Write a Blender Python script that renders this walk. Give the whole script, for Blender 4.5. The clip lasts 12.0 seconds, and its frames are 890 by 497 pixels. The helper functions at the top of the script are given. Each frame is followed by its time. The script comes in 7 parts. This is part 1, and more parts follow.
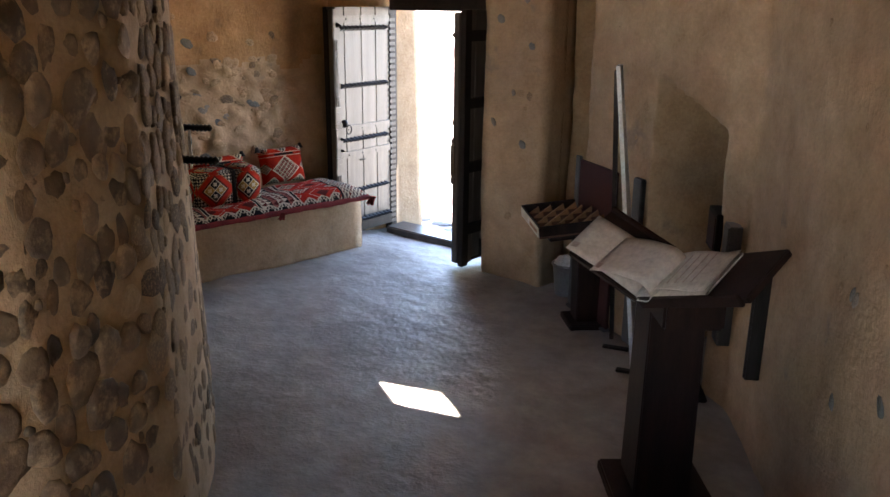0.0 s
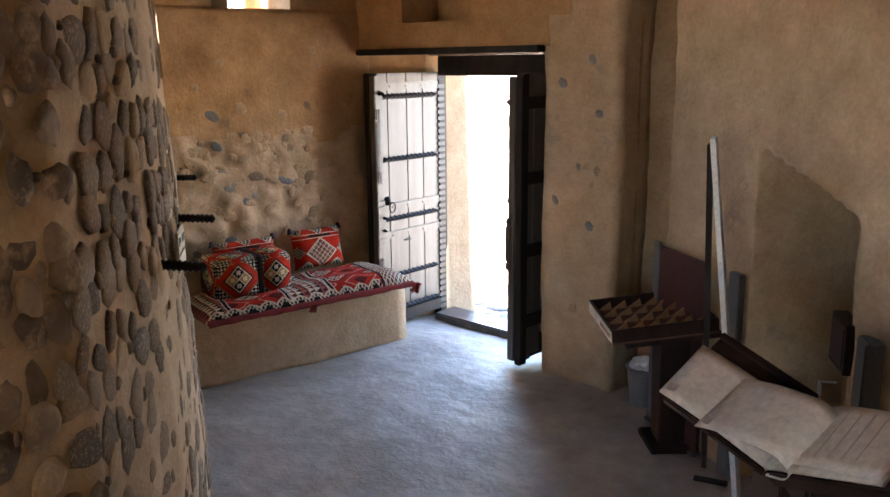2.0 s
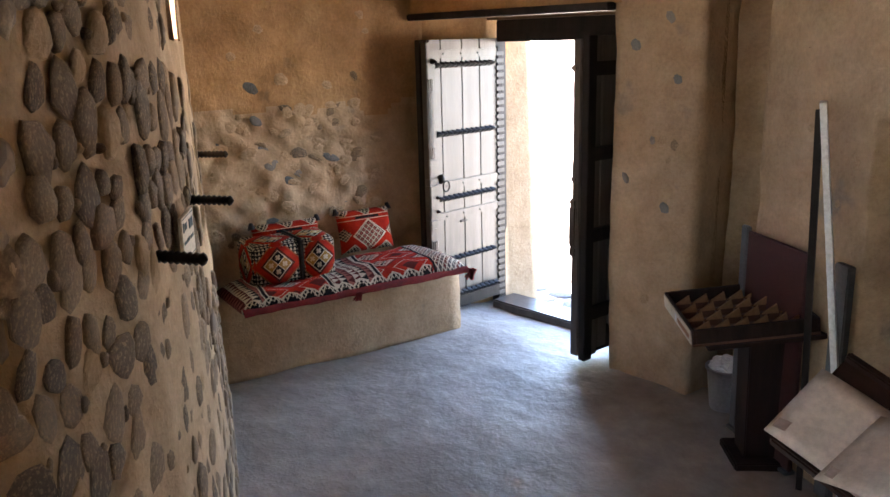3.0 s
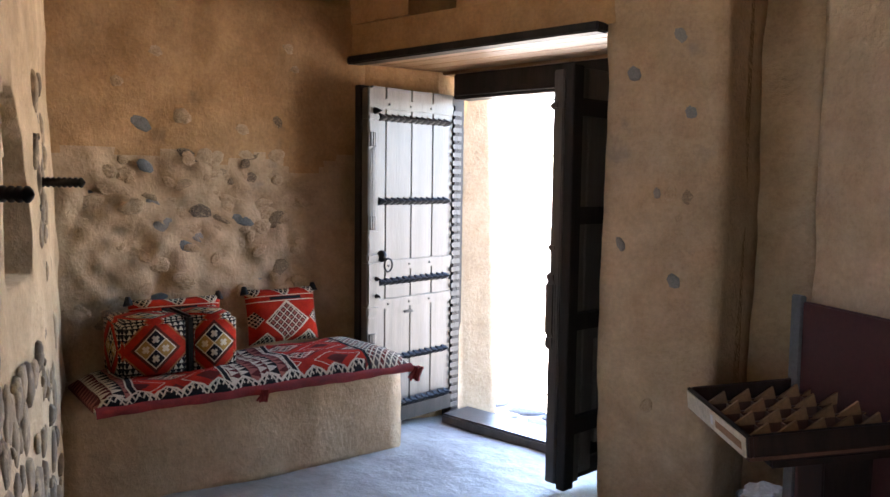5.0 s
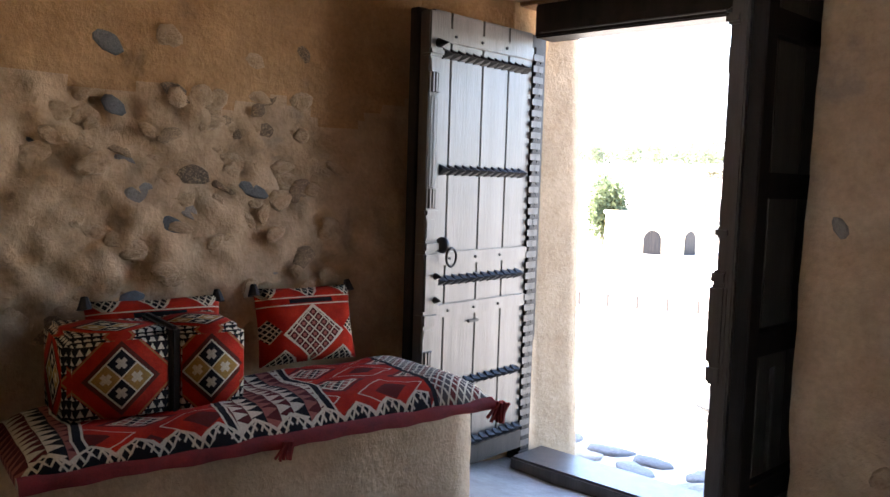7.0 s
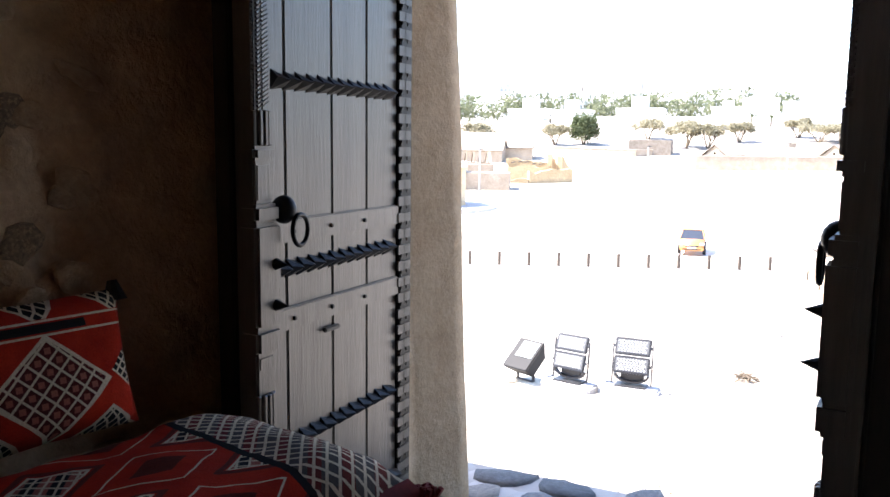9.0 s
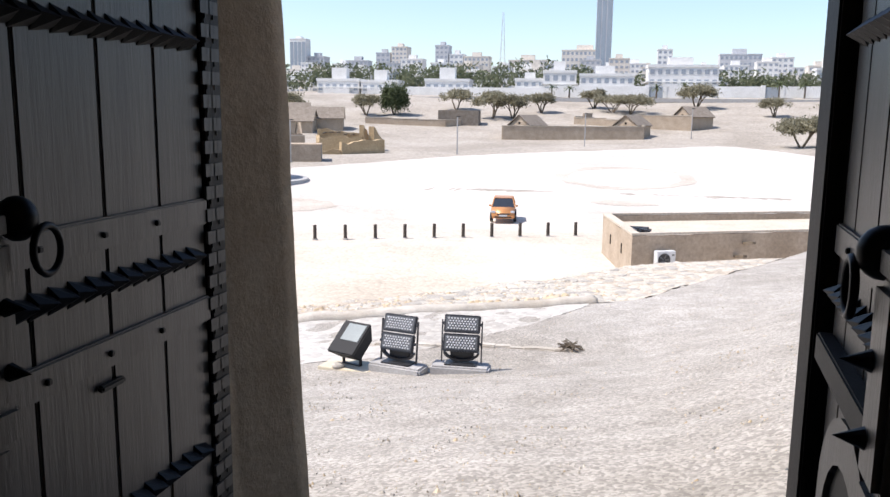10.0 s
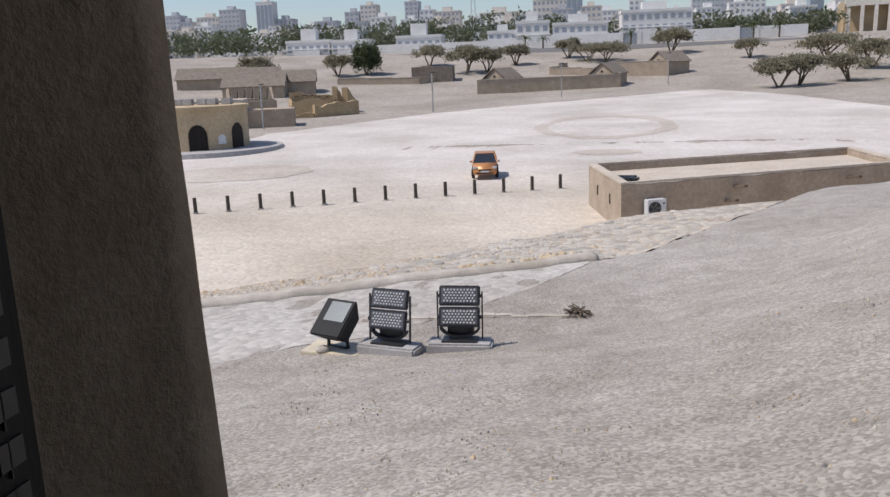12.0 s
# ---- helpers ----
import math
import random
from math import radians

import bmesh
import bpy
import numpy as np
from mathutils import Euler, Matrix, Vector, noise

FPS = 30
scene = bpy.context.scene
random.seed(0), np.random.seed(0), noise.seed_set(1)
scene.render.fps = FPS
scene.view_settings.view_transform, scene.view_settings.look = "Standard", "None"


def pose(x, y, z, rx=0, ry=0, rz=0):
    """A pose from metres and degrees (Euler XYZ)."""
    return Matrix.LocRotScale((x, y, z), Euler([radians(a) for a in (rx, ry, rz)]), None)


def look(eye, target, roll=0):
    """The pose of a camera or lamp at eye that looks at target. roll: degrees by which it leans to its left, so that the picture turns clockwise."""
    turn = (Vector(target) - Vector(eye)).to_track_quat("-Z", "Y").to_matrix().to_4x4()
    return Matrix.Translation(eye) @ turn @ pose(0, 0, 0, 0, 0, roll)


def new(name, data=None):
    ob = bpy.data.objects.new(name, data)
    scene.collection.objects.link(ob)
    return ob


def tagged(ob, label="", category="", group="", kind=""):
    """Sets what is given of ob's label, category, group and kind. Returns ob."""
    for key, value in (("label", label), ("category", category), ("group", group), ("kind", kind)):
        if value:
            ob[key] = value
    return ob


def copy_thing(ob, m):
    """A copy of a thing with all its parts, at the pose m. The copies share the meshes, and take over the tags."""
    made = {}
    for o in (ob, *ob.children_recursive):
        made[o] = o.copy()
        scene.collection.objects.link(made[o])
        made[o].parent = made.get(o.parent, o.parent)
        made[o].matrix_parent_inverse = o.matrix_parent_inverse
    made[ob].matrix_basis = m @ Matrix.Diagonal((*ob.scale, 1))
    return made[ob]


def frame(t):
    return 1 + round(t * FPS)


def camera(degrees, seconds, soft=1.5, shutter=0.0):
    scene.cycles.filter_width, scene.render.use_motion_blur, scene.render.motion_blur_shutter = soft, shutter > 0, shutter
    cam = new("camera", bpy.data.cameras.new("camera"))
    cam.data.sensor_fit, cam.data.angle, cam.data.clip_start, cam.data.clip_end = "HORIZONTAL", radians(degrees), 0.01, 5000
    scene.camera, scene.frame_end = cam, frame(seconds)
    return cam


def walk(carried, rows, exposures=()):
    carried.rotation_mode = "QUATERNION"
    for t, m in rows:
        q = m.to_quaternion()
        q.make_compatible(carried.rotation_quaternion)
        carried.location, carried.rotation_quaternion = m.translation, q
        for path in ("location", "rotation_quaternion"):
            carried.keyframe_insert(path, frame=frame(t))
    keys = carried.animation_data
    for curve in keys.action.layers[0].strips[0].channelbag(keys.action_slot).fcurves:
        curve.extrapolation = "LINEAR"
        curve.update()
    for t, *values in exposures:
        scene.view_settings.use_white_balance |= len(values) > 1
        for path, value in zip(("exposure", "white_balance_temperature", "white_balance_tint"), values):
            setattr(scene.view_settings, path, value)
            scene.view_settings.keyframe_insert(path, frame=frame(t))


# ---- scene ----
cam = camera(57.3, 12.0)
PATH = [
    (0, (0.361, 0.04, 2.297), (-0.811, 1.549, 1.707), 0.6),
    (0.5, (0.315, 0.125, 2.281), (-0.845, 1.66, 1.734), -0.5),
    (1, (0.191, 0.346, 2.257), (-1.029, 1.836, 1.717), -1.3),
    (1.5, (0.032, 0.56, 2.236), (-1.236, 2.034, 1.765), -1.2),
    (2, (-0.182, 0.804, 2.278), (-1.492, 2.249, 1.834), -0.6),
    (2.5, (-0.345, 1.055, 2.248), (-1.71, 2.438, 1.776), -0.8),
    (2.7, (-0.407, 1.136, 2.236), (-1.807, 2.472, 1.729), -0.9),
    (4.3, (-1.04, 1.821, 1.8), (-2.5, 3.157, 1.511), 0.2),
    (4.5, (-1.147, 1.918, 1.743), (-2.585, 3.291, 1.521), 0.8),
    (5, (-1.369, 2.097, 1.616), (-2.73, 3.554, 1.449), 0.8),
    (5.5, (-1.61, 2.31, 1.534), (-3.046, 3.696, 1.405), 0.9),
    (6, (-1.941, 2.473, 1.534), (-3.376, 3.865, 1.511), 1.0),
    (6.5, (-2.288, 2.647, 1.488), (-3.686, 4.072, 1.381), 1.1),
    (8.3, (-3.486, 3.386, 1.361), (-4.591, 5.041, 1.16), 1.7),
    (8.5, (-3.606, 3.493, 1.359), (-4.627, 5.203, 1.177), 1.4),
    (9, (-3.829, 3.812, 1.317), (-4.697, 5.595, 1.056), 0.7),
    (9.5, (-4.018, 4.128, 1.323), (-4.767, 5.96, 1.033), 0.6),
    (10, (-4.173, 4.422, 1.312), (-4.61, 6.346, 0.986), 0.7),
    (10.5, (-4.278, 4.715, 1.272), (-4.701, 6.64, 0.936), 0.0),
    (11, (-4.408, 5.07, 1.236), (-4.646, 7.018, 0.85), 0.0),
    (11.5, (-4.52, 5.384, 1.203), (-4.753, 7.322, 0.768), -0.6),
    (12, (-4.565, 5.62, 1.162), (-4.955, 7.534, 0.736), -2.2),
]
EXPOSURES = [(0, 4.65, 7100, 15), (0.5, 4.95, 7100, 15), (1.0, 5.1, 7100, 15), (2.5, 4.95, 7100, 15), (4.5, 5.25, 6900, 15), (5.0, 4.95, 6800, 15), (6.0, 4.85, 6800, 15), (6.5, 4.55, 6800, 15), (7.2, 4.35, 6800, 15), (8.0, 3.9, 6900, 15), (8.5, 3.4, 6900, 15), (9.0, 2.7, 6850, 15), (9.5, 1.6, 6750, 14), (10.0, 0.6, 6700, 14), (10.5, 0.28, 6700, 14), (11.0, 0.1, 6700, 15), (11.5, -0.07, 6700, 15), (12.0, -0.25, 6700, 15)]
walk(cam, [(t, look(eye, target, roll)) for t, eye, target, roll in PATH], EXPOSURES)

# ---- light ----
SUN_DIR = Vector((0.59, 0.2, -1.0)).normalized()
sky_world = bpy.data.worlds.new("sky")
scene.world = sky_world
sky_world.use_nodes = True
_nt = sky_world.node_tree
_sky = _nt.nodes.new("ShaderNodeTexSky")
_sky.sky_type = "NISHITA"
_sky.sun_disc = False
_sky.sun_elevation = math.asin(-SUN_DIR.z)
_sky.sun_rotation = math.atan2(-SUN_DIR.x, -SUN_DIR.y)
_sky.dust_density = 1.0
_sky.air_density = 1.0
_sky.ozone_density = 3.6
_nt.links.new(_sky.outputs[0], _nt.nodes["Background"].inputs[0])
_nt.nodes["Background"].inputs[1].default_value = 0.15
sun_lamp = bpy.data.lights.new("sun", "SUN")
sun_lamp.energy, sun_lamp.angle, sun_lamp.color = 4.5, radians(0.5), (1.0, 0.97, 0.92)
new("sun", sun_lamp).matrix_world = look((0, 0, 60), Vector((0, 0, 60)) + SUN_DIR)


# ---- materials ----
def nodes_of(name, rough=0.8, metal=0.0):
    m = bpy.data.materials.new(name)
    m.use_nodes = True
    nt = m.node_tree
    b = nt.nodes["Principled BSDF"]
    b.inputs["Roughness"].default_value = rough
    b.inputs["Metallic"].default_value = metal
    return m, nt, b


def noise_node(nt, scale, detail=4.0, rough=0.6, stretch=None):
    tc = nt.nodes.new("ShaderNodeTexCoord")
    n = nt.nodes.new("ShaderNodeTexNoise")
    n.inputs["Scale"].default_value = scale
    n.inputs["Detail"].default_value = detail
    n.inputs["Roughness"].default_value = rough
    if stretch:
        mp = nt.nodes.new("ShaderNodeMapping")
        mp.inputs["Scale"].default_value = stretch
        nt.links.new(tc.outputs["Object"], mp.inputs["Vector"])
        nt.links.new(mp.outputs[0], n.inputs["Vector"])
    else:
        nt.links.new(tc.outputs["Object"], n.inputs["Vector"])
    return n


def ramp(nt, source, stops):
    r = nt.nodes.new("ShaderNodeValToRGB")
    e = r.color_ramp.elements
    while len(e) < len(stops):
        e.new(0.5)
    for el, (p, c) in zip(e, stops):
        el.position, el.color = p, (*c, 1)
    nt.links.new(source, r.inputs[0])
    return r


def mix(nt, a, b, fac, mode="MIX"):
    n = nt.nodes.new("ShaderNodeMix")
    n.data_type, n.blend_type = "RGBA", mode
    for sock, v in ((n.inputs[0], fac), (n.inputs[6], a), (n.inputs[7], b)):
        if isinstance(v, (int, float)):
            sock.default_value = v
        elif isinstance(v, tuple):
            sock.default_value = (*v, 1)
        else:
            nt.links.new(v, sock)
    return n.outputs[2]


def bump(nt, b, height, strength=0.4, dist=0.02):
    n = nt.nodes.new("ShaderNodeBump")
    n.inputs["Strength"].default_value = strength
    n.inputs["Distance"].default_value = dist
    nt.links.new(height, n.inputs["Height"])
    nt.links.new(n.outputs[0], b.inputs["Normal"])


def mat_mottled(name, dark, light, scale=2.0, fine=40.0, rough=0.85, relief=0.3, dist=0.01, metal=0.0, stretch=None, vary=0.0):
    """Two scales of noise between two colours, with fine relief."""
    m, nt, b = nodes_of(name, rough, metal)
    big = noise_node(nt, scale, 6.0, 0.6, stretch)
    small = noise_node(nt, fine, 5.0, 0.65, stretch)
    c = ramp(nt, big.outputs[0], [(0.3, dark), (0.7, light)])
    col = mix(nt, c.outputs[0], ramp(nt, small.outputs[0], [(0.3, (0.55, 0.55, 0.55)), (0.7, (1.1, 1.1, 1.1))]).outputs[0], 0.6, "MULTIPLY")
    if vary:
        info = nt.nodes.new("ShaderNodeObjectInfo")
        col = mix(nt, col, ramp(nt, info.outputs["Random"], [(0.0, (1 - vary,) * 3), (1.0, (1 + vary,) * 3)]).outputs[0], 1.0, "MULTIPLY")
    nt.links.new(col, b.inputs["Base Color"])
    bump(nt, b, small.outputs[0], relief, dist)
    return m


def mat_plain(name, color, rough=0.6, metal=0.0):
    return mat_mottled(name, tuple(v * 0.85 for v in color), tuple(min(1.0, v * 1.1) for v in color), 3.0, 60.0, rough, 0.08, 0.003, metal)


DARKWOOD = mat_mottled("dark_wood", (0.013, 0.0065, 0.005), (0.034, 0.015, 0.011), 2.0, 30.0, 0.6, 0.15, 0.004, 0.0, (6, 6, 0.6))
WHITE = mat_mottled("white_paint", (0.70, 0.69, 0.66), (0.82, 0.81, 0.79), 0.2, 4.0, 0.7, 0.05, 0.01)


# ---- builders ----
def part(name, bm, material, parent=None, label="", smooth=False):
    me = bpy.data.meshes.new(name)
    bm.normal_update()
    bm.to_mesh(me)
    bm.free()
    for m in material if isinstance(material, (list, tuple)) else (material,):
        me.materials.append(m)
    if smooth:
        for p in me.polygons:
            p.use_smooth = True
    ob = new(name, me)
    ob.parent = parent
    return tagged(ob, label)


def thing(name, x, y, z, rz=0.0, label="", category="", group="", kind=""):
    ob = new(name)
    ob.empty_display_size = 0.1
    ob.matrix_basis = pose(x, y, z, 0, 0, rz)
    return tagged(ob, label, category, group, kind)


def add_box(bm, x0, x1, y0, y1, z0, z1, m=None):
    r = bmesh.ops.create_cube(bm, size=1.0)
    mat = Matrix.LocRotScale(((x0 + x1) / 2, (y0 + y1) / 2, (z0 + z1) / 2), None, (x1 - x0, y1 - y0, z1 - z0))
    bmesh.ops.transform(bm, matrix=(m @ mat) if m else mat, verts=r["verts"])
    return r["verts"]


def box(x0, x1, y0, y1, z0, z1, bev=0.0, m=None):
    bm = bmesh.new()
    add_box(bm, x0, x1, y0, y1, z0, z1, m)
    if bev:
        bmesh.ops.bevel(bm, geom=bm.edges[:], offset=bev, segments=2, affect="EDGES")
    return bm


def prism(pts, z0, z1, bm=None):
    """An upright block over a plan polygon (counter-clockwise)."""
    bm = bm or bmesh.new()
    lo = [bm.verts.new((x, y, z0)) for x, y in pts]
    hi = [bm.verts.new((x, y, z1)) for x, y in pts]
    n = len(pts)
    bm.faces.new(lo[::-1])
    bm.faces.new(hi)
    for i in range(n):
        bm.faces.new((lo[i], lo[(i + 1) % n], hi[(i + 1) % n], hi[i]))
    return bm


def calc(nt, op, a, b=None):
    n = nt.nodes.new("ShaderNodeMath")
    n.operation = op
    for sock, v in ((n.inputs[0], a), (n.inputs[1], b)):
        if v is None:
            continue
        if isinstance(v, (int, float)):
            sock.default_value = v
        else:
            nt.links.new(v, sock)
    return n.outputs[0]


class Weave:
    """Pattern maths of one woven cloth, in metres on the cloth."""

    def __init__(self, name):
        self.m, self.nt, self.b = nodes_of(name, 0.95)
        self.b.inputs["Specular IOR Level"].default_value = 0.1
        sep = self.nt.nodes.new("ShaderNodeSeparateXYZ")
        self.nt.links.new(self.nt.nodes.new("ShaderNodeTexCoord").outputs["UV"], sep.inputs[0])
        self.u, self.v = sep.outputs[0], sep.outputs[1]
        wear = noise_node(self.nt, 9.0, 4.0)
        self.colour = ramp(self.nt, wear.outputs[0], [(0.3, (0.27, 0.012, 0.006)), (0.7, (0.47, 0.030, 0.012))]).outputs[0]

    def f(self, op, a, b=None):
        return calc(self.nt, op, a, b)

    def tri(self, x, size, off=0.0):
        return self.f("ABSOLUTE", self.f("SUBTRACT", self.f("FRACT", self.f("ADD", self.f("DIVIDE", x, size), off)), 0.5))

    def below(self, x, v):
        return self.f("LESS_THAN", x, v)

    def above(self, x, v):
        return self.f("GREATER_THAN", x, v)

    def near(self, x, at, half):
        return self.below(self.f("ABSOLUTE", self.f("SUBTRACT", x, at)), half)

    def both(self, a, b):
        return self.f("MULTIPLY", a, b)

    def away(self, x, at):
        return self.f("ABSOLUTE", self.f("SUBTRACT", x, at))

    def diamond(self, cu, cv, ru, rv):
        """1 on the rim of a diamond round a middle, 0 in its middle."""
        return self.f("ADD", self.f("DIVIDE", self.away(self.u, cu), ru), self.f("DIVIDE", self.away(self.v, cv), rv))

    def lattice(self, size, line=0.40):
        p, q = self.f("ADD", self.u, self.v), self.f("SUBTRACT", self.u, self.v)
        return self.above(self.f("MAXIMUM", self.tri(p, size), self.tri(q, size)), line)

    def paint(self, colour, mask):
        self.colour = mix(self.nt, self.colour, colour, mask)

    def done(self):
        fine = noise_node(self.nt, 260.0, 2.0)
        broad = noise_node(self.nt, 6.0, 4.0)
        c = mix(self.nt, self.colour, ramp(self.nt, fine.outputs[0], [(0.3, (0.6, 0.6, 0.6)), (0.7, (1.1, 1.1, 1.1))]).outputs[0], 0.7, "MULTIPLY")
        c = mix(self.nt, c, ramp(self.nt, broad.outputs[0], [(0.3, (0.7, 0.7, 0.7)), (0.7, (1.1, 1.1, 1.1))]).outputs[0], 0.7, "MULTIPLY")
        self.nt.links.new(c, self.b.inputs["Base Color"])
        bump(self.nt, self.b, fine.outputs[0], 0.5, 0.004)
        return self.m


W_CREAM, W_BLACK, W_OCHRE, W_ROSE = (0.58, 0.49, 0.36), (0.014, 0.012, 0.013), (0.36, 0.20, 0.05), (0.30, 0.10, 0.075)


def mat_cushion():
    """Cushion face: one big lattice diamond, side diamonds, a black bar and a border of half diamonds."""
    w = Weave("woven_cushion")
    au = w.f("ABSOLUTE", w.u)
    big = w.diamond(0.0, 0.125, 0.135, 0.118)
    w.paint(W_BLACK, w.f("MULTIPLY", w.below(big, 1.0), 0.8))
    w.paint(W_ROSE, w.both(w.below(big, 0.95), w.below(w.f("ADD", w.tri(w.f("ADD", w.u, w.v), 0.047), w.tri(w.f("SUBTRACT", w.u, w.v), 0.047)), 0.30)))
    w.paint(W_CREAM, w.both(w.below(big, 1.0), w.lattice(0.047, 0.42)))
    w.paint(W_CREAM, w.near(big, 1.0, 0.045))
    side = w.f("ADD", w.f("DIVIDE", w.away(au, 0.195), 0.05), w.f("DIVIDE", w.away(w.v, 0.14), 0.05))
    w.paint(W_BLACK, w.below(side, 1.0))
    w.paint(W_CREAM, w.both(w.below(side, 1.0), w.lattice(0.024, 0.36)))
    foot = w.f("ADD", w.v, w.f("MULTIPLY", w.tri(w.u, 0.27, 0.0), 0.20))
    w.paint(W_BLACK, w.below(foot, 0.055))
    w.paint(W_CREAM, w.both(w.below(foot, 0.055), w.lattice(0.03, 0.40)))
    w.paint(W_CREAM, w.near(foot, 0.058, 0.005))
    w.paint(W_BLACK, w.both(w.near(w.v, 0.262, 0.010), w.below(au, 0.10)))
    w.paint(W_CREAM, w.near(w.v, 0.278, 0.0025))
    w.paint(W_CREAM, w.near(w.v, 0.246, 0.0025))
    head = w.f("ADD", w.f("SUBTRACT", 0.36, w.v), w.f("MULTIPLY", w.tri(w.u, 0.19, 0.5), 0.17))
    head_in = w.both(w.below(head, 0.085), w.above(w.v, 0.282))
    w.paint(W_BLACK, head_in)
    w.paint(W_CREAM, w.both(head_in, w.lattice(0.030, 0.38)))
    w.paint(W_CREAM, w.both(w.near(head, 0.088, 0.005), w.above(w.v, 0.282)))
    return w.done()


def mat_block():
    """Armrest face: a diamond in four fields with ochre, set in red, with toothed corners."""
    w = Weave("woven_block")
    d = w.diamond(0.0, 0.0, 0.115, 0.115)
    p, q = w.f("ADD", w.u, w.v), w.f("SUBTRACT", w.u, w.v)
    far = w.above(d, 1.62)
    w.paint(W_BLACK, far)
    w.paint(W_CREAM, w.both(far, w.below(w.f("ADD", w.tri(w.u, 0.028), w.f("MULTIPLY", w.f("FRACT", w.f("DIVIDE", w.v, 0.028)), 0.5)), 0.42)))
    w.paint((0.30, 0.14, 0.05), w.near(d, 1.56, 0.035))
    w.paint((0.10, 0.02, 0.012), w.near(d, 0.98, 0.09))
    inner = w.below(d, 0.86)
    w.paint(W_BLACK, inner)
    ochre = w.both(inner, w.above(w.f("MULTIPLY", p, q), 0.0))
    w.paint(W_OCHRE, w.f("MULTIPLY", ochre, 0.85))
    cross = w.below(w.f("MINIMUM", w.tri(p, 0.098, 0.0), w.tri(q, 0.098, 0.0)), 0.11)
    star = w.below(w.f("MAXIMUM", w.tri(p, 0.098, 0.0), w.tri(q, 0.098, 0.0)), 0.28)
    w.paint(W_CREAM, w.f("MULTIPLY", w.both(inner, w.both(cross, star)), 0.8))
    w.paint(W_CREAM, w.both(inner, w.below(w.f("MINIMUM", w.f("ABSOLUTE", p), w.f("ABSOLUTE", q)), 0.0035)))
    w.paint(W_CREAM, w.near(d, 0.86, 0.035))
    return w.done()


def mat_mattress():
    """Long seat cloth: red fields with lattice diamonds, fields of small triangles, lattice end and zigzag hem."""
    w = Weave("woven_mattress")
    au = w.f("ABSOLUTE", w.u)
    row = w.tri(w.v, 0.36, 0.0)
    d = w.f("ADD", w.f("MULTIPLY", row, 2.0), w.f("MULTIPLY", w.tri(w.u, 0.22, 0.0), 2.0))
    small = w.below(d, 0.50)
    w.paint((0.12, 0.02, 0.016), w.near(d, 0.66, 0.07))
    w.paint(W_BLACK, small)
    w.paint(W_ROSE, w.both(small, w.above(w.tri(w.f("ADD", w.u, w.v), 0.07), 0.25)))
    w.paint(W_CREAM, w.both(small, w.lattice(0.036, 0.40)))
    w.paint(W_CREAM, w.near(d, 0.52, 0.03))
    w.paint(W_CREAM, w.near(d, 1.22, 0.022))
    w.paint((0.10, 0.014, 0.010), w.above(d, 1.62))
    # two fields of rows of small triangles
    step = w.f("DIVIDE", w.v, 0.052)
    tooth = w.below(w.f("FRACT", step), w.f("MULTIPLY", w.tri(w.u, 0.045), 2.0))
    beat = w.f("FRACT", w.f("DIVIDE", w.f("FLOOR", step), 3.0))
    for at, half in ((-0.08, 0.165), (-0.86, 0.12)):
        field = w.near(w.f("ADD", w.v, w.f("MULTIPLY", w.tri(w.u, 0.30, 0.3), 0.05)), at, half)
        w.paint((0.10, 0.020, 0.018), field)
        w.paint(W_CREAM, w.both(field, tooth))
        w.paint(W_ROSE, w.both(w.both(field, tooth), w.below(beat, 0.2)))
        w.paint(W_BLACK, w.both(w.both(field, w.f("SUBTRACT", 1.0, tooth)), w.above(beat, 0.5)))
        edge = w.f("ABSOLUTE", w.f("SUBTRACT", w.f("ADD", w.v, w.f("MULTIPLY", w.tri(w.u, 0.30, 0.3), 0.05)), at))
        w.paint(W_BLACK, w.near(edge, half + 0.018, 0.014))
        w.paint(W_CREAM, w.near(edge, half + 0.004, 0.004))
        w.paint(W_CREAM, w.near(edge, half + 0.036, 0.004))
    # grey lattice at the gate end
    end = w.above(w.v, 0.53)
    w.paint((0.08, 0.065, 0.06), end)
    w.paint((0.13, 0.025, 0.02), w.both(end, w.above(w.tri(w.f("ADD", w.u, w.v), 0.10), 0.3)))
    w.paint(W_CREAM, w.both(end, w.lattice(0.038, 0.38)))
    w.paint(W_BLACK, w.near(w.v, 0.525, 0.010))
    # hem
    hem = w.f("ADD", w.f("SUBTRACT", 0.30, au), w.f("MULTIPLY", w.tri(w.v, 0.13), 0.07))
    hem_in = w.both(w.below(hem, 0.046), w.below(w.v, 0.5))
    w.paint(W_BLACK, hem_in)
    w.paint(W_CREAM, w.both(hem_in, w.both(w.lattice(0.032, 0.36), w.above(hem, 0.022))))
    w.paint(W_CREAM, w.both(w.near(hem, 0.049, 0.005), w.below(w.v, 0.5)))
    return w.done()


def cloth_uv(ob, centre=(0.0, 0.0, 0.0), axes=None):
    """Lays the cloth on a mesh in metres: on two named axes, or face by face as on a box."""
    me = ob.data
    layer = me.uv_layers.new(name="cloth")
    for p in me.polygons:
        n = p.normal
        k = max(range(3), key=lambda a: abs(n[a]))
        a, b = axes if axes else ((1, 2), (0, 2), (0, 1))[k]
        for li in p.loop_indices:
            co = me.vertices[me.loops[li].vertex_index].co
            layer.data[li].uv = (co[a] - centre[a], co[b] - centre[b])
    return ob


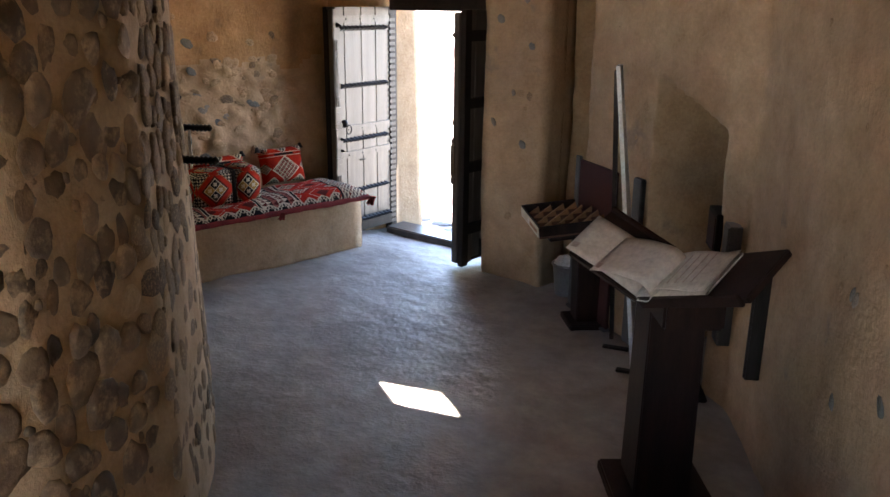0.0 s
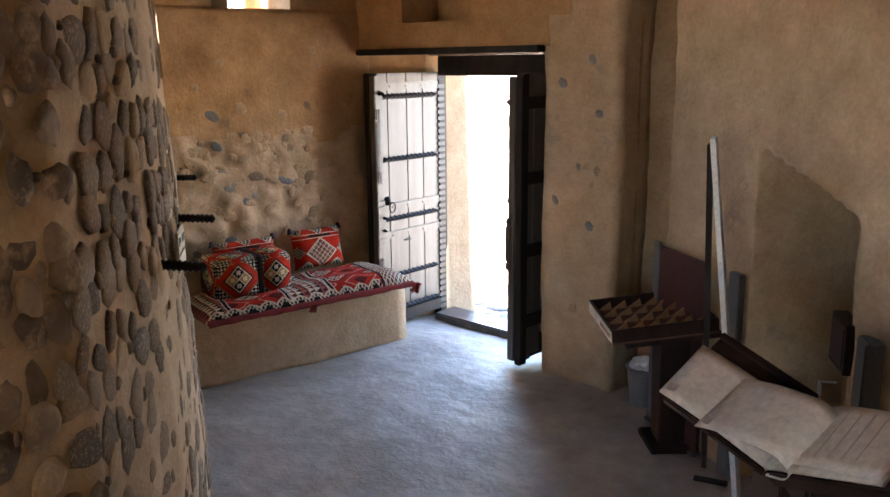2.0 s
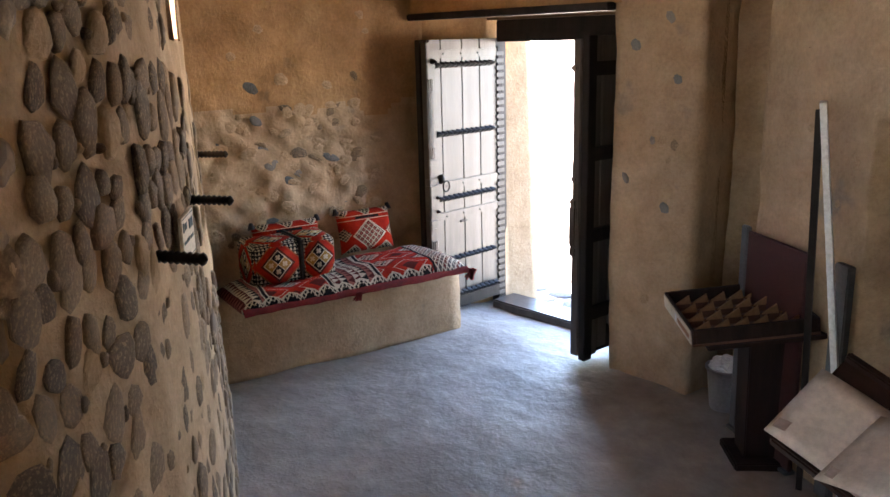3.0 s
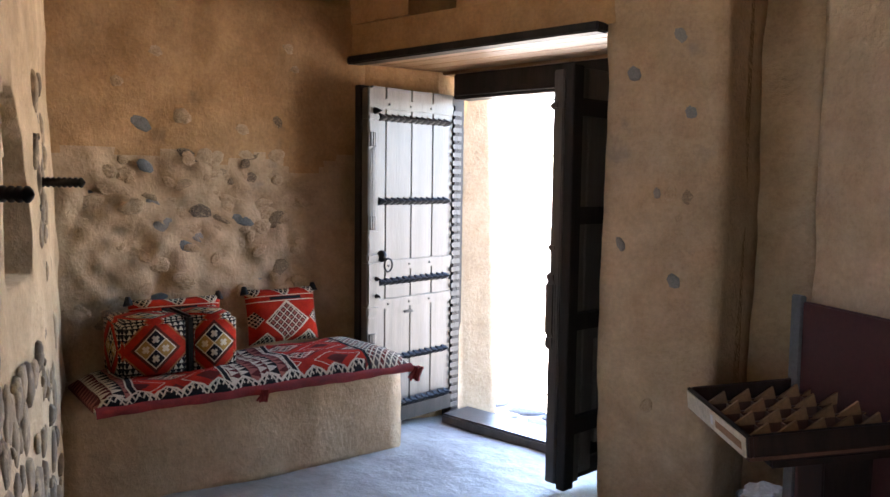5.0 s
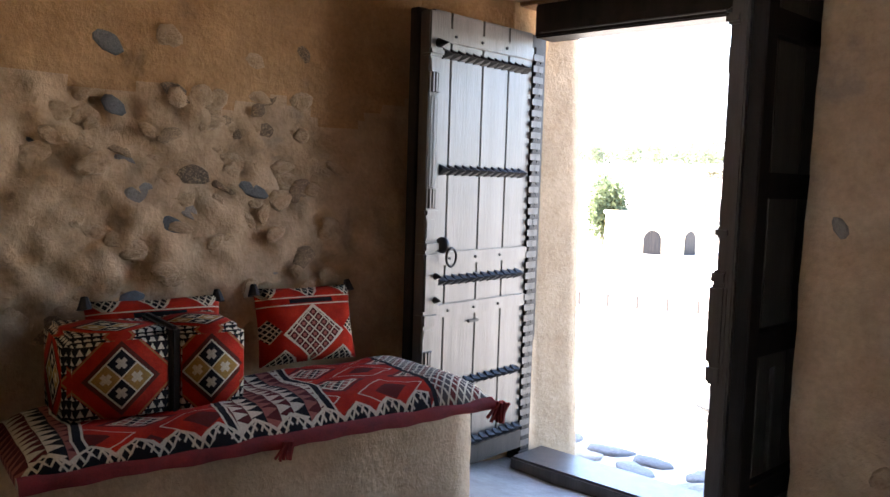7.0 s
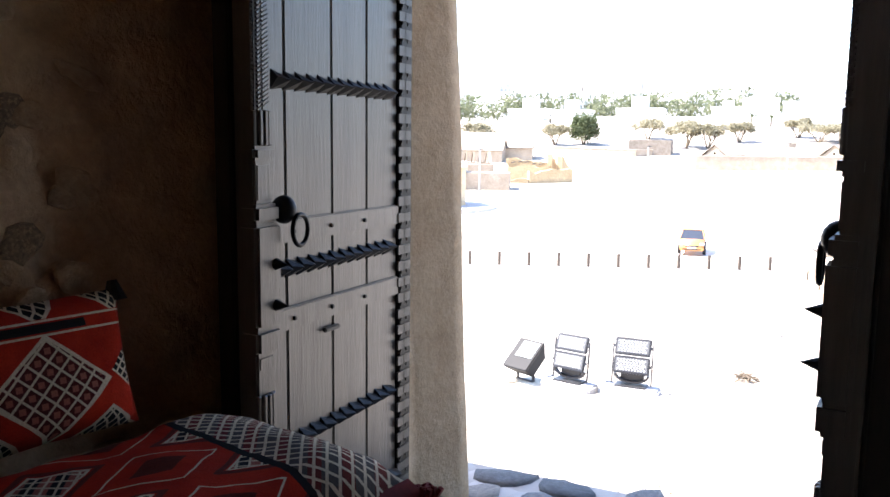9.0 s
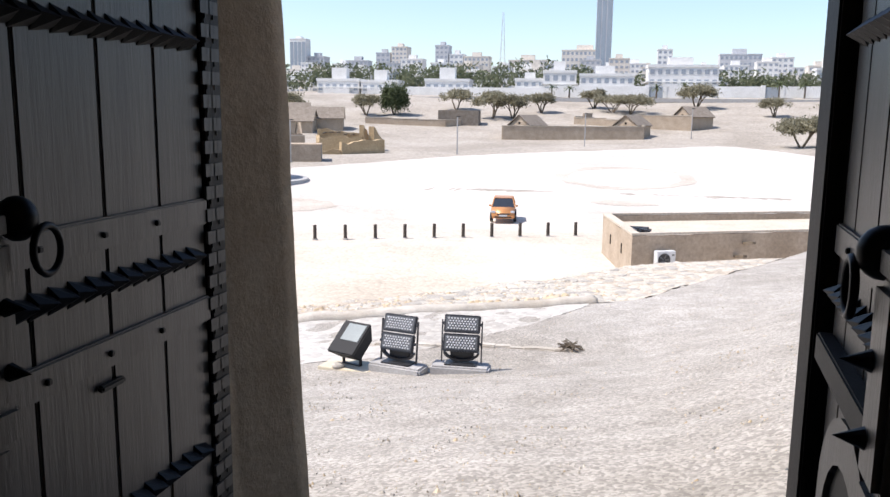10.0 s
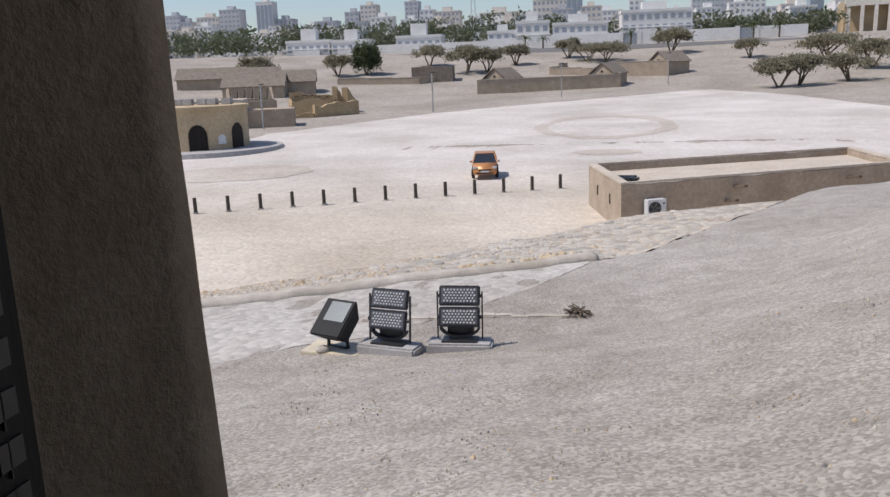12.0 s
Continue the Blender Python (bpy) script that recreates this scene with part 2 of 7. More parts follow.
def mat_stone(name, a, b_, c, smear=None):
    """Weathered field stone whose colour differs from stone to stone."""
    m, nt, b = nodes_of(name, 0.85)
    info = nt.nodes.new("ShaderNodeObjectInfo")
    geo = nt.nodes.new("ShaderNodeNewGeometry")
    pick = calc(nt, "FRACT", calc(nt, "ADD", info.outputs["Random"], geo.outputs["Random Per Island"]))
    base = ramp(nt, pick, [(0.0, a), (0.45, b_), (1.0, c)]).outputs[0]
    big = noise_node(nt, 14.0, 5.0)
    small = noise_node(nt, 70.0, 4.0)
    col = mix(nt, base, ramp(nt, big.outputs[0], [(0.3, (0.55, 0.52, 0.5)), (0.7, (1.2, 1.15, 1.05))]).outputs[0], 0.8, "MULTIPLY")
    if smear:
        wash = noise_node(nt, 11.0, 6.0, 0.7)
        col = mix(nt, col, smear, ramp(nt, wash.outputs[0], [(0.50, (0, 0, 0)), (0.64, (0.8, 0.8, 0.8))]).outputs[0])
    nt.links.new(col, b.inputs["Base Color"])
    bump(nt, b, small.outputs[0], 0.5, 0.006)
    return m


def mat_patchy_plaster(name, dark, light, stain):
    """Mud plaster with trowel marks, cracks and darker stains."""
    m, nt, b = nodes_of(name, 0.93)
    big = noise_node(nt, 0.8, 5.0, 0.6)
    mid = noise_node(nt, 5.0, 6.0, 0.65)
    small = noise_node(nt, 45.0, 4.0, 0.7)
    c = ramp(nt, mid.outputs[0], [(0.3, dark), (0.7, light)]).outputs[0]
    c = mix(nt, c, ramp(nt, big.outputs[0], [(0.35, (0.78, 0.75, 0.7)), (0.65, (1.08, 1.08, 1.08))]).outputs[0], 1.0, "MULTIPLY")
    spots = noise_node(nt, 3.3, 3.0, 0.5)
    c = mix(nt, c, stain, ramp(nt, spots.outputs[0], [(0.66, (0, 0, 0)), (0.74, (0.6, 0.6, 0.6))]).outputs[0])
    c = mix(nt, c, ramp(nt, small.outputs[0], [(0.3, (0.7, 0.7, 0.7)), (0.7, (1.1, 1.1, 1.1))]).outputs[0], 0.6, "MULTIPLY")
    nt.links.new(c, b.inputs["Base Color"])
    h = calc(nt, "ADD", calc(nt, "MULTIPLY", mid.outputs[0], 1.0), calc(nt, "MULTIPLY", small.outputs[0], 0.3))
    bump(nt, b, h, 0.6, 0.025)
    return m


PLASTER = mat_patchy_plaster("mud_plaster", (0.32, 0.18, 0.08), (0.48, 0.295, 0.145), (0.16, 0.11, 0.07))
PLASTER_PALE = mat_patchy_plaster("pale_plaster", (0.37, 0.25, 0.15), (0.51, 0.365, 0.235), (0.19, 0.16, 0.13))
PLASTER_OUT = mat_patchy_plaster("weathered_plaster", (0.33, 0.225, 0.135), (0.46, 0.34, 0.225), (0.22, 0.165, 0.115))
CARVEWOOD = mat_mottled("carved_wood", (0.03, 0.024, 0.02), (0.075, 0.062, 0.053), 1.2, 30.0, 0.5, 0.2, 0.004)
MORTAR = mat_patchy_plaster("mud_mortar", (0.42, 0.29, 0.165), (0.62, 0.455, 0.285), (0.26, 0.17, 0.09))
STONE = mat_stone("field_stone", (0.105, 0.077, 0.052), (0.185, 0.128, 0.078), (0.27, 0.195, 0.125), (0.42, 0.295, 0.17))
STONE_BLUE = mat_stone("blue_stone", (0.11, 0.125, 0.14), (0.19, 0.19, 0.19), (0.28, 0.25, 0.22))
FLOOR = mat_mottled("earth_floor", (0.22, 0.19, 0.16), (0.42, 0.385, 0.345), 1.1, 7.0, 0.6, 0.6, 0.03)
LEAFWOOD = mat_mottled("door_wood", (0.05, 0.04, 0.034), (0.115, 0.097, 0.083), 1.2, 14.0, 0.38, 0.25, 0.006, 0.0, (7, 7, 0.5))
BLACKWOOD = mat_mottled("black_wood", (0.010, 0.008, 0.007), (0.030, 0.023, 0.019), 1.6, 24.0, 0.55, 0.2, 0.005, 0.0, (6, 6, 0.6))
SOFFIT = mat_mottled("plank_wood", (0.16, 0.085, 0.04), (0.30, 0.17, 0.085), 1.6, 20.0, 0.4, 0.2, 0.004, 0.0, (0.6, 8, 8))
IRON = mat_mottled("black_iron", (0.006, 0.006, 0.007), (0.02, 0.019, 0.019), 6.0, 60.0, 0.45, 0.2, 0.003, 0.6)
PAPER = mat_mottled("paper", (0.52, 0.455, 0.395), (0.62, 0.555, 0.49), 3.0, 40.0, 0.8, 0.05, 0.001)
INK = mat_plain("faded_ink", (0.42, 0.33, 0.30), 0.9)
TAN = mat_plain("tan_divider", (0.31, 0.155, 0.07), 0.7)
REDBOARD = mat_plain("maroon_board", (0.05, 0.010, 0.010), 0.6)
GREYBOARD = mat_plain("grey_slab", (0.10, 0.105, 0.11), 0.5)
WHITEPLASTIC = mat_plain("white_plastic", (0.66, 0.67, 0.68), 0.4)
GREYPLASTIC = mat_plain("grey_plastic", (0.24, 0.235, 0.23), 0.45)
CREAM = mat_plain("cream_board", (0.62, 0.55, 0.42), 0.7)
TEAL = mat_plain("green_print", (0.05, 0.08, 0.09), 0.8)
RUG, RUG_CUSHION, RUG_BLOCK = mat_mattress(), mat_cushion(), mat_block()
REDCLOTH = mat_mottled("red_cloth", (0.12, 0.008, 0.008), (0.24, 0.018, 0.015), 12.0, 150.0, 0.95, 0.3, 0.003)

for _wood in (DARKWOOD, BLACKWOOD):
    _wood.node_tree.nodes["Principled BSDF"].inputs["Specular IOR Level"].default_value = 0.2

# ---- terrain ----
def lerp_table(table, v):
    for (a, za), (b, zb) in zip(table, table[1:]):
        if v <= b:
            k = min(1.0, max(0.0, (v - a) / (b - a)))
            return za + (zb - za) * k
    return table[-1][1]


HILL = [(7.5, -0.16), (9.0, -0.5), (16.2, -2.2), (20.9, -2.55), (30.0, -5.6), (31.0, -5.7)]
PLAIN = [(75, -5.7), (120, -4.8), (160, -3.4), (195, 0.6), (240, 6.6), (350, 10.0), (1500, 16.0), (4000, 16.0)]


def ground_z(x, y):
    if y < 6.7:
        return -0.16
    u = -0.5 * x + 0.866 * y - 0.9 * min(5.5, max(0.0, x + 4.0))
    d = math.hypot(x + 4.4, y - 5.6)
    return lerp_table(HILL, u) if d < 75 and u < 31 else lerp_table(PLAIN, d)


# ---- the gate room ----
CEIL = 4.3


def structure(name, bm, material, label, category, smooth=False):
    return tagged(part(name, bm, material, smooth=smooth), label, category, kind="structure")


def rough_wall(name, pts, z0, z1, material, label, batter=0.0, amp=0.012, back=0.5, res=0.07, dent=None, hole=None):
    """A hand-plastered wall along a plan line: the room lies to the left of its direction; the outer side is plain."""
    bm = bmesh.new()
    line = [Vector(p) for p in pts]
    samples, normals, run = [], [], []
    dirs = [(b - a).normalized() for a, b in zip(line, line[1:])]
    s = 0.0
    for i, d in enumerate(dirs):
        a, b = line[i], line[i + 1]
        n = max(1, int((b - a).length / res))
        for k in range(n + (1 if i == len(dirs) - 1 else 0)):
            f = k / n
            e = d
            if batter:
                p, q = dirs[max(0, i - 1)], dirs[min(len(dirs) - 1, i + 1)]
                e = (d * (1 - abs(f - 0.5)) + (p if f < 0.5 else q) * abs(f - 0.5)).normalized()
            samples.append(a + (b - a) * f)
            normals.append(Vector((-e.y, e.x)))
            run.append(s + (b - a).length * f)
        s += (b - a).length
    rows = max(1, int((z1 - z0) / res))
    grid = []
    for p, n, u in zip(samples, normals, run):
        col = []
        for r in range(rows + 1):
            z = z0 + (z1 - z0) * r / rows
            w = noise.noise(Vector((p.x * 1.3, p.y * 1.3, z * 1.3))) * amp * 2 + noise.noise(Vector((p.x * 5, p.y * 5, z * 5))) * amp
            q = p + n * (w - batter * (z - z0) - (dent(u, z) if dent else 0.0))
            col.append(bm.verts.new((q.x, q.y, z)))
        grid.append(col)
    for a, b in zip(grid, grid[1:]):
        for r in range(rows):
            if hole and hole[0] < run[grid.index(a)] < hole[1] and hole[2] < z0 + (z1 - z0) * (r + 0.5) / rows < hole[3]:
                continue
            bm.faces.new((a[r], b[r], b[r + 1], a[r + 1]))
    outer = [(bm.verts.new((*(p - n * back), z0)), bm.verts.new((*(p - n * back), z1))) for p, n in zip(samples, normals)]
    for i in range(len(samples) - 1):
        if hole and hole[4] < run[i] < hole[5]:
            for low, high in ((z0, hole[6]), (hole[7], z1)):
                bm.faces.new([bm.verts.new((outer[k][0].co.x, outer[k][0].co.y, z)) for k, z in ((i, low), (i, high), (i + 1, high), (i + 1, low))])
        else:
            bm.faces.new((outer[i][0], outer[i][1], outer[i + 1][1], outer[i + 1][0]))
        bm.faces.new((grid[i][-1], grid[i + 1][-1], outer[i + 1][1], outer[i][1]))
    for i in (0, len(samples) - 1):
        bm.faces.new(grid[i] + [outer[i][1], outer[i][0]])
    return tagged(part(name, bm, material, smooth=True), label, "wall", kind="structure")


def build_floor():
    bm = bmesh.new()
    nx, ny = 150, 150
    x0, x1, y0, y1 = -7.2, 2.9, -2.8, 6.28
    vs = [[bm.verts.new((x0 + (x1 - x0) * i / nx, y0 + (y1 - y0) * j / ny, 0)) for j in range(ny + 1)] for i in range(nx + 1)]
    for row in vs:
        for v in row:
            v.co.z = 0.016 * noise.noise(Vector((v.co.x * 1.6, v.co.y * 1.6, 0))) + 0.008 * noise.noise(Vector((v.co.x * 6, v.co.y * 6, 3)))
            v.co.z -= 0.08 * max(0.0, min(1.0, (v.co.y - 5.5) / 0.75))
    for i in range(nx):
        for j in range(ny):
            bm.faces.new((vs[i][j], vs[i + 1][j], vs[i + 1][j + 1], vs[i][j + 1]))
    lower = [bm.verts.new((x, y, -0.4)) for x, y in ((x0, y0), (x1, y0), (x1, y1), (x0, y1))]
    bm.faces.new(lower[::-1])
    bm.faces.new([vs[i][ny] for i in range(nx + 1)] + [lower[2], lower[3]])
    return tagged(part("floor", bm, FLOOR, smooth=True), "uneven grey trowelled earth floor of the gate room", "floor", kind="structure")


build_floor()
WALL_Y, OUT_Y = 5.55, 6.65
DOOR_X0, DOOR_X1, DOOR_TOP = -5.44, -3.6, 2.36
rough_wall("wall_door_right", [(-2.95, 5.98), (-2.95, WALL_Y + 0.02), (DOOR_X1 + 0.03, WALL_Y + 0.06), (DOOR_X1 + 0.05, OUT_Y)], -0.3, CEIL, PLASTER_PALE, "thick plastered wall beside the gateway", back=0.25)
structure("wall_door_right_core", prism([(DOOR_X1 + 0.2, WALL_Y + 0.3), (-3.1, WALL_Y + 0.3), (-3.1, 5.99), (-2.0, 5.99), (-2.0, OUT_Y), (DOOR_X1 + 0.055, OUT_Y)], -0.8, CEIL), PLASTER_PALE, "thick plastered masonry beside the gateway", "wall")
structure("wall_left_outer", prism([(-7.2, 5.63), (-5.47, 5.63), (-5.3, 6.22), (-5.3, OUT_Y), (-7.2, OUT_Y)], -0.8, CEIL), PLASTER, "thick plastered masonry of the gate wall", "wall")
rough_wall("wall_reveal", [(-5.20, 6.365), (-5.08, OUT_Y)][::-1], -0.3, DOOR_TOP, PLASTER_OUT, "plastered outer reveal of the gateway", 0.06, back=0.2, res=0.05, amp=0.007)
rough_wall("wall_reveal_far", [(-3.73, 6.425), (-3.70, OUT_Y)], -0.3, DOOR_TOP, PLASTER, "plastered outer reveal of the gateway", back=0.14, res=0.05, amp=0.007)
bmw = prism([(DOOR_X0 - 0.3, WALL_Y - 0.02), (DOOR_X1 + 0.25, WALL_Y + 0.06), (DOOR_X1 + 0.25, OUT_Y), (-5.45, OUT_Y)], DOOR_TOP + 0.03, 2.59)
add_box(bmw, -5.7, -4.9, 5.53, OUT_Y, 2.59, 3.2)
add_box(bmw, -4.26, -3.35, 5.58, OUT_Y, 2.59, 3.2)
add_box(bmw, -4.9, -4.26, 5.95, OUT_Y, 2.59, 3.2)
prism([(DOOR_X0 - 0.3, WALL_Y - 0.02), (DOOR_X1 + 0.25, WALL_Y + 0.06), (DOOR_X1 + 0.25, OUT_Y), (-5.45, OUT_Y)], 3.2, CEIL, bmw)
structure("wall_over_door", bmw, PLASTER, "plastered wall with a small square recess above the gateway", "wall")
def left_lumps(u, z):
    """Lost plaster below a ragged line lays bare lumpy rubble."""
    line = 1.72 + 0.12 * noise.noise(Vector((u * 2.0, 0, 3)))
    if z > line:
        return -0.012
    return 0.030 * noise.noise(Vector((u * 8, z * 9, 1))) + 0.034 * noise.noise(Vector((u * 16, z * 20, 4)))


wall_left = rough_wall("wall_left", [(-5.42, 5.64), (-5.68, 4.1), (-5.75, 3.3)], -0.05, 2.70, PLASTER, "plastered rubble wall with bare stones behind the bench", back=0.8, amp=0.02, res=0.04, dent=left_lumps)
wall_left.data.materials.append(PLASTER_PALE)
for _p in wall_left.data.polygons:
    _c = _p.center
    if _c.z < 1.74 + 0.16 * noise.noise(Vector((_c.y * 2.2, 0, 3))) + 0.05 * noise.noise(Vector((_c.y * 9, 0, 5))):
        _p.material_index = 1
rough_wall("wall_left_pier", [(-5.42, 5.64), (-5.535, 4.93)], 2.70, CEIL, PLASTER, "plastered wall beside the high window", back=0.8)
rough_wall("wall_left_pier_far", [(-5.645, 4.29), (-5.75, 3.3)], 2.70, CEIL, PLASTER, "plastered wall beside the high window", back=0.8)
structure("wall_left_lintel", prism([(-6.4, 4.3), (-5.645, 4.29), (-5.535, 4.93), (-6.3, 4.94)], 3.70, CEIL), PLASTER, "plastered wall over the high window", "wall")
structure("window_1", box(-6.32, -6.27, 4.44, 4.855, 2.68, 3.71, 0.01), BLACKWOOD, "dark wooden shutter standing in the high window", "window")

# curved rubble wall of the tower, with an arched niche
TOWER = [(-6.3, 4.05), (-5.75, 3.86), (-5.2, 3.61), (-4.55, 3.30), (-3.95, 2.99), (-3.4, 2.65), (-2.87, 2.26), (-2.35, 1.75), (-2.0, 1.1), (-1.85, 0.3), (-1.85, -2.4)]
TOWER_RUN = [0.0]
for _a, _b in zip(TOWER, TOWER[1:]):
    TOWER_RUN.append(TOWER_RUN[-1] + math.hypot(_b[0] - _a[0], _b[1] - _a[1]))
TOWER_BATTER = 0.03


def tower_at(x):
    """Run along the tower wall at a plan x."""
    for (a, b), (ra, rb) in zip(zip(TOWER, TOWER[1:]), zip(TOWER_RUN, TOWER_RUN[1:])):
        if a[0] <= x <= b[0] and b[0] > a[0]:
            return ra + (rb - ra) * (x - a[0]) / (b[0] - a[0])
    return TOWER_RUN[-1]


def tower_point(u, z, out=0.0):
    """Place and outward angle on the tower wall at run u and height z."""
    u = min(max(u, 0.0), TOWER_RUN[-1] - 1e-4)
    for i in range(len(TOWER) - 1):
        if TOWER_RUN[i] <= u <= TOWER_RUN[i + 1]:
            f = (u - TOWER_RUN[i]) / (TOWER_RUN[i + 1] - TOWER_RUN[i])
            a, b = Vector(TOWER[i]), Vector(TOWER[i + 1])
            d = (b - a).normalized()
            n = Vector((-d.y, d.x))
            q = a + (b - a) * f + n * (out - TOWER_BATTER * z)
            return Vector((q.x, q.y, z)), math.degrees(math.atan2(d.y, d.x))


NICHE_U0, NICHE_U1 = tower_at(-4.49), tower_at(-4.07)


def niche_dent(u, z):
    mid, half = (NICHE_U0 + NICHE_U1) / 2, (NICHE_U1 - NICHE_U0) / 2
    if z < 1.27 or z > 1.9 or abs(u - mid) > half:
        return 0.0
    if z > 1.55:
        k = (z - 1.55) / 0.35
        if abs(u - mid) > half * math.sqrt(max(0.0, 1 - k * k)):
            return 0.0
    return 0.30


SLIT_U0, SLIT_U1 = tower_at(-4.10), tower_at(-3.80)
SLIT = (SLIT_U0, SLIT_U1, 2.23, 2.90, SLIT_U0 - 0.34, SLIT_U1 + 0.03, 2.3, 3.9)
wall_tower = rough_wall("wall_tower", TOWER, -0.05, CEIL, MORTAR, "curved rubble stone wall in mud mortar with an arched niche", TOWER_BATTER, 0.012, 0.36, 0.035, niche_dent, SLIT)


def build_slit():
    """Plastered reveal of the small tower window, splayed outwards."""
    bm = bmesh.new()
    ring = []
    for u, z, out in ((SLIT[0], 2.22, 0.0), (SLIT[1], 2.22, 0.0), (SLIT[1], 2.91, 0.0), (SLIT[0], 2.91, 0.0), (SLIT[4], 2.29, -0.36), (SLIT[5], 2.29, -0.36), (SLIT[5], 3.91, -0.36), (SLIT[4], 3.91, -0.36)):
        p = tower_point(u, z, out + (TOWER_BATTER * z if out else 0.004))[0]
        ring.append(bm.verts.new(p))
    for k in range(4):
        bm.faces.new((ring[k], ring[(k + 1) % 4], ring[4 + (k + 1) % 4], ring[4 + k]))
    structure("window_2", bm, PLASTER_PALE, "small plastered window opening high in the tower wall", "window")


build_slit()
def dark_hollow(u, z):
    """A deep hollow cut to darken the wall: sharp where the pier ends, fading out at its other side and top."""
    top = 1.84 - 0.34 * (0.924 - u)
    side = min(1.0, max(0.0, (u - 0.22) / 0.12)) if u < 0.915 else 0.0
    return 0.62 * side * min(1.0, max(0.0, (top - z) / (0.03 + 0.10 * (0.924 - u))))


rough_wall("wall_right", [(-0.98, 4.48), (-1.77, 4.96), (-2.48, 5.39), (-2.5, 6.0)], -0.05, CEIL, PLASTER_PALE, "plastered wall with a hollow cut to darken it and a few stones showing", back=0.95, res=0.03, dent=dark_hollow)
rough_wall("wall_right_long", [(2.45, -1.3), (0.55, 1.9), (-0.57, 3.8), (-0.985, 4.485)], -0.05, CEIL, PLASTER_PALE, "long plastered wall with stones showing", amp=0.02)
# Unseen back wall; its opening is added to light the room from behind
rough_wall("wall_back", [(-2.5, -2.3), (-0.4, -2.3), (-0.4, -2.85)], -0.05, CEIL, PLASTER, "plain unseen back wall beside an opening added for light", res=0.3, back=0.4)
rough_wall("wall_back_far", [(0.95, -2.85), (0.95, -2.3), (2.7, -2.3), (2.5, -1.2)], -0.05, CEIL, PLASTER, "plain unseen back wall beside an opening added for light", res=0.3, back=0.4)
structure("wall_back_lintel", box(-0.45, 1.0, -2.84, -2.3, 2.6, CEIL), PLASTER, "unseen plastered wall over the opening added for light", "wall")
_roof = prism([(3.0, -2.9), (3.0, OUT_Y), (-6.36, OUT_Y), (-6.36, 3.80), (-5.87, 3.58), (-5.32, 3.34), (-4.69, 3.03), (-4.10, 2.73), (-3.57, 2.40), (-3.07, 2.03), (-2.59, 1.59), (-2.28, 1.00), (-2.13, 0.25), (-2.13, -2.9)], CEIL, CEIL + 0.3)
bmesh.ops.recalc_face_normals(_roof, faces=_roof.faces[:])
structure("ceiling", _roof, SOFFIT, "dark wooden plank ceiling", "ceiling")


# raised landing and steps behind the gate room
def build_steps():
    d = Vector((-0.70, 0.715))
    e = Vector((0.715, 0.70))
    o = Vector((-0.42, 1.15))
    for k in range(4):
        a = o + d * (0.33 * k - (2.6 if k == 0 else 0.33 * 0))
        b = o + d * (0.33 * (k + 1))
        pts = [a - e * 0.75, a + e * 0.95, b + e * 0.95, b - e * 0.75]
        top = 0.74 - 0.185 * k
        bm = prism([(p.x, p.y) for p in pts][::1], -0.02, top)
        bmesh.ops.recalc_face_normals(bm, faces=bm.faces[:])
        structure("step_%d" % (k + 1), bm, FLOOR, "worn grey earth step with a rounded edge", "step")


build_steps()


# ---- gateway joinery ----
def build_door_frame():
    f = thing("door_frame", -4.4, 6.3, 0, 0, "dark wooden gate frame with a carved jamb strip", "door frame", kind="structure")
    f.matrix_basis = Matrix.Identity(4)
    part("head", box(-5.2, -3.55, 6.26, 6.42, 2.17, 2.34, 0.008), BLACKWOOD, f)
    part("head_moulding", box(-5.16, -3.6, 6.235, 6.262, 2.19, 2.23, 0.004), BLACKWOOD, f)
    part("jamb", box(-5.35, -5.236, 6.293, 6.42, -0.12, 2.2, 0.006), BLACKWOOD, f)
    part("jamb", box(-3.77, -3.57, 6.30, 6.42, -0.12, 2.2, 0.006), BLACKWOOD, f)
    part("threshold", box(-5.18, -3.62, 6.16, 6.44, -0.12, -0.005, 0.012), LEAFWOOD, f, "worn wooden threshold beam")
    strip = part("carved_strip", box(-5.238, -5.212, 6.294, 6.372, -0.1, 2.13, 0.003), BLACKWOOD, f, "strip carved with a chain of rings")
    bm = bmesh.new()
    for k in range(38):
        z = -0.06 + k * 0.057
        for dy in (0.022, 0.061):
            add_box(bm, -5.216, -5.2085, 6.292 + dy - 0.014, 6.262 + dy + 0.014, z, z + 0.012)
            add_box(bm, -5.216, -5.2085, 6.292 + dy - 0.014, 6.262 + dy - 0.008, z + 0.012, z + 0.044)
            add_box(bm, -5.216, -5.2085, 6.292 + dy + 0.008, 6.262 + dy + 0.014, z + 0.012, z + 0.044)
    part("carving", bm, CARVEWOOD, strip)
    lin = thing("lintel", 0, 0, 0, 0, "dark wooden lintel with planked underside over the gateway", "lintel", kind="structure")
    part("beam", box(-5.46, -3.575, 5.515, 5.62, 2.345, 2.395, 0.008), BLACKWOOD, lin)
    for k in range(4):
        part("plank", box(-5.46, -3.56, 5.62 + 0.16 * k, 5.776 + 0.16 * k, 2.362, 2.392, 0.003), SOFFIT, lin)
    part("cap_beam", box(-5.48, -3.5, 6.26, 6.7, 2.342, 2.392, 0.004), SOFFIT, lin)


build_door_frame()


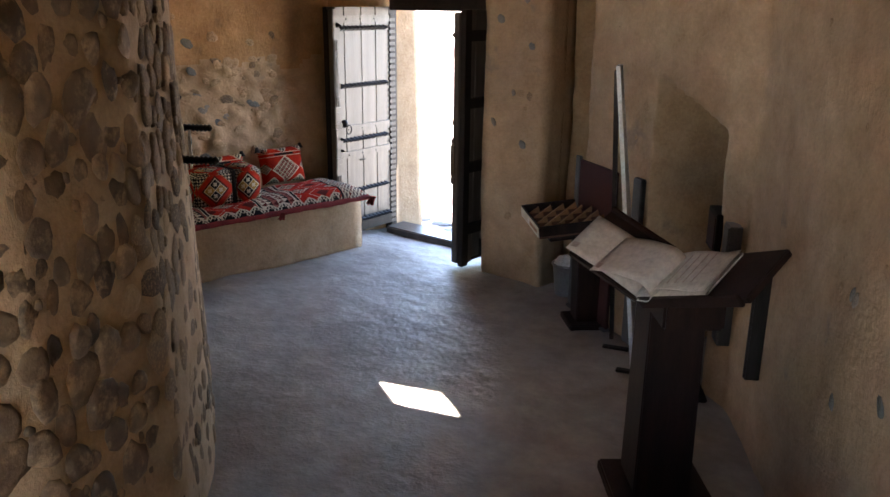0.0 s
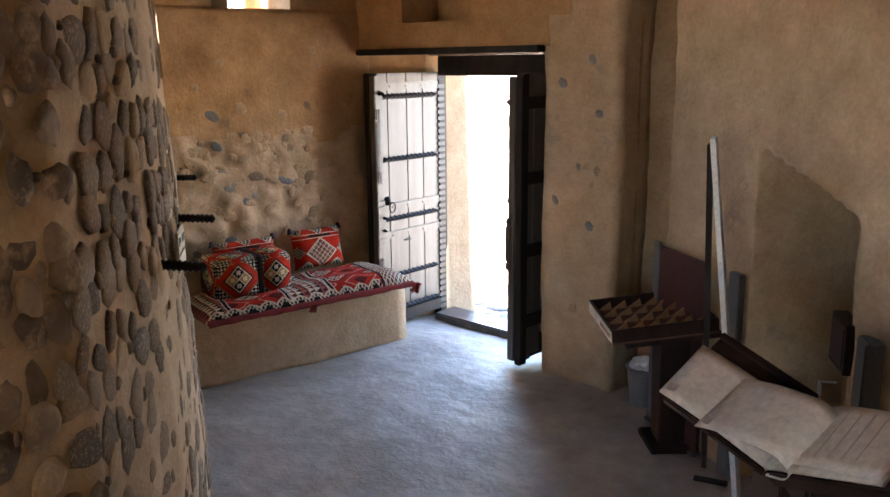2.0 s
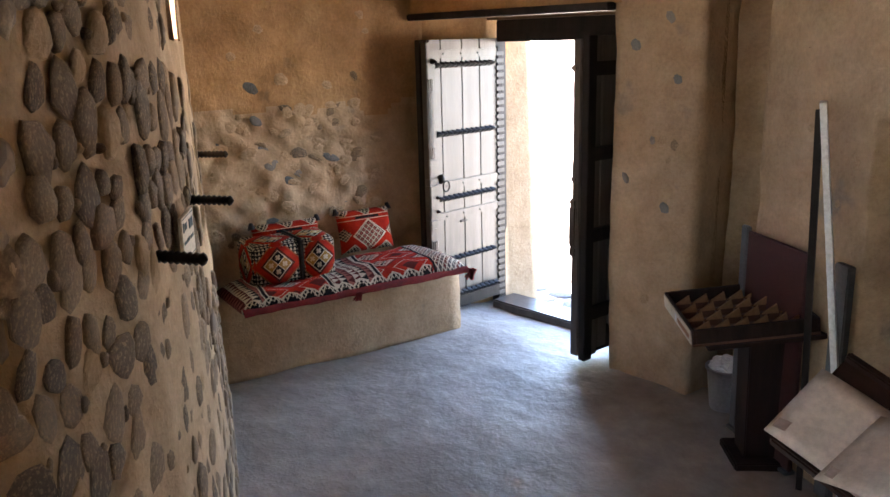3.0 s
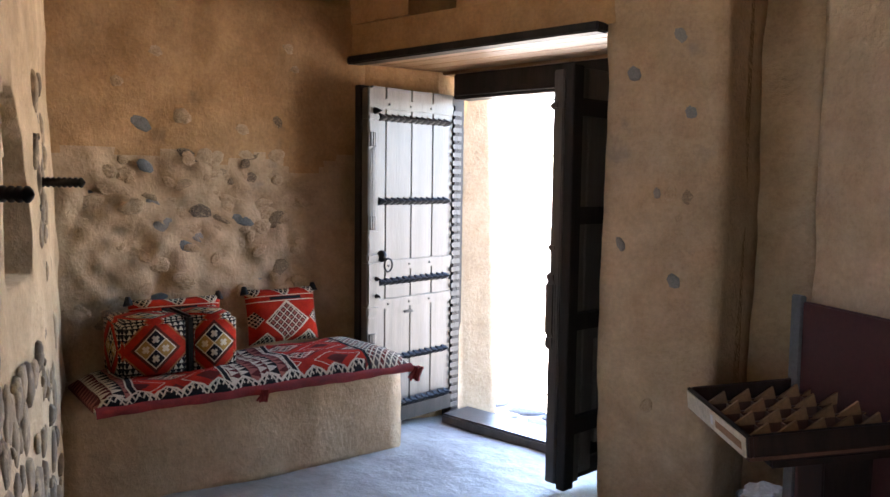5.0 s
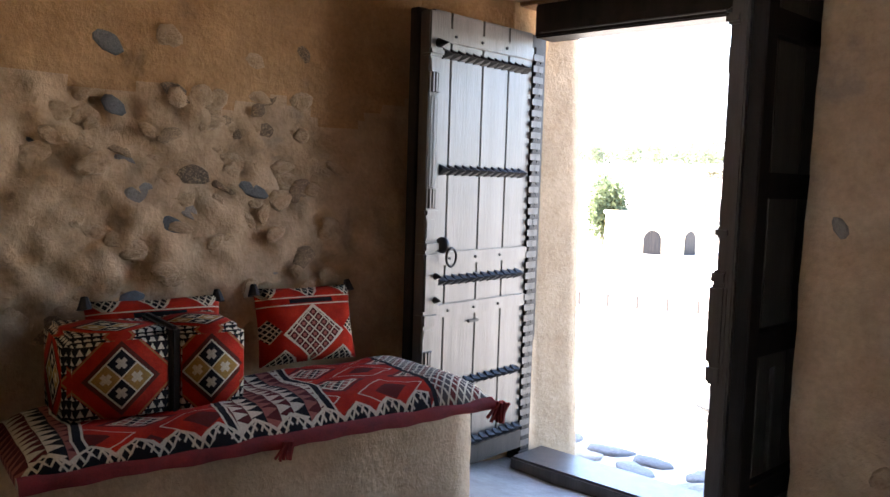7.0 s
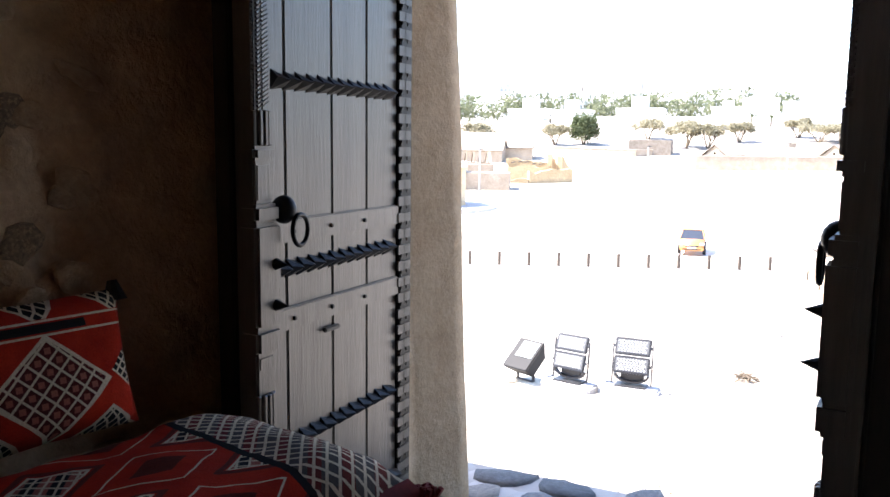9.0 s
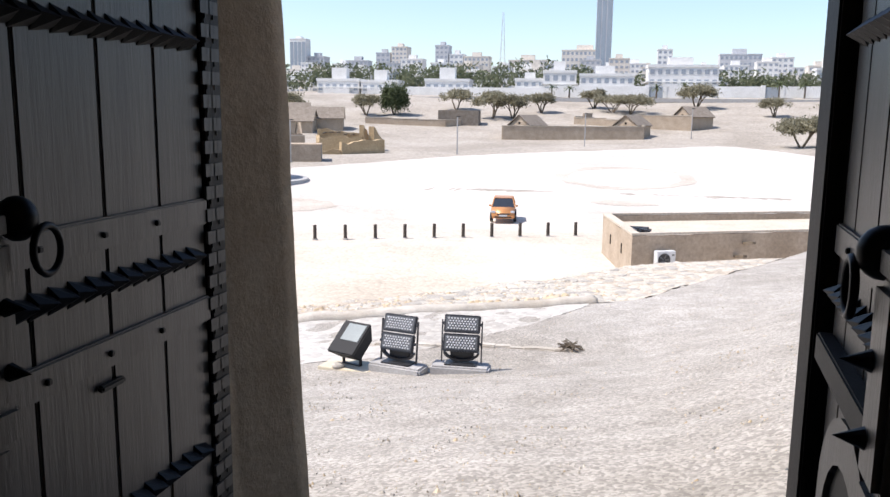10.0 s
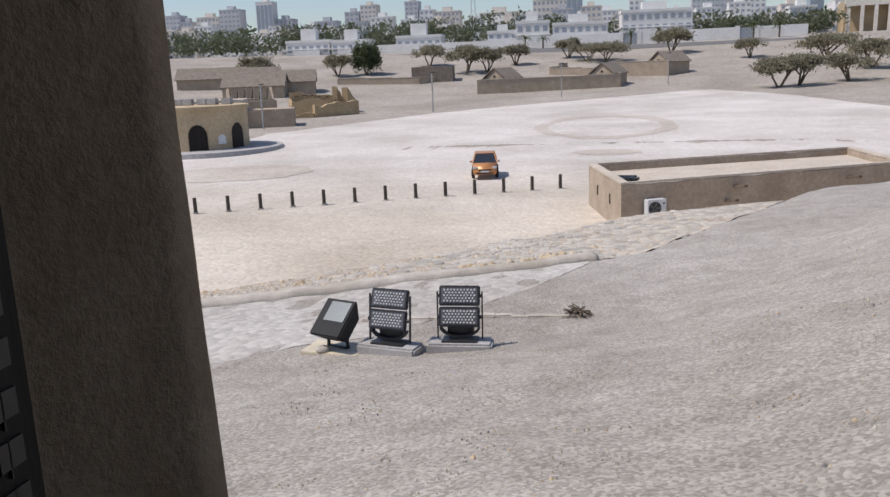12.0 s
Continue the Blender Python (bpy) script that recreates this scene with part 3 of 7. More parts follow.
def stud_mesh():
    """A pointed iron stud, flat towards the leaf, shaped like a leaning leaf blade."""
    me = bpy.data.meshes.new("stud")
    v = [(0, -0.03, -0.028), (0, 0.03, -0.02), (0, 0.034, 0.012), (0, -0.026, 0.028), (0.034, 0.02, 0.0), (0.02, -0.02, 0.006)]
    f = [(0, 1, 4), (1, 2, 4), (2, 3, 4), (3, 5, 4), (0, 4, 5), (0, 5, 3), (0, 3, 2, 1)]
    me.from_pydata(v, [], f)
    me.materials.append(IRON)
    return me


STUD = stud_mesh()


def build_leaf(side, x, y_free, y_hinge, label):
    """A plank leaf, open at right angles; side +1 has its studded face towards +x."""
    leaf = thing("door_1" if side > 0 else "door_2", x, y_free, 0.0, 0 if side > 0 else -4.0, label, "door", "gate leaves", "structure")
    s = side
    w = y_hinge - y_free
    z0, z1 = 0.01 if s > 0 else 0.02, 2.2

    def slab(name, a0, a1, y0, y1, b0, b1, mat, parent=leaf, bev=0.004, lab=""):
        lo, hi = sorted((a0 * s, a1 * s))
        return part(name, box(lo, hi, y0, y1, b0, b1, bev), mat, parent, lab)

    cuts = [0.07, 0.19, 0.42, 0.62, w]
    for a, b in zip(cuts, cuts[1:]):
        if s < 0 and a == 0.19:
            slab("plank", -0.035, 0.0, a + 0.002, b - 0.003, 0.78, z1, LEAFWOOD)
            slab("plank", -0.035, 0.0, a + 0.002, a + 0.10, 0.06, 0.79, LEAFWOOD)
            slab("plank", -0.035, 0.0, a + 0.135, b - 0.003, 0.20, 0.79, LEAFWOOD)
        else:
            slab("plank", -0.035, 0.0, a + 0.002, b - 0.003, z0, z1, LEAFWOOD)
    for z in (0.78, 1.03, 2.06):
        slab("rail", -0.004, 0.012, 0.06, w - 0.005, z, z + 0.065, LEAFWOOD)
        for k in range(3):
            slab("nail", 0.010, 0.020, 0.2 + 0.19 * k, 0.212 + 0.19 * k, z + 0.025, z + 0.037, IRON, bev=0.002)
    for z in (0.30, 0.85, 1.40, 1.95):
        slab("batten", -0.075, -0.033, 0.03, w - 0.03, z, z + 0.09, BLACKWOOD)
    slab("back_stile", -0.085, -0.03, 0.0, 0.08, z0, z1, BLACKWOOD)
    slab("bottom_rail", -0.01, 0.022, 0.05, w - 0.005, z0, z0 + 0.10, BLACKWOOD)
    for z in (0.14, 0.445, 0.957, 1.477, 2.009):
        for k in range(12):
            ob = new("stud", STUD)
            ob.parent = leaf
            ob.matrix_basis = Matrix.Translation((0.022 * s if z < 0.2 else 0.0, w - 0.07 - 0.054 * k, z)) @ Matrix.Diagonal((s, 1.0, 1.0, 1))
    # carved centre post on the free edge
    post = part("centre_post", box(*sorted((-0.02 * s, 0.045 * s)), 0.0, 0.075, z0 + 0.02, z1 - 0.02, 0.006), LEAFWOOD, leaf, "carved grey centre post")
    for a, b, r in ((0.75, 0.82, 0.05), (0.70, 0.75, 0.036), (1.10, 1.15, 0.05), (1.15, 1.26, 0.036), (1.26, 1.30, 0.046), (1.98, 2.02, 0.05), (1.9, 1.98, 0.036), (0.82, 1.10, 0.052)):
        bm = box(*sorted((0.0, (r + 0.012) * s)), 0.037 - r, 0.037 + r, a, b, 0.01)
        part("post_block", bm, LEAFWOOD, post)
    for a, b in ((1.40, 1.82), (0.18, 0.55)):
        bm = bmesh.new()
        n = int((b - a) / 0.011)
        for k in range(n):
            z = a + k * 0.011
            for j in range(-2, 3):
                ang = j * 0.42
                m = Matrix.Translation((s * 0.036 * math.cos(ang) + s * 0.012, 0.037 + 0.036 * math.sin(ang), z + (0.006 * j))) @ Matrix.Rotation(0.6, 4, "X")
                add_box(bm, -0.006, 0.006, -0.010, 0.010, -0.0032, 0.0032, m)
        part("rope_carving", bm, LEAFWOOD, post)
    for a in (1.30, 1.82, 0.55):
        bm = bmesh.new()
        for j in range(-2, 3):
            ang = j * 0.4
            m = Matrix.Translation((s * 0.04 * math.cos(ang) + s * 0.012, 0.037 + 0.042 * math.sin(ang), a))
            add_box(bm, -0.006, 0.008, -0.007, 0.007, 0.0, 0.09, m)
        bmesh.ops.bevel(bm, geom=bm.edges[:], offset=0.003, segments=1, affect="EDGES")
        part("fluted_cap", bm, LEAFWOOD, post)
    # boss with ring
    bm = bmesh.new()
    bmesh.ops.create_uvsphere(bm, u_segments=14, v_segments=9, radius=0.034)
    bmesh.ops.transform(bm, matrix=Matrix.Translation((s * 0.05, 0.115, 1.13)) @ Matrix.Diagonal((1.1, 0.9, 1.15, 1)), verts=bm.verts)
    knob = part("boss", bm, IRON, leaf, "black iron boss with a hanging ring", True)
    bm = bmesh.new()
    R, r, n, k = 0.042, 0.007, 20, 7
    vs = []
    for i in range(n):
        t = 2 * math.pi * i / n
        vs.append([bm.verts.new((s * (0.085 + r * math.sin(2 * math.pi * j / k)), 0.14 + (R + r * math.cos(2 * math.pi * j / k)) * math.cos(t) * 0.8, 1.075 + (R + r * math.cos(2 * math.pi * j / k)) * math.sin(t))) for j in range(k)])
    for i in range(n):
        for j in range(k):
            bm.faces.new((vs[i][j], vs[i][(j + 1) % k], vs[(i + 1) % n][(j + 1) % k], vs[(i + 1) % n][j]))
    part("ring", bm, IRON, knob, smooth=True)
    for z in (0.88, 0.99, 2.04):
        bm = bmesh.new()
        bmesh.ops.create_cone(bm, cap_ends=True, segments=10, radius1=0.024, radius2=0.0, depth=0.06)
        bmesh.ops.transform(bm, matrix=Matrix.Translation((s * 0.075, 0.06, z)) @ Matrix.Rotation(s * math.pi / 2, 4, "Y"), verts=bm.verts)
        part("pointed_boss", bm, IRON, leaf)
    slab("latch", 0.0, 0.016, 0.36, 0.44, 0.735, 0.75, IRON, lab="small iron latch pin")
    if s < 0:
        # wicket in the second leaf
        bm = bmesh.new()
        n = 12
        outer = [(0.16, 0.0), (0.16, 0.52)] + [(0.41 - 0.25 * math.cos(math.pi * i / n), 0.52 + 0.22 * math.sin(math.pi * i / n)) for i in range(1, n)] + [(0.66, 0.52), (0.66, 0.0)]
        inner = [(0.41 + (y - 0.41) * 0.78, z * 0.88) for y, z in outer]
        a = [bm.verts.new((-0.02, y, z + 0.03)) for y, z in outer]
        b = [bm.verts.new((-0.02, y, z + 0.03)) for y, z in inner]
        c = [bm.verts.new((-0.002, y, z + 0.03)) for y, z in inner]
        o = [bm.verts.new((-0.002, y, z + 0.03)) for y, z in outer]
        for i in range(len(outer) - 1):
            bm.faces.new((a[i], b[i], b[i + 1], a[i + 1]))
            bm.faces.new((b[i], c[i], c[i + 1], b[i + 1]))
            bm.faces.new((o[i], a[i], a[i + 1], o[i + 1]))
        w_ = part("wicket_arch", bm, LEAFWOOD, leaf, "arched moulding round a small wicket")
        bm = bmesh.new()
        bm.faces.new([bm.verts.new((-0.008, y, z + 0.03)) for y, z in inner])
        part("wicket_panel", bm, BLACKWOOD, w_, "dark recessed wicket panel")
        slab("wicket_bar", 0.0, 0.035, 0.1, w - 0.02, 0.80, 0.86, BLACKWOOD)
    return leaf


build_leaf(1, -5.225, 5.47, 6.29, "weathered grey plank gate leaf with iron studs, standing open")
build_leaf(-1, -3.785, 5.52, 6.28, "weathered grey plank gate leaf with a wicket, standing open")

# ---- bench and textiles ----
def build_bench():
    bm = prism([(-5.75, 3.5), (-5.235, 3.60), (-5.03, 4.45), (-4.848, 5.455), (-5.5, 5.56)], -0.03, 0.53)
    bmesh.ops.subdivide_edges(bm, edges=bm.edges[:], cuts=9, use_grid_fill=True)
    for v in bm.verts:
        n = noise.noise(Vector((v.co.x * 3, v.co.y * 3, v.co.z * 3))) * 0.022 + noise.noise(Vector((v.co.x * 9, v.co.y * 9, v.co.z * 9))) * 0.008
        v.co.x += n
        v.co.z += n * 0.5 if v.co.z > 0.3 else 0
    bmesh.ops.bevel(bm, geom=[e for e in bm.edges if len(e.link_faces) == 2 and e.calc_face_angle() > 0.9], offset=0.02, segments=2, affect="EDGES")
    return tagged(part("bench", bm, PLASTER_PALE, smooth=True), "low plastered masonry bench built along the wall", "bench", kind="structure")


build_bench()


def pillow_mesh(w, h, d, puff=1.0, res=14, seed=0.0):
    """A stuffed rectangular cushion, w by h, d thick in its middle; stands in x-z, thickness along y."""
    bm = bmesh.new()
    sides = []
    for sgn in (-1, 1):
        g = []
        for i in range(res + 1):
            row = []
            for j in range(res + 1):
                u, v = 2 * i / res - 1, 2 * j / res - 1
                t = (max(0.0, (1 - u ** 4)) * max(0.0, (1 - v ** 4))) ** 0.55
                n = noise.noise(Vector((u * 1.7 + seed, v * 1.7, sgn))) * 0.12
                pinch = 1 - 0.05 * (1 - abs(u)) * abs(v) ** 2
                row.append(bm.verts.new((u * w / 2 * (1 - 0.04 * (1 - v * v) * puff), sgn * d / 2 * t * (1 + n), (v * pinch + 1) * h / 2)))
            g.append(row)
        sides.append(g)
    for sgn, g in zip((-1, 1), sides):
        for i in range(res):
            for j in range(res):
                q = (g[i][j], g[i + 1][j], g[i + 1][j + 1], g[i][j + 1])
                bm.faces.new(q if sgn < 0 else q[::-1])
    bmesh.ops.remove_doubles(bm, verts=bm.verts[:], dist=0.0008)
    return bm


def build_cushion(x, y, z, rz, lean, w, h, label):
    c = thing("cushion", x, y, z, rz, label, "cushion", "seat cushions")
    c.matrix_basis = pose(x, y, z, lean, 0, rz)
    cloth_uv(part("cover", pillow_mesh(w, h, 0.16, seed=x), RUG_CUSHION, c, smooth=True), axes=(0, 2))
    for sx in (-1, 1):
        bm = bmesh.new()
        bmesh.ops.create_cone(bm, cap_ends=True, segments=8, radius1=0.03, radius2=0.012, depth=0.05)
        bmesh.ops.transform(bm, matrix=Matrix.Translation((sx * w * 0.485, 0, h * 0.985)), verts=bm.verts)
        part("corner", bm, BLACKWOOD, c, "black corner tuft")
    return c


build_cushion(-5.385, 4.99, 0.63, 79, -14, 0.46, 0.33, "red woven cushion with a white lattice diamond, leaning on the wall")
build_cushion(-5.49, 4.36, 0.62, 79, -14, 0.52, 0.33, "red woven cushion leaning on the wall behind the armrest block")


def build_armrest():
    b = thing("armrest_block", -5.27, 4.19, 0.61, 79, "square red woven armrest block with yellow diamonds", "cushion", "seat cushions")
    for k, (x0, x1) in enumerate(((-0.30, 0.05), (0.045, 0.30))):
        bm = box(x0, x1, -0.16, 0.16, 0, 0.30)
        bmesh.ops.bevel(bm, geom=bm.edges[:], offset=0.026, segments=3, affect="EDGES")
        for v in bm.verts:
            v.co += Vector((0, 0, 1)) * 0.02 * noise.noise(v.co * 6)
        cloth_uv(part("block", bm, RUG_BLOCK, b, smooth=True), ((x0 + x1) / 2, 0.0, 0.15))
    part("strap", box(0.03, 0.066, -0.166, 0.166, 0.0, 0.306, 0.012), BLACKWOOD, b, "dark woven strap")
    return b


build_armrest()


def build_mattress():
    """A long seat pad whose cloth sags over the bench front."""
    m = thing("seat_mattress", -5.10, 4.62, 0.53, -11.0, "red, white and black woven seat mattress on the bench", "mattress")
    L0, L1, W0, W1 = -0.92, 0.80, -0.27, 0.30
    bm = bmesh.new()
    nx, ny = 54, 20
    top = []
    for i in range(nx + 1):
        v = L0 + (L1 - L0) * i / nx
        row = []
        for j in range(ny + 1):
            u = W0 + (W1 - W0) * j / ny
            ev = min(1.0, (i / nx) / 0.05, (1 - i / nx) / 0.10)
            eu = min(1.0, (j / ny) / 0.1, (1 - j / ny) / 0.16)
            h = 0.03 + 0.075 * math.sqrt(max(0.0, min(1, ev)) * max(0.0, min(1, eu))) * (0.8 + 0.55 * i / nx)
            h += 0.02 * noise.noise(Vector((u * 5, v * 4, 0))) + 0.007 * noise.noise(Vector((u * 22, v * 14, 5)))
            over = 0.03 * noise.noise(Vector((v * 5, 0, 1))) if j == ny else 0.0
            row.append(bm.verts.new((u + over, v, max(0.012, h))))
        top.append(row)
    for i in range(nx):
        for j in range(ny):
            bm.faces.new((top[i][j], top[i][j + 1], top[i + 1][j + 1], top[i + 1][j]))
    ring = [top[0][j] for j in range(ny + 1)] + [top[i][ny] for i in range(1, nx + 1)] + [top[nx][j] for j in range(ny - 1, -1, -1)] + [top[i][0] for i in range(nx - 1, 0, -1)]
    low = [bm.verts.new((v.co.x, v.co.y, 0.002)) for v in ring]
    n = len(ring)
    for k in range(n):
        bm.faces.new((ring[k], low[k], low[(k + 1) % n], ring[(k + 1) % n]))
    bm.faces.new(low)
    bmesh.ops.recalc_face_normals(bm, faces=bm.faces[:])
    cloth_uv(part("pad", bm, RUG, m, smooth=True), axes=(0, 1))
    bm = bmesh.new()
    n = 60
    a, b, c = [], [], []
    for k in range(n + 1):
        v = L0 + (L1 - L0) * k / n
        drop = 0.008 + 0.020 * (0.5 + 0.5 * noise.noise(Vector((v * 4, 2, 0))))
        a.append(bm.verts.new((W1 - 0.01, v, 0.035)))
        b.append(bm.verts.new((W1 + 0.022, v, 0.02)))
        c.append(bm.verts.new((W1 + 0.026 + 0.006 * math.sin(v * 40), v, 0.01 - drop)))
    for k in range(n):
        bm.faces.new((a[k], b[k], b[k + 1], a[k + 1]))
        bm.faces.new((b[k], c[k], c[k + 1], b[k + 1]))
    part("skirt", bm, REDCLOTH, m, "plain red cloth edge", True)
    for x, v, s in ((W1 + 0.03, L1 + 0.015, 1.0), (W1 + 0.03, -0.12, 0.7), (W0 + 0.4, L1 + 0.03, 0.7)):
        bm = bmesh.new()
        for k in range(14):
            mt = Matrix.Translation((x + random.uniform(-0.02, 0.02), v + random.uniform(-0.02, 0.02), 0.0)) @ Euler((random.uniform(-0.7, 0.1), random.uniform(-0.6, 0.6), 0)).to_matrix().to_4x4()
            add_box(bm, -0.005 * s, 0.005 * s, -0.005 * s, 0.005 * s, -0.065 * s, 0.02, mt)
        part("tassel", bm, REDCLOTH, m, "red wool tassel")


build_mattress()


# ---- fittings on the tower wall ----
def build_peg(u, z, length, tilt, label):
    p, ang = tower_point(u, z, -0.05)
    peg = thing("wall_peg", p.x, p.y, z, ang + 90 - 25, label, "peg", "wall pegs")
    bm = bmesh.new()
    prof = [(0.0, 0.022), (0.05, 0.024)]
    n = int(length / 0.03)
    for k in range(n):
        x = 0.05 + (length - 0.05) * k / n
        prof += [(x + 0.004, 0.015), (x + 0.016, 0.023)]
    prof += [(length, 0.017), (length + 0.012, 0.0)]
    rings = [[bm.verts.new((x, r * math.cos(2 * math.pi * j / 10), r * math.sin(2 * math.pi * j / 10))) for j in range(10)] for x, r in prof]
    for a, b in zip(rings, rings[1:]):
        for j in range(10):
            bm.faces.new((a[j], b[j], b[(j + 1) % 10], a[(j + 1) % 10]))
    part("shaft", bm, BLACKWOOD, peg, smooth=True)
    return peg


build_peg(tower_at(-4.96), 1.585, 0.24, 0, "dark turned wooden peg set in the wall")
build_peg(tower_at(-3.72), 1.565, 0.24, 0, "dark turned wooden peg set in the wall")
build_peg(tower_at(-3.02), 1.535, 0.24, 0, "dark turned wooden peg set in the wall below a sign")


def build_sign():
    p, ang = tower_point(tower_at(-3.27), 1.44, 0.035)
    s = thing("wall_sign", p.x, p.y, 1.44, ang, "small cream notice board with dark unreadable lettering", "sign")
    part("board", box(-0.11, 0.11, -0.006, 0.006, 0.0, 0.17, 0.003), CREAM, s)
    for x0, x1, z0, z1 in ((-0.09, -0.02, 0.105, 0.14), (0.02, 0.055, 0.115, 0.14), (0.065, 0.09, 0.11, 0.145), (-0.085, -0.03, 0.066, 0.078), (-0.015, 0.03, 0.066, 0.08), (0.04, 0.09, 0.066, 0.078), (-0.1, 0.1, 0.158, 0.161), (-0.1, 0.1, 0.008, 0.011)):
        part("lettering", box(x0, x1, 0.0061, 0.0075, z0, z1), TEAL, s)


build_sign()


def build_niche_things():
    p, ang = tower_point(tower_at(-4.17), 1.5, -0.27)
    s = thing("light_switch", p.x, p.y, 1.47, ang, "square cream wall switch inside the niche", "switch")
    part("plate", box(-0.045, 0.045, -0.03, 0.012, 0, 0.09, 0.004), CREAM, s)
    part("rocker", box(-0.018, 0.018, 0.011, 0.018, 0.02, 0.07, 0.003), WHITEPLASTIC, s)
    p, ang = tower_point(tower_at(-4.14), 1.27, -0.15)
    b = thing("woven_basket", p.x, p.y, 1.272, ang, "small cream woven basket standing in the niche", "basket")
    bm = bmesh.new()
    prof = []
    for k in range(9):
        prof += [(0.045 + 0.002 * k, k * 0.018), (0.052 + 0.002 * k, k * 0.018 + 0.009)]
    rings = [[bm.verts.new((r * math.cos(2 * math.pi * j / 14), r * math.sin(2 * math.pi * j / 14), z)) for j in range(14)] for r, z in prof]
    for a, c in zip(rings, rings[1:]):
        for j in range(14):
            bm.faces.new((a[j], a[(j + 1) % 14], c[(j + 1) % 14], c[j]))
    bm.faces.new(rings[0][::-1])
    part("weave", bm, CREAM, b)


build_niche_things()


# ---- lecterns ----
def tapered(x, y, w0, w1, z0, z1, bev=0.006):
    bm = bmesh.new()
    r = bmesh.ops.create_cube(bm, size=1.0)
    for v in r["verts"]:
        k = w0 if v.co.z < 0 else w1
        v.co = Vector((x + v.co.x * k, y + v.co.y * k, z0 if v.co.z < 0 else z1))
    bmesh.ops.bevel(bm, geom=bm.edges[:], offset=bev, segments=2, affect="EDGES")
    return bm


def sheet(path, y0, y1, thick, mat, parent, name="page", label="", twist=0.0):
    """A bent sheet: path of (x, z), swept from y0 to y1."""
    bm = bmesh.new()
    lo, hi = [], []
    ny = 6
    for x, z in path:
        lo.append([bm.verts.new((x + twist * k / ny, y0 + (y1 - y0) * k / ny, z)) for k in range(ny + 1)])
        hi.append([bm.verts.new((x + twist * k / ny, y0 + (y1 - y0) * k / ny, z + thick)) for k in range(ny + 1)])
    for i in range(len(path) - 1):
        for k in range(ny):
            bm.faces.new((hi[i][k], hi[i + 1][k], hi[i + 1][k + 1], hi[i][k + 1]))
            bm.faces.new((lo[i][k], lo[i][k + 1], lo[i + 1][k + 1], lo[i + 1][k]))
        bm.faces.new((lo[i][0], lo[i + 1][0], hi[i + 1][0], hi[i][0]))
        bm.faces.new((lo[i][ny], hi[i][ny], hi[i + 1][ny], lo[i + 1][ny]))
    for i in (0, len(path) - 1):
        for k in range(ny):
            bm.faces.new((lo[i][k], hi[i][k], hi[i][k + 1], lo[i][k + 1]))
    return part(name, bm, mat, parent, label, True)


def cradle_frame():
    """Spine frame of the book cradle: x to its right, y up along the spine, z off it."""
    yaw, pitch = 1.332, 0.50
    sp = Vector((math.cos(yaw) * math.cos(pitch), math.sin(yaw) * math.cos(pitch), math.sin(pitch)))
    rt = Vector((math.sin(yaw), -math.cos(yaw), 0.0))
    up = rt.cross(sp)
    m = Matrix((rt, sp, up)).transposed().to_4x4()
    m.translation = Vector((-0.946, 3.031, 1.112))
    return m


CRADLE = cradle_frame()
WING_L, WING_R = 0.47, 0.395


def build_book_lectern():
    px, py = -0.96, 3.43
    l = thing("lectern", px, py, 0.0, 0, "dark stained wooden lectern with a cradle desk for a book", "lectern", "lecterns")
    turn = Matrix.Rotation(radians(39), 4, "Z")
    part("plinth", box(-0.24, 0.24, -0.19, 0.19, -0.01, 0.05, 0.01, turn), DARKWOOD, l)
    bm = tapered(0, 0, 0.27, 0.25, 0.05, 1.10)
    bmesh.ops.transform(bm, matrix=turn, verts=bm.verts)
    part("post", bm, DARKWOOD, l)
    back = Matrix.Translation((-px, -py, 0))
    part("neck", box(-0.13, 0.13, -0.30, 0.16, 0.98, 1.12, 0.012, Matrix.Translation((0.03, -0.05, 0)) @ turn), DARKWOOD, l, "dark bracket under the desk")
    left = back @ CRADLE @ Matrix.Rotation(WING_L, 4, "Y")
    right = back @ CRADLE @ Matrix.Rotation(-WING_R, 4, "Y")
    part("wing", box(-0.36, 0.0, -0.01, 0.29, -0.03, 0.0, 0.005, left), DARKWOOD, l)
    part("wing", box(0.0, 0.595, -0.01, 0.27, -0.03, 0.0, 0.005, right), DARKWOOD, l)
    part("lip", box(0.02, 0.57, -0.024, -0.008, -0.035, 0.018, 0.004, right), DARKWOOD, l)
    part("back_lip", box(-0.36, -0.02, 0.285, 0.305, -0.03, 0.022, 0.004, left), DARKWOOD, l)


build_book_lectern()


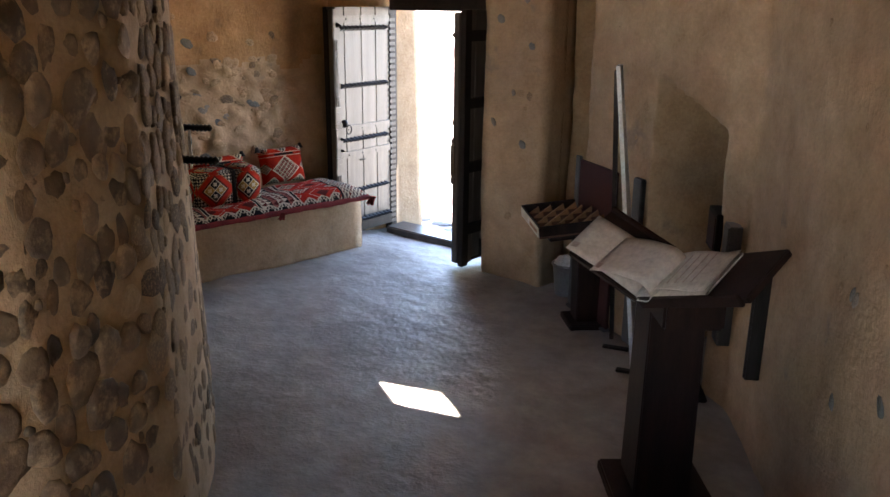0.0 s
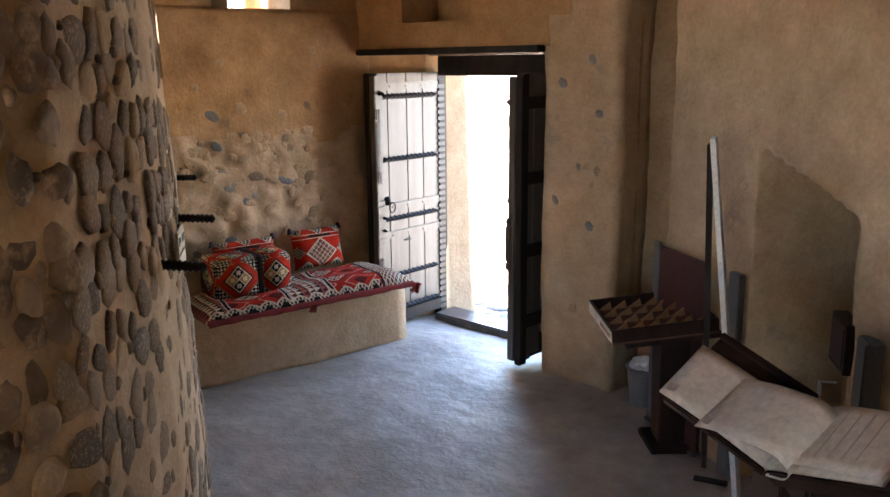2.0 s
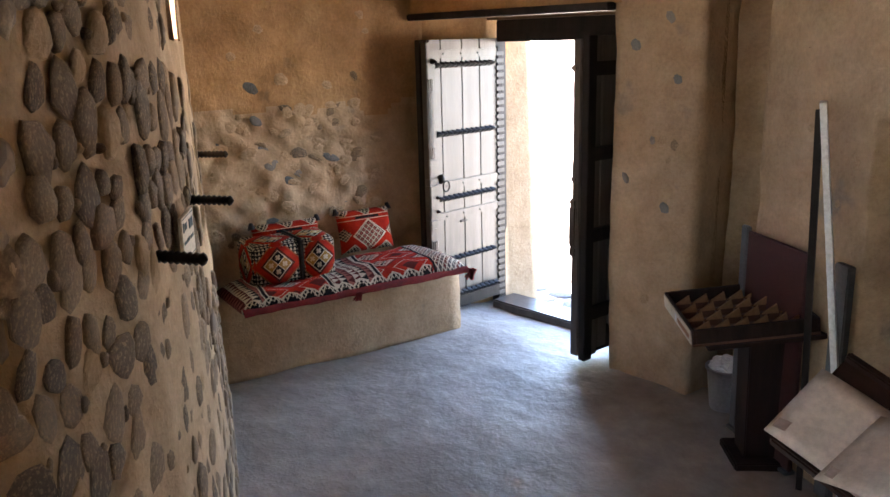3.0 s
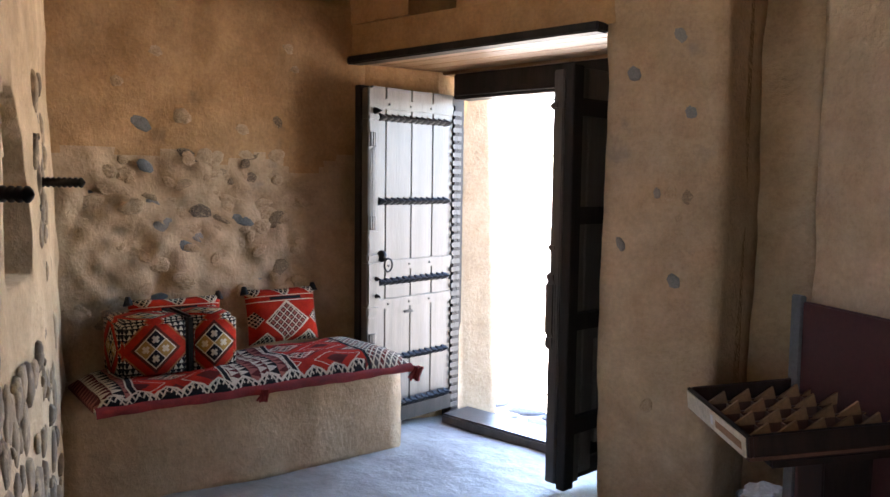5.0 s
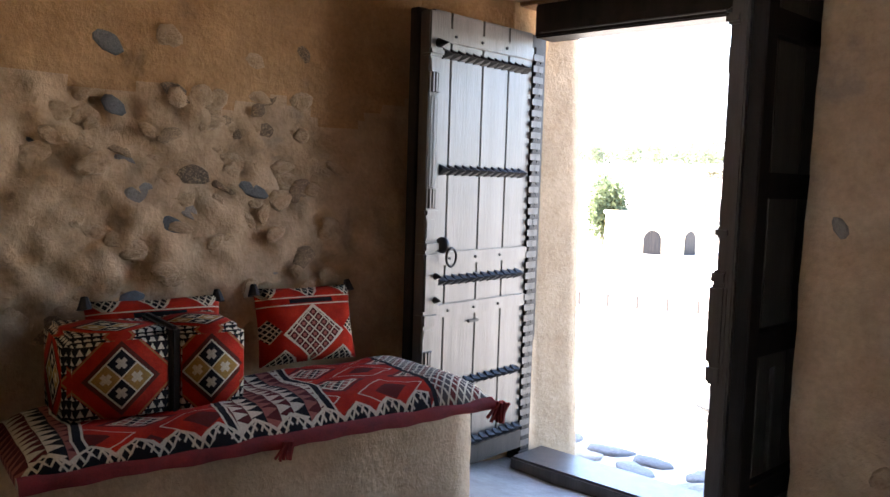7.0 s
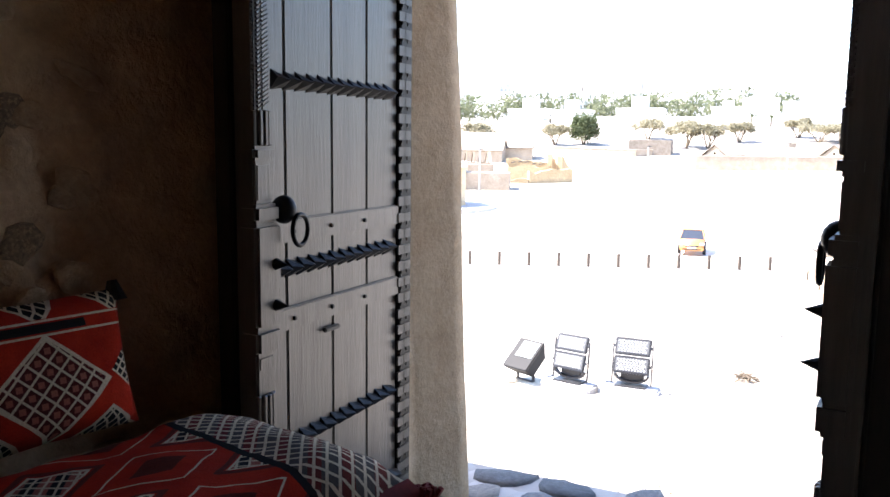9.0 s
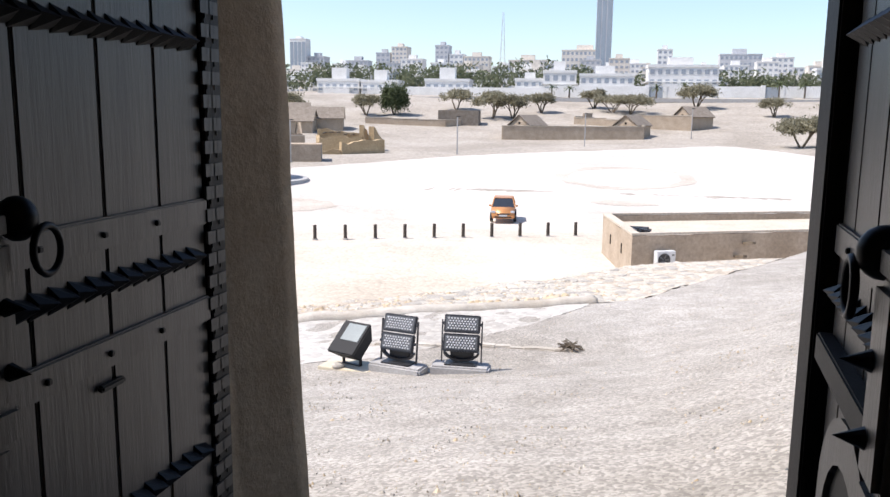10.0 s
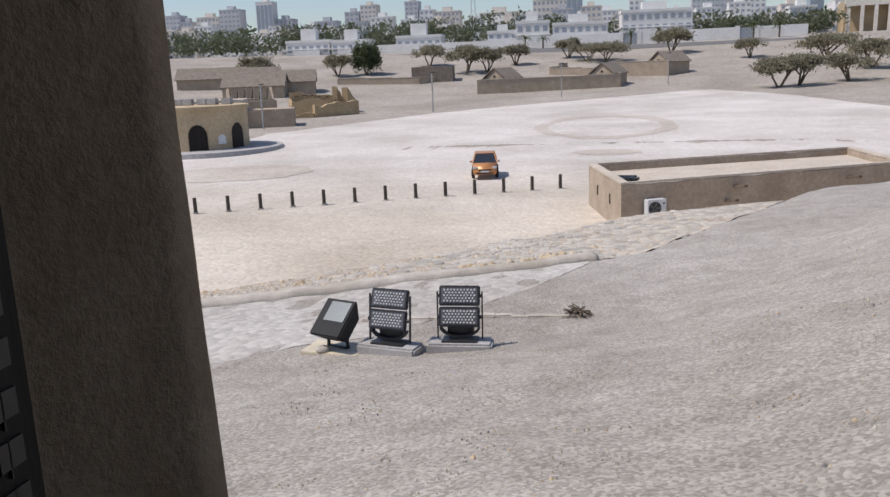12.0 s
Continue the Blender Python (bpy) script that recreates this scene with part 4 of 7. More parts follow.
def build_book():
    b = thing("open_book", 0, 0, 0, 0, "open visitors book with a curling page, on the lectern", "book")
    b.matrix_basis = CRADLE
    cl, sl, cr, sr = math.cos(WING_L), math.sin(WING_L), math.cos(WING_R), math.sin(WING_R)

    def lay(path, left):
        """Heights over a wing turned into the cradle's own frame."""
        return [(-d * cl - h * sl, d * sl + h * cl) if left else (d * cr - h * sr, d * sr + h * cr) for d, h in path]

    steps = [k / 12 for k in range(13)]
    sheet(lay([(0.40 * k, 0.006) for k in steps], False), -0.006, 0.245, 0.012, PAPER, b, "page_block", "thick block of pale pages")
    sheet(lay([(0.41 * k, 0.020 + 0.024 * math.sin(math.pi * min(1.0, k * 1.25)) + 0.012 * k ** 4) for k in steps], False), 0.0, 0.24, 0.003, PAPER, b)
    sheet(lay([(0.385 * k, 0.006 + 0.012 * math.sin(math.pi * k) - 0.012 * k ** 3) for k in steps], True)[::-1], 0.0, 0.23, 0.006, PAPER, b)
    curl = [(-0.20 + 0.25 * k / 10, 0.115 + 0.03 * k / 10 + 0.012 * math.sin(math.pi * k / 10)) for k in range(11)]
    curl += [(0.05 + 0.055 * math.sin(math.pi * k / 9), 0.087 + 0.058 * math.cos(math.pi * k / 9)) for k in range(1, 9)]
    curl += [(0.02, 0.022)]
    sheet(curl, -0.03, 0.20, 0.003, PAPER, b, "page", "loose page curling over", 0.02)
    for k in range(7):
        d0 = 0.05 + 0.045 * k
        (xa, za), = lay([(d0, 0.052)], False)
        part("writing", box(xa, xa + 0.003, 0.03, 0.21, za - 0.004, za - 0.002), INK, b)
    (xa, za), = lay([(0.35, 0.014)], True)
    part("stamp", box(xa - 0.015, xa + 0.02, 0.02, 0.05, za, za + 0.0015), INK, b)
    part("stamp", box(-0.18, -0.14, -0.015, 0.015, 0.127, 0.1285), INK, b)


build_book()


TRAYBROWN = mat_mottled("tray_brown", (0.075, 0.026, 0.012), (0.14, 0.052, 0.024), 4.0, 40.0, 0.6, 0.1, 0.002)


def build_tray_lectern():
    rz = -46.0
    l = thing("lectern", -2.27, 5.12, 0.0, rz, "dark stained wooden lectern carrying a compartment tray", "lectern", "lecterns")
    part("foot", box(-0.15, 0.15, -0.145, 0.145, -0.01, 0.035, 0.008), DARKWOOD, l)
    part("post", tapered(0, 0, 0.17, 0.20, 0.035, 0.74), DARKWOOD, l)
    slope = Matrix.Translation((-0.02, -0.11, 0.765)) @ Matrix.Rotation(radians(6), 4, "X")
    part("top", box(-0.27, 0.30, -0.25, 0.36, -0.03, -0.002, 0.005, slope), DARKWOOD, l)
    t = thing("compartment_tray", 0, 0, 0, 0, "open dark wooden tray with rows of tan toothed dividers", "tray")
    t.matrix_basis = pose(-2.27, 5.12, 0, 0, 0, rz) @ slope @ Matrix.Translation((-0.01, -0.02, 0))
    part("bottom", box(-0.31, 0.31, -0.30, 0.30, 0.0, 0.012), TRAYBROWN, t)
    for x0, x1, y0, y1 in ((-0.31, 0.31, -0.30, -0.285), (-0.31, 0.31, 0.285, 0.30), (0.295, 0.31, -0.285, 0.285), (-0.31, -0.295, -0.285, 0.285)):
        part("side", box(x0, x1, y0, y1, 0.012, 0.085, 0.003), DARKWOOD, t)
    for k in range(4):
        x = -0.19 + 0.135 * k
        part("divider", box(x - 0.004, x + 0.004, -0.285, 0.285, 0.012, 0.052), TRAYBROWN, t)
        for q in range(6):
            bm = bmesh.new()
            y0 = -0.275 + 0.0925 * q
            vs = [bm.verts.new((x + dx, y, z)) for dx in (-0.006, 0.006) for y, z in ((y0, 0.045), (y0 + 0.088, 0.045), (y0 + 0.080, 0.092))]
            for f in ((2, 1, 0), (3, 4, 5), (0, 1, 4, 3), (1, 2, 5, 4), (2, 0, 3, 5)):
                bm.faces.new([vs[e] for e in f])
            part("tooth", bm, TAN, t)
    for q in range(5):
        y = -0.19 + 0.0945 * q
        part("cross_divider", box(-0.295, 0.295, y - 0.003, y + 0.003, 0.012, 0.044), TRAYBROWN, t)
    fr = part("front_label", box(-0.295, 0.295, -0.307, -0.301, 0.008, 0.076, 0.001), CREAM, t, "faded cream printed strip")
    part("mark", box(-0.02, 0.0, -0.3095, -0.3075, 0.028, 0.062), WHITEPLASTIC, fr)
    part("mark", box(0.03, 0.27, -0.3095, -0.3075, 0.03, 0.055), TAN, fr)


build_tray_lectern()


def build_bin():
    b = thing("waste_bin", -2.68, 5.56, 0.0, 0, "grey plastic waste bin lined with a white bag", "bin")
    bm = bmesh.new()
    prof = [(0.085, 0.0), (0.09, 0.01), (0.115, 0.25), (0.125, 0.25), (0.126, 0.265), (0.11, 0.265), (0.085, 0.03)]
    rings = [[bm.verts.new((r * math.cos(2 * math.pi * j / 20), r * math.sin(2 * math.pi * j / 20), z)) for j in range(20)] for r, z in prof]
    for a, c in zip(rings, rings[1:]):
        for j in range(20):
            bm.faces.new((a[j], a[(j + 1) % 20], c[(j + 1) % 20], c[j]))
    bm.faces.new(rings[0][::-1])
    bm.faces.new(rings[-1])
    part("bucket", bm, GREYPLASTIC, b, smooth=True)
    bm = bmesh.new()
    bmesh.ops.create_icosphere(bm, subdivisions=3, radius=0.1)
    for v in bm.verts:
        v.co *= 1 + 0.35 * noise.noise(v.co * 22)
        v.co.z = v.co.z * 0.55 + 0.27
    part("liner", bm, WHITEPLASTIC, b, "crumpled white liner bag")


build_bin()


def build_leaning_things():
    u = Vector((-0.83, 0.52, 0)).normalized()
    rz = math.degrees(math.atan2(0.52, -0.83)) + 180
    m = thing("leaning_board", -2.28, 5.20, 0.60, rz, "maroon wooden board standing against the plastered wall", "board")
    m.matrix_basis = pose(-2.27, 5.19, 0.0, 0, 0, rz)
    part("panel", box(-0.24, 0.26, -0.012, 0.012, 0.02, 1.17, 0.004), REDBOARD, m)
    part("edge_strip", box(-0.31, -0.25, -0.012, 0.014, 0.02, 1.19, 0.004), GREYBOARD, m, "dark grey edge strip")
    part("foot", box(-0.31, 0.26, -0.03, 0.03, 0.0, 0.02, 0.004), GREYBOARD, m)
    g = thing("stone_slab", -1.85, 4.97, 0.0, rz, "narrow grey slab leaning against the wall corner", "slab")
    part("slab", box(-0.05, 0.05, -0.02, 0.02, 0.0, 1.17, 0.006), GREYBOARD, g)
    s = thing("display_board", -1.62, 4.55, 0.0, 0, "white folding display board seen edge on, on dark feet", "display board")
    s.matrix_basis = Matrix.Identity(4)
    bm = bmesh.new()
    a, b = Vector((-1.54, 4.40, 0.05)), Vector((-1.77, 4.37, 1.93))
    d = Vector((-0.36, 0.93, 0)).normalized() * 0.42
    w = Vector((0.93, 0.36, 0)).normalized() * 0.012
    vs = [bm.verts.new(p) for p in (a - w, a + w, a + d + w, a + d - w, b - w, b + w, b + d * 0.35 + w, b + d * 0.35 - w)]
    for f in ((3, 2, 1, 0), (4, 5, 6, 7), (0, 1, 5, 4), (1, 2, 6, 5), (2, 3, 7, 6), (3, 0, 4, 7)):
        bm.faces.new([vs[i] for i in f])
    part("panel", bm, WHITEPLASTIC, s)
    # Dark bar in place of the shadow line cast beside the board
    bm = bmesh.new()
    a2, b2 = Vector((-1.95, 4.93, 0.02)), Vector((-1.80, 4.42, 1.90))
    m2 = (b2 - a2).to_track_quat("Z", "Y").to_matrix().to_4x4()
    add_box(bm, -0.014, 0.014, -0.01, 0.01, 0, (b2 - a2).length, Matrix.Translation(a2) @ m2)
    part("rear_leg", bm, BLACKWOOD, s, "dark bar standing for a shadow line")
    for p in ((-1.86, 4.82), (-1.62, 4.54)):
        part("foot", box(-0.09, 0.09, -0.022, 0.022, 0.0, 0.02, 0.004, Matrix.Translation((p[0], p[1], 0)) @ Matrix.Rotation(0.3, 4, "Z")), BLACKWOOD, s)
    # frames and dark panels standing along the recessed wall
    rz2 = -59.0
    for x, y, z0, z1, w_, name, lab, mat in ((-1.19, 4.70, 0.88, 1.12, 0.24, "picture_frame", "dark framed picture hanging on the wall", BLACKWOOD), (-1.035, 4.507, 0.39, 1.10, 0.13, "slate_board", "tall dark slate panel fixed to the wall", GREYBOARD), (-0.68, 3.93, 0.48, 1.04, 0.03, "dark_bar", "thin dark bar fixed to the wall", BLACKWOOD)):
        t = thing(name, x, y, z0, rz2, lab, name.split("_")[-1])
        part("backing", box(-w_ / 2, w_ / 2, -0.06, 0.012, 0, z1 - z0, 0.004), mat, t)
        if name == "picture_frame":
            part("picture", box(-w_ / 2 + 0.025, w_ / 2 - 0.025, -0.065, -0.058, 0.025, z1 - z0 - 0.025, 0.001), REDBOARD, t)
        else:
            part("face", box(-w_ / 2 + 0.008, w_ / 2 - 0.008, -0.066, -0.058, 0.01, z1 - z0 - 0.01, 0.001), mat, t)
    st = thing("floor_stand", -1.19, 4.50, 0.0, rz2, "slim black floor stand with a flat base by the wall", "stand")
    part("base", box(-0.10, 0.10, -0.07, 0.07, 0.0, 0.025, 0.005), BLACKWOOD, st)
    part("pole", box(-0.02, 0.02, -0.015, 0.015, 0.025, 0.75, 0.004), GREYBOARD, st)
    hk = thing("hook_loop", -1.36, 4.98, 0.58, rz2, "small white loop hanging on the wall", "hook")
    bm = bmesh.new()
    for k in range(16):
        t0 = 2 * math.pi * k / 16
        add_box(bm, -0.006, 0.006, -0.004, 0.004, -0.006, 0.006, Matrix.Translation((0.02 * math.cos(t0), -0.03, 0.05 + 0.045 * math.sin(t0))))
    add_box(bm, -0.005, 0.005, -0.03, 0.05, 0.092, 0.1)
    part("loop", bm, WHITEPLASTIC, hk)


build_leaning_things()

# ---- outdoor materials ----
def mat_ground(name, dark, light, pebble, scale):
    """Dry stony soil: broad tint, pebbles and grit."""
    m, nt, b = nodes_of(name, 0.95)
    broad = noise_node(nt, 0.09, 5.0, 0.6)
    mid = noise_node(nt, 1.7, 6.0, 0.7)
    tc = nt.nodes.new("ShaderNodeTexCoord")
    vor = nt.nodes.new("ShaderNodeTexVoronoi")
    vor.inputs["Scale"].default_value = scale
    nt.links.new(tc.outputs["Object"], vor.inputs["Vector"])
    c = ramp(nt, mid.outputs[0], [(0.3, dark), (0.7, light)]).outputs[0]
    c = mix(nt, c, ramp(nt, broad.outputs[0], [(0.35, (0.82, 0.8, 0.77)), (0.65, (1.1, 1.1, 1.1))]).outputs[0], 1.0, "MULTIPLY")
    c = mix(nt, c, ramp(nt, vor.outputs["Color"], [(0.25, (0.55, 0.54, 0.52)), (0.8, (1.25, 1.24, 1.22))]).outputs[0], pebble, "MULTIPLY")
    nt.links.new(c, b.inputs["Base Color"])
    bump(nt, b, calc(nt, "SUBTRACT", 1.0, vor.outputs["Distance"]), 0.5, 0.3 / scale)
    return m


GRAVEL = mat_ground("hill_gravel", (0.29, 0.27, 0.24), (0.43, 0.405, 0.375), 0.72, 44.0)
def mat_sand():
    """Pale car park sand, tan where it meets the hill and whiter where cars have ground it."""
    m = mat_ground("pale_sand", (0.51, 0.475, 0.44), (0.60, 0.57, 0.535), 0.2, 5.0)
    nt = m.node_tree
    b = nt.nodes["Principled BSDF"]
    was = b.inputs["Base Color"].links[0].from_socket
    sep = nt.nodes.new("ShaderNodeSeparateXYZ")
    nt.links.new(nt.nodes.new("ShaderNodeTexCoord").outputs["Object"], sep.inputs[0])
    drift = noise_node(nt, 0.11, 4.0, 0.6, (0.5, 1.0, 1.0))
    way = calc(nt, "ADD", sep.outputs[1], calc(nt, "MULTIPLY", drift.outputs[0], 26.0))
    k = ramp(nt, calc(nt, "DIVIDE", calc(nt, "SUBTRACT", way, 56.0), 24.0), [(0.0, (1, 1, 1)), (1.0, (0, 0, 0))]).outputs[0]
    nt.links.new(mix(nt, was, mix(nt, was, (0.94, 0.89, 0.80), 1.0, "MULTIPLY"), k), b.inputs["Base Color"])
    return m


SAND = mat_sand()
SAND_TAN = mat_ground("driven_sand", (0.43, 0.385, 0.335), (0.53, 0.485, 0.43), 0.2, 5.0)
TRACK = mat_ground("pale_track", (0.43, 0.41, 0.38), (0.52, 0.50, 0.47), 0.35, 9.0)
DIRT = mat_ground("grey_dirt", (0.30, 0.27, 0.235), (0.38, 0.345, 0.30), 0.4, 3.0)
CONCRETE = mat_mottled("concrete", (0.34, 0.33, 0.32), (0.46, 0.45, 0.44), 2.0, 25.0, 0.9, 0.3, 0.006)
PALEROCK = mat_stone("paving_stone", (0.34, 0.33, 0.31), (0.46, 0.44, 0.40), (0.55, 0.52, 0.47))
MUDWALL = mat_mottled("mud_wall", (0.35, 0.275, 0.20), (0.47, 0.38, 0.29), 0.8, 7.0, 0.95, 0.4, 0.03)
MUDROOF = mat_mottled("mud_roof", (0.48, 0.41, 0.33), (0.60, 0.53, 0.44), 0.5, 7.0, 0.95, 0.3, 0.02)
RUINMUD = mat_mottled("ochre_mud", (0.38, 0.27, 0.15), (0.50, 0.38, 0.23), 0.6, 4.0, 0.95, 0.4, 0.04)
THATCH = mat_mottled("palm_thatch", (0.17, 0.14, 0.11), (0.27, 0.23, 0.19), 1.5, 9.0, 0.95, 0.5, 0.05)
OCHRE = mat_mottled("ochre_paint", (0.45, 0.335, 0.20), (0.56, 0.435, 0.28), 0.4, 5.0, 0.85, 0.1, 0.01)
BARK = mat_mottled("bark", (0.10, 0.075, 0.05), (0.19, 0.15, 0.11), 3.0, 20.0, 0.95, 0.5, 0.02)
def mat_leaf(name, dark, light):
    """Thin foliage that lets some light through."""
    m = mat_mottled(name, dark, light, 0.8, 6.0, 0.8, 0.0, 0.01)
    nt = m.node_tree
    b = nt.nodes["Principled BSDF"]
    t = nt.nodes.new("ShaderNodeBsdfTranslucent")
    nt.links.new(b.inputs["Base Color"].links[0].from_socket, t.inputs["Color"])
    a = nt.nodes.new("ShaderNodeMixShader")
    a.inputs[0].default_value = 0.4
    nt.links.new(b.outputs[0], a.inputs[1])
    nt.links.new(t.outputs[0], a.inputs[2])
    nt.links.new(a.outputs[0], nt.nodes["Material Output"].inputs[0])
    return m


LEAF_DRY = mat_leaf("acacia_leaf", (0.21, 0.195, 0.13), (0.33, 0.305, 0.21))
LEAF_GREEN = mat_leaf("green_leaf", (0.06, 0.08, 0.035), (0.13, 0.16, 0.075))
LEAF_FAR = mat_leaf("garden_green", (0.09, 0.11, 0.065), (0.17, 0.19, 0.11))
DARKMETAL = mat_plain("dark_metal", (0.035, 0.036, 0.04), 0.45, 0.3)
LENS = mat_plain("lamp_lens", (0.62, 0.63, 0.65), 0.3)
LAMPGLASS = mat_plain("lamp_glass", (0.10, 0.14, 0.155), 0.35)
GLASSY = mat_plain("tinted_glass", (0.03, 0.035, 0.045), 0.08)
SKYGLASS = mat_plain("pale_glass", (0.31, 0.36, 0.41), 0.3)
ORANGE = mat_plain("orange_paint", (0.60, 0.27, 0.10), 0.3, 0.2)
RUBBER = mat_plain("rubber", (0.015, 0.015, 0.016), 0.8)
CHROME = mat_plain("chrome", (0.6, 0.6, 0.62), 0.25, 0.9)
BROWNPOST = mat_plain("brown_post", (0.06, 0.045, 0.035), 0.7)
# Town walls and windows: distance haze is mixed into these paler colours
BEIGE_HAZED = mat_mottled("hazed_beige_render", (0.64, 0.585, 0.52), (0.75, 0.70, 0.63), 0.05, 1.0, 0.85, 0.05, 0.01)
GREYR_HAZED = mat_mottled("hazed_grey_render", (0.47, 0.475, 0.49), (0.60, 0.605, 0.62), 0.05, 1.0, 0.85, 0.05, 0.01)
WINDOW_HAZED = mat_plain("hazed_window", (0.33, 0.365, 0.41), 0.3)


# ---- ground ----
def terrain_height(x, y):
    if y < 6.65:
        return -0.47 if y > -10 else -0.9
    small = 0.05 * noise.noise(Vector((x * 0.7, y * 0.7, 0))) + 0.025 * noise.noise(Vector((x * 2.3, y * 2.3, 4)))
    return ground_z(x, y) + small * (1.0 if 7.4 < y < 40 else 0.3)


def build_ground():
    bm = bmesh.new()
    xs = [-1500, -700, -350, -200, -130, -90, -70, -55, -45, -38, -32] + [round(-27.2 + 0.6 * k, 2) for k in range(92)] + [32, 38, 45, 55, 70, 90, 130, 200, 350, 700, 1500]
    ys = [-1500, -300, -60, -20, -6, -3, 6.64] + [6.66 + 0.4 * k for k in range(62)] + [32 + 2 * k for k in range(20)] + [75 + 8 * k for k in range(30)] + [330, 420, 600, 900, 1500, 2500, 4000]

    vs = [[bm.verts.new((x, y, terrain_height(x, y))) for y in ys] for x in xs]
    for i in range(len(xs) - 1):
        for j in range(len(ys) - 1):
            f = bm.faces.new((vs[i][j], vs[i + 1][j], vs[i + 1][j + 1], vs[i][j + 1]))
            e = -0.5 * xs[i] + 0.866 * ys[j] - 0.9 * min(5.5, max(0.0, xs[i] + 4.0)) + 0.6 * noise.noise(Vector((xs[i] * 0.5, ys[j] * 0.5, 2)))
            f.material_index = 1 if ys[j] > 60 or ys[j] < 0 else (2 if e > 22.6 else 0)
    tagged(part("ground", bm, (GRAVEL, DIRT, SAND), smooth=True), "dry gravelly hillside running down to a dusty plain", "ground", kind="structure")


build_ground()


def draped(name, rows, lift, material, label, category, cols=40):
    """A thin sheet lying on the terrain between a left and a right edge, row by row."""
    bm = bmesh.new()
    vs = []
    for y, xl, xr in rows:
        line = []
        for k in range(cols + 1):
            x = xl + (xr - xl) * k / cols
            yy = y + 0.8 * noise.noise(Vector((x * 0.15, y * 0.15, 7)))
            line.append(bm.verts.new((x + 0.6 * noise.noise(Vector((y * 0.3, k, 1))), yy, ground_z(x, yy) + (lift if y > rows[0][0] else -0.15))))
        vs.append(line)
    for a, b in zip(vs, vs[1:]):
        for k in range(cols):
            bm.faces.new((a[k], a[k + 1], b[k + 1], b[k]))
    return tagged(part(name, bm, material, smooth=True), label, category, kind="structure")


_left = [(22, -60), (60, -48), (71, -42.5), (95, -43), (123, -29), (138, -12), (156, 11.5)]
_right = [(22, 60), (90, 45), (111, 29), (137, 22.6), (156, 12.6)]
draped("parking", [(y, lerp_table(_left, y), lerp_table(_right, y)) for y in [45 + 2.5 * k for k in range(45)]], 0.03, SAND, "wide pale sandy car park below the hill", "car park")


def worn_patch(name, cx, cy, rx, ry, inner, label, turn=0.0):
    """A worn patch or ring of driven sand with a ragged edge."""
    bm = bmesh.new()
    n, rings = 72, 3
    vs = []
    for k in range(n):
        t = 2 * math.pi * k / n
        line = []
        for r in range(rings + 1):
            g = inner + (1 - inner) * r / rings
            g *= 1 + (0.10 * noise.noise(Vector((cx + 2 * math.cos(t), 2 * math.sin(t), r))) + 0.08 * noise.noise(Vector((cx + 9 * math.cos(t), 9 * math.sin(t), r)))) * (1.0 if r in (0, rings) else 0.3)
            px, py = rx * g * math.cos(t), ry * g * math.sin(t)
            x, y = cx + px * math.cos(turn) - py * math.sin(turn), cy + px * math.sin(turn) + py * math.cos(turn)
            line.append(bm.verts.new((x, y, ground_z(x, y) + 0.05)))
        vs.append(line)
    for k in range(n):
        a, b = vs[k], vs[(k + 1) % n]
        for r in range(rings):
            bm.faces.new((a[r], a[r + 1], b[r + 1], b[r]))
    bmesh.ops.recalc_face_normals(bm, faces=bm.faces[:])
    tagged(part(name, bm, SAND_TAN, smooth=True), label, "tyre marks", kind="structure")


worn_patch("ring_track", -4.9, 97, 7.6, 13.5, 0.80, "faint ring of tyre tracks on the pale sand")
worn_patch("worn_sand", -31.5, 61.5, 5.5, 5.0, 0.05, "darker worn patch of sand", 0.3)
worn_patch("worn_sand_far", -4.6, 72, 2.8, 2.2, 0.05, "faint tan patch of sand")


def build_track():
    bm = bmesh.new()
    a, b = [], []
    for k in range(81):
        s = k / 80
        x = -13.5 + 8.6 * s
        for u, out in ((17.0 + 0.5 * s + 3.1 * max(0.0, (s - 0.6) / 0.4) ** 2 + 0.3 * noise.noise(Vector((x, 0, 0))), a), (20.75, b)):
            y = (u + 0.5 * x) / 0.866
            out.append((x, y))
    rows = 14
    vs = []
    for (x0, y0), (x1, y1) in zip(a, b):
        vs.append([bm.verts.new((x0 + (x1 - x0) * r / rows, y0 + (y1 - y0) * r / rows, terrain_height(x0 + (x1 - x0) * r / rows, y0 + (y1 - y0) * r / rows) + 0.008)) for r in range(rows + 1)])
    for p, q in zip(vs, vs[1:]):
        for r in range(rows):
            bm.faces.new((p[r], q[r], q[r + 1], p[r + 1]))
    tagged(part("path", bm, TRACK, smooth=True), "pale trodden track along the hillside", "path", kind="structure")


build_track()


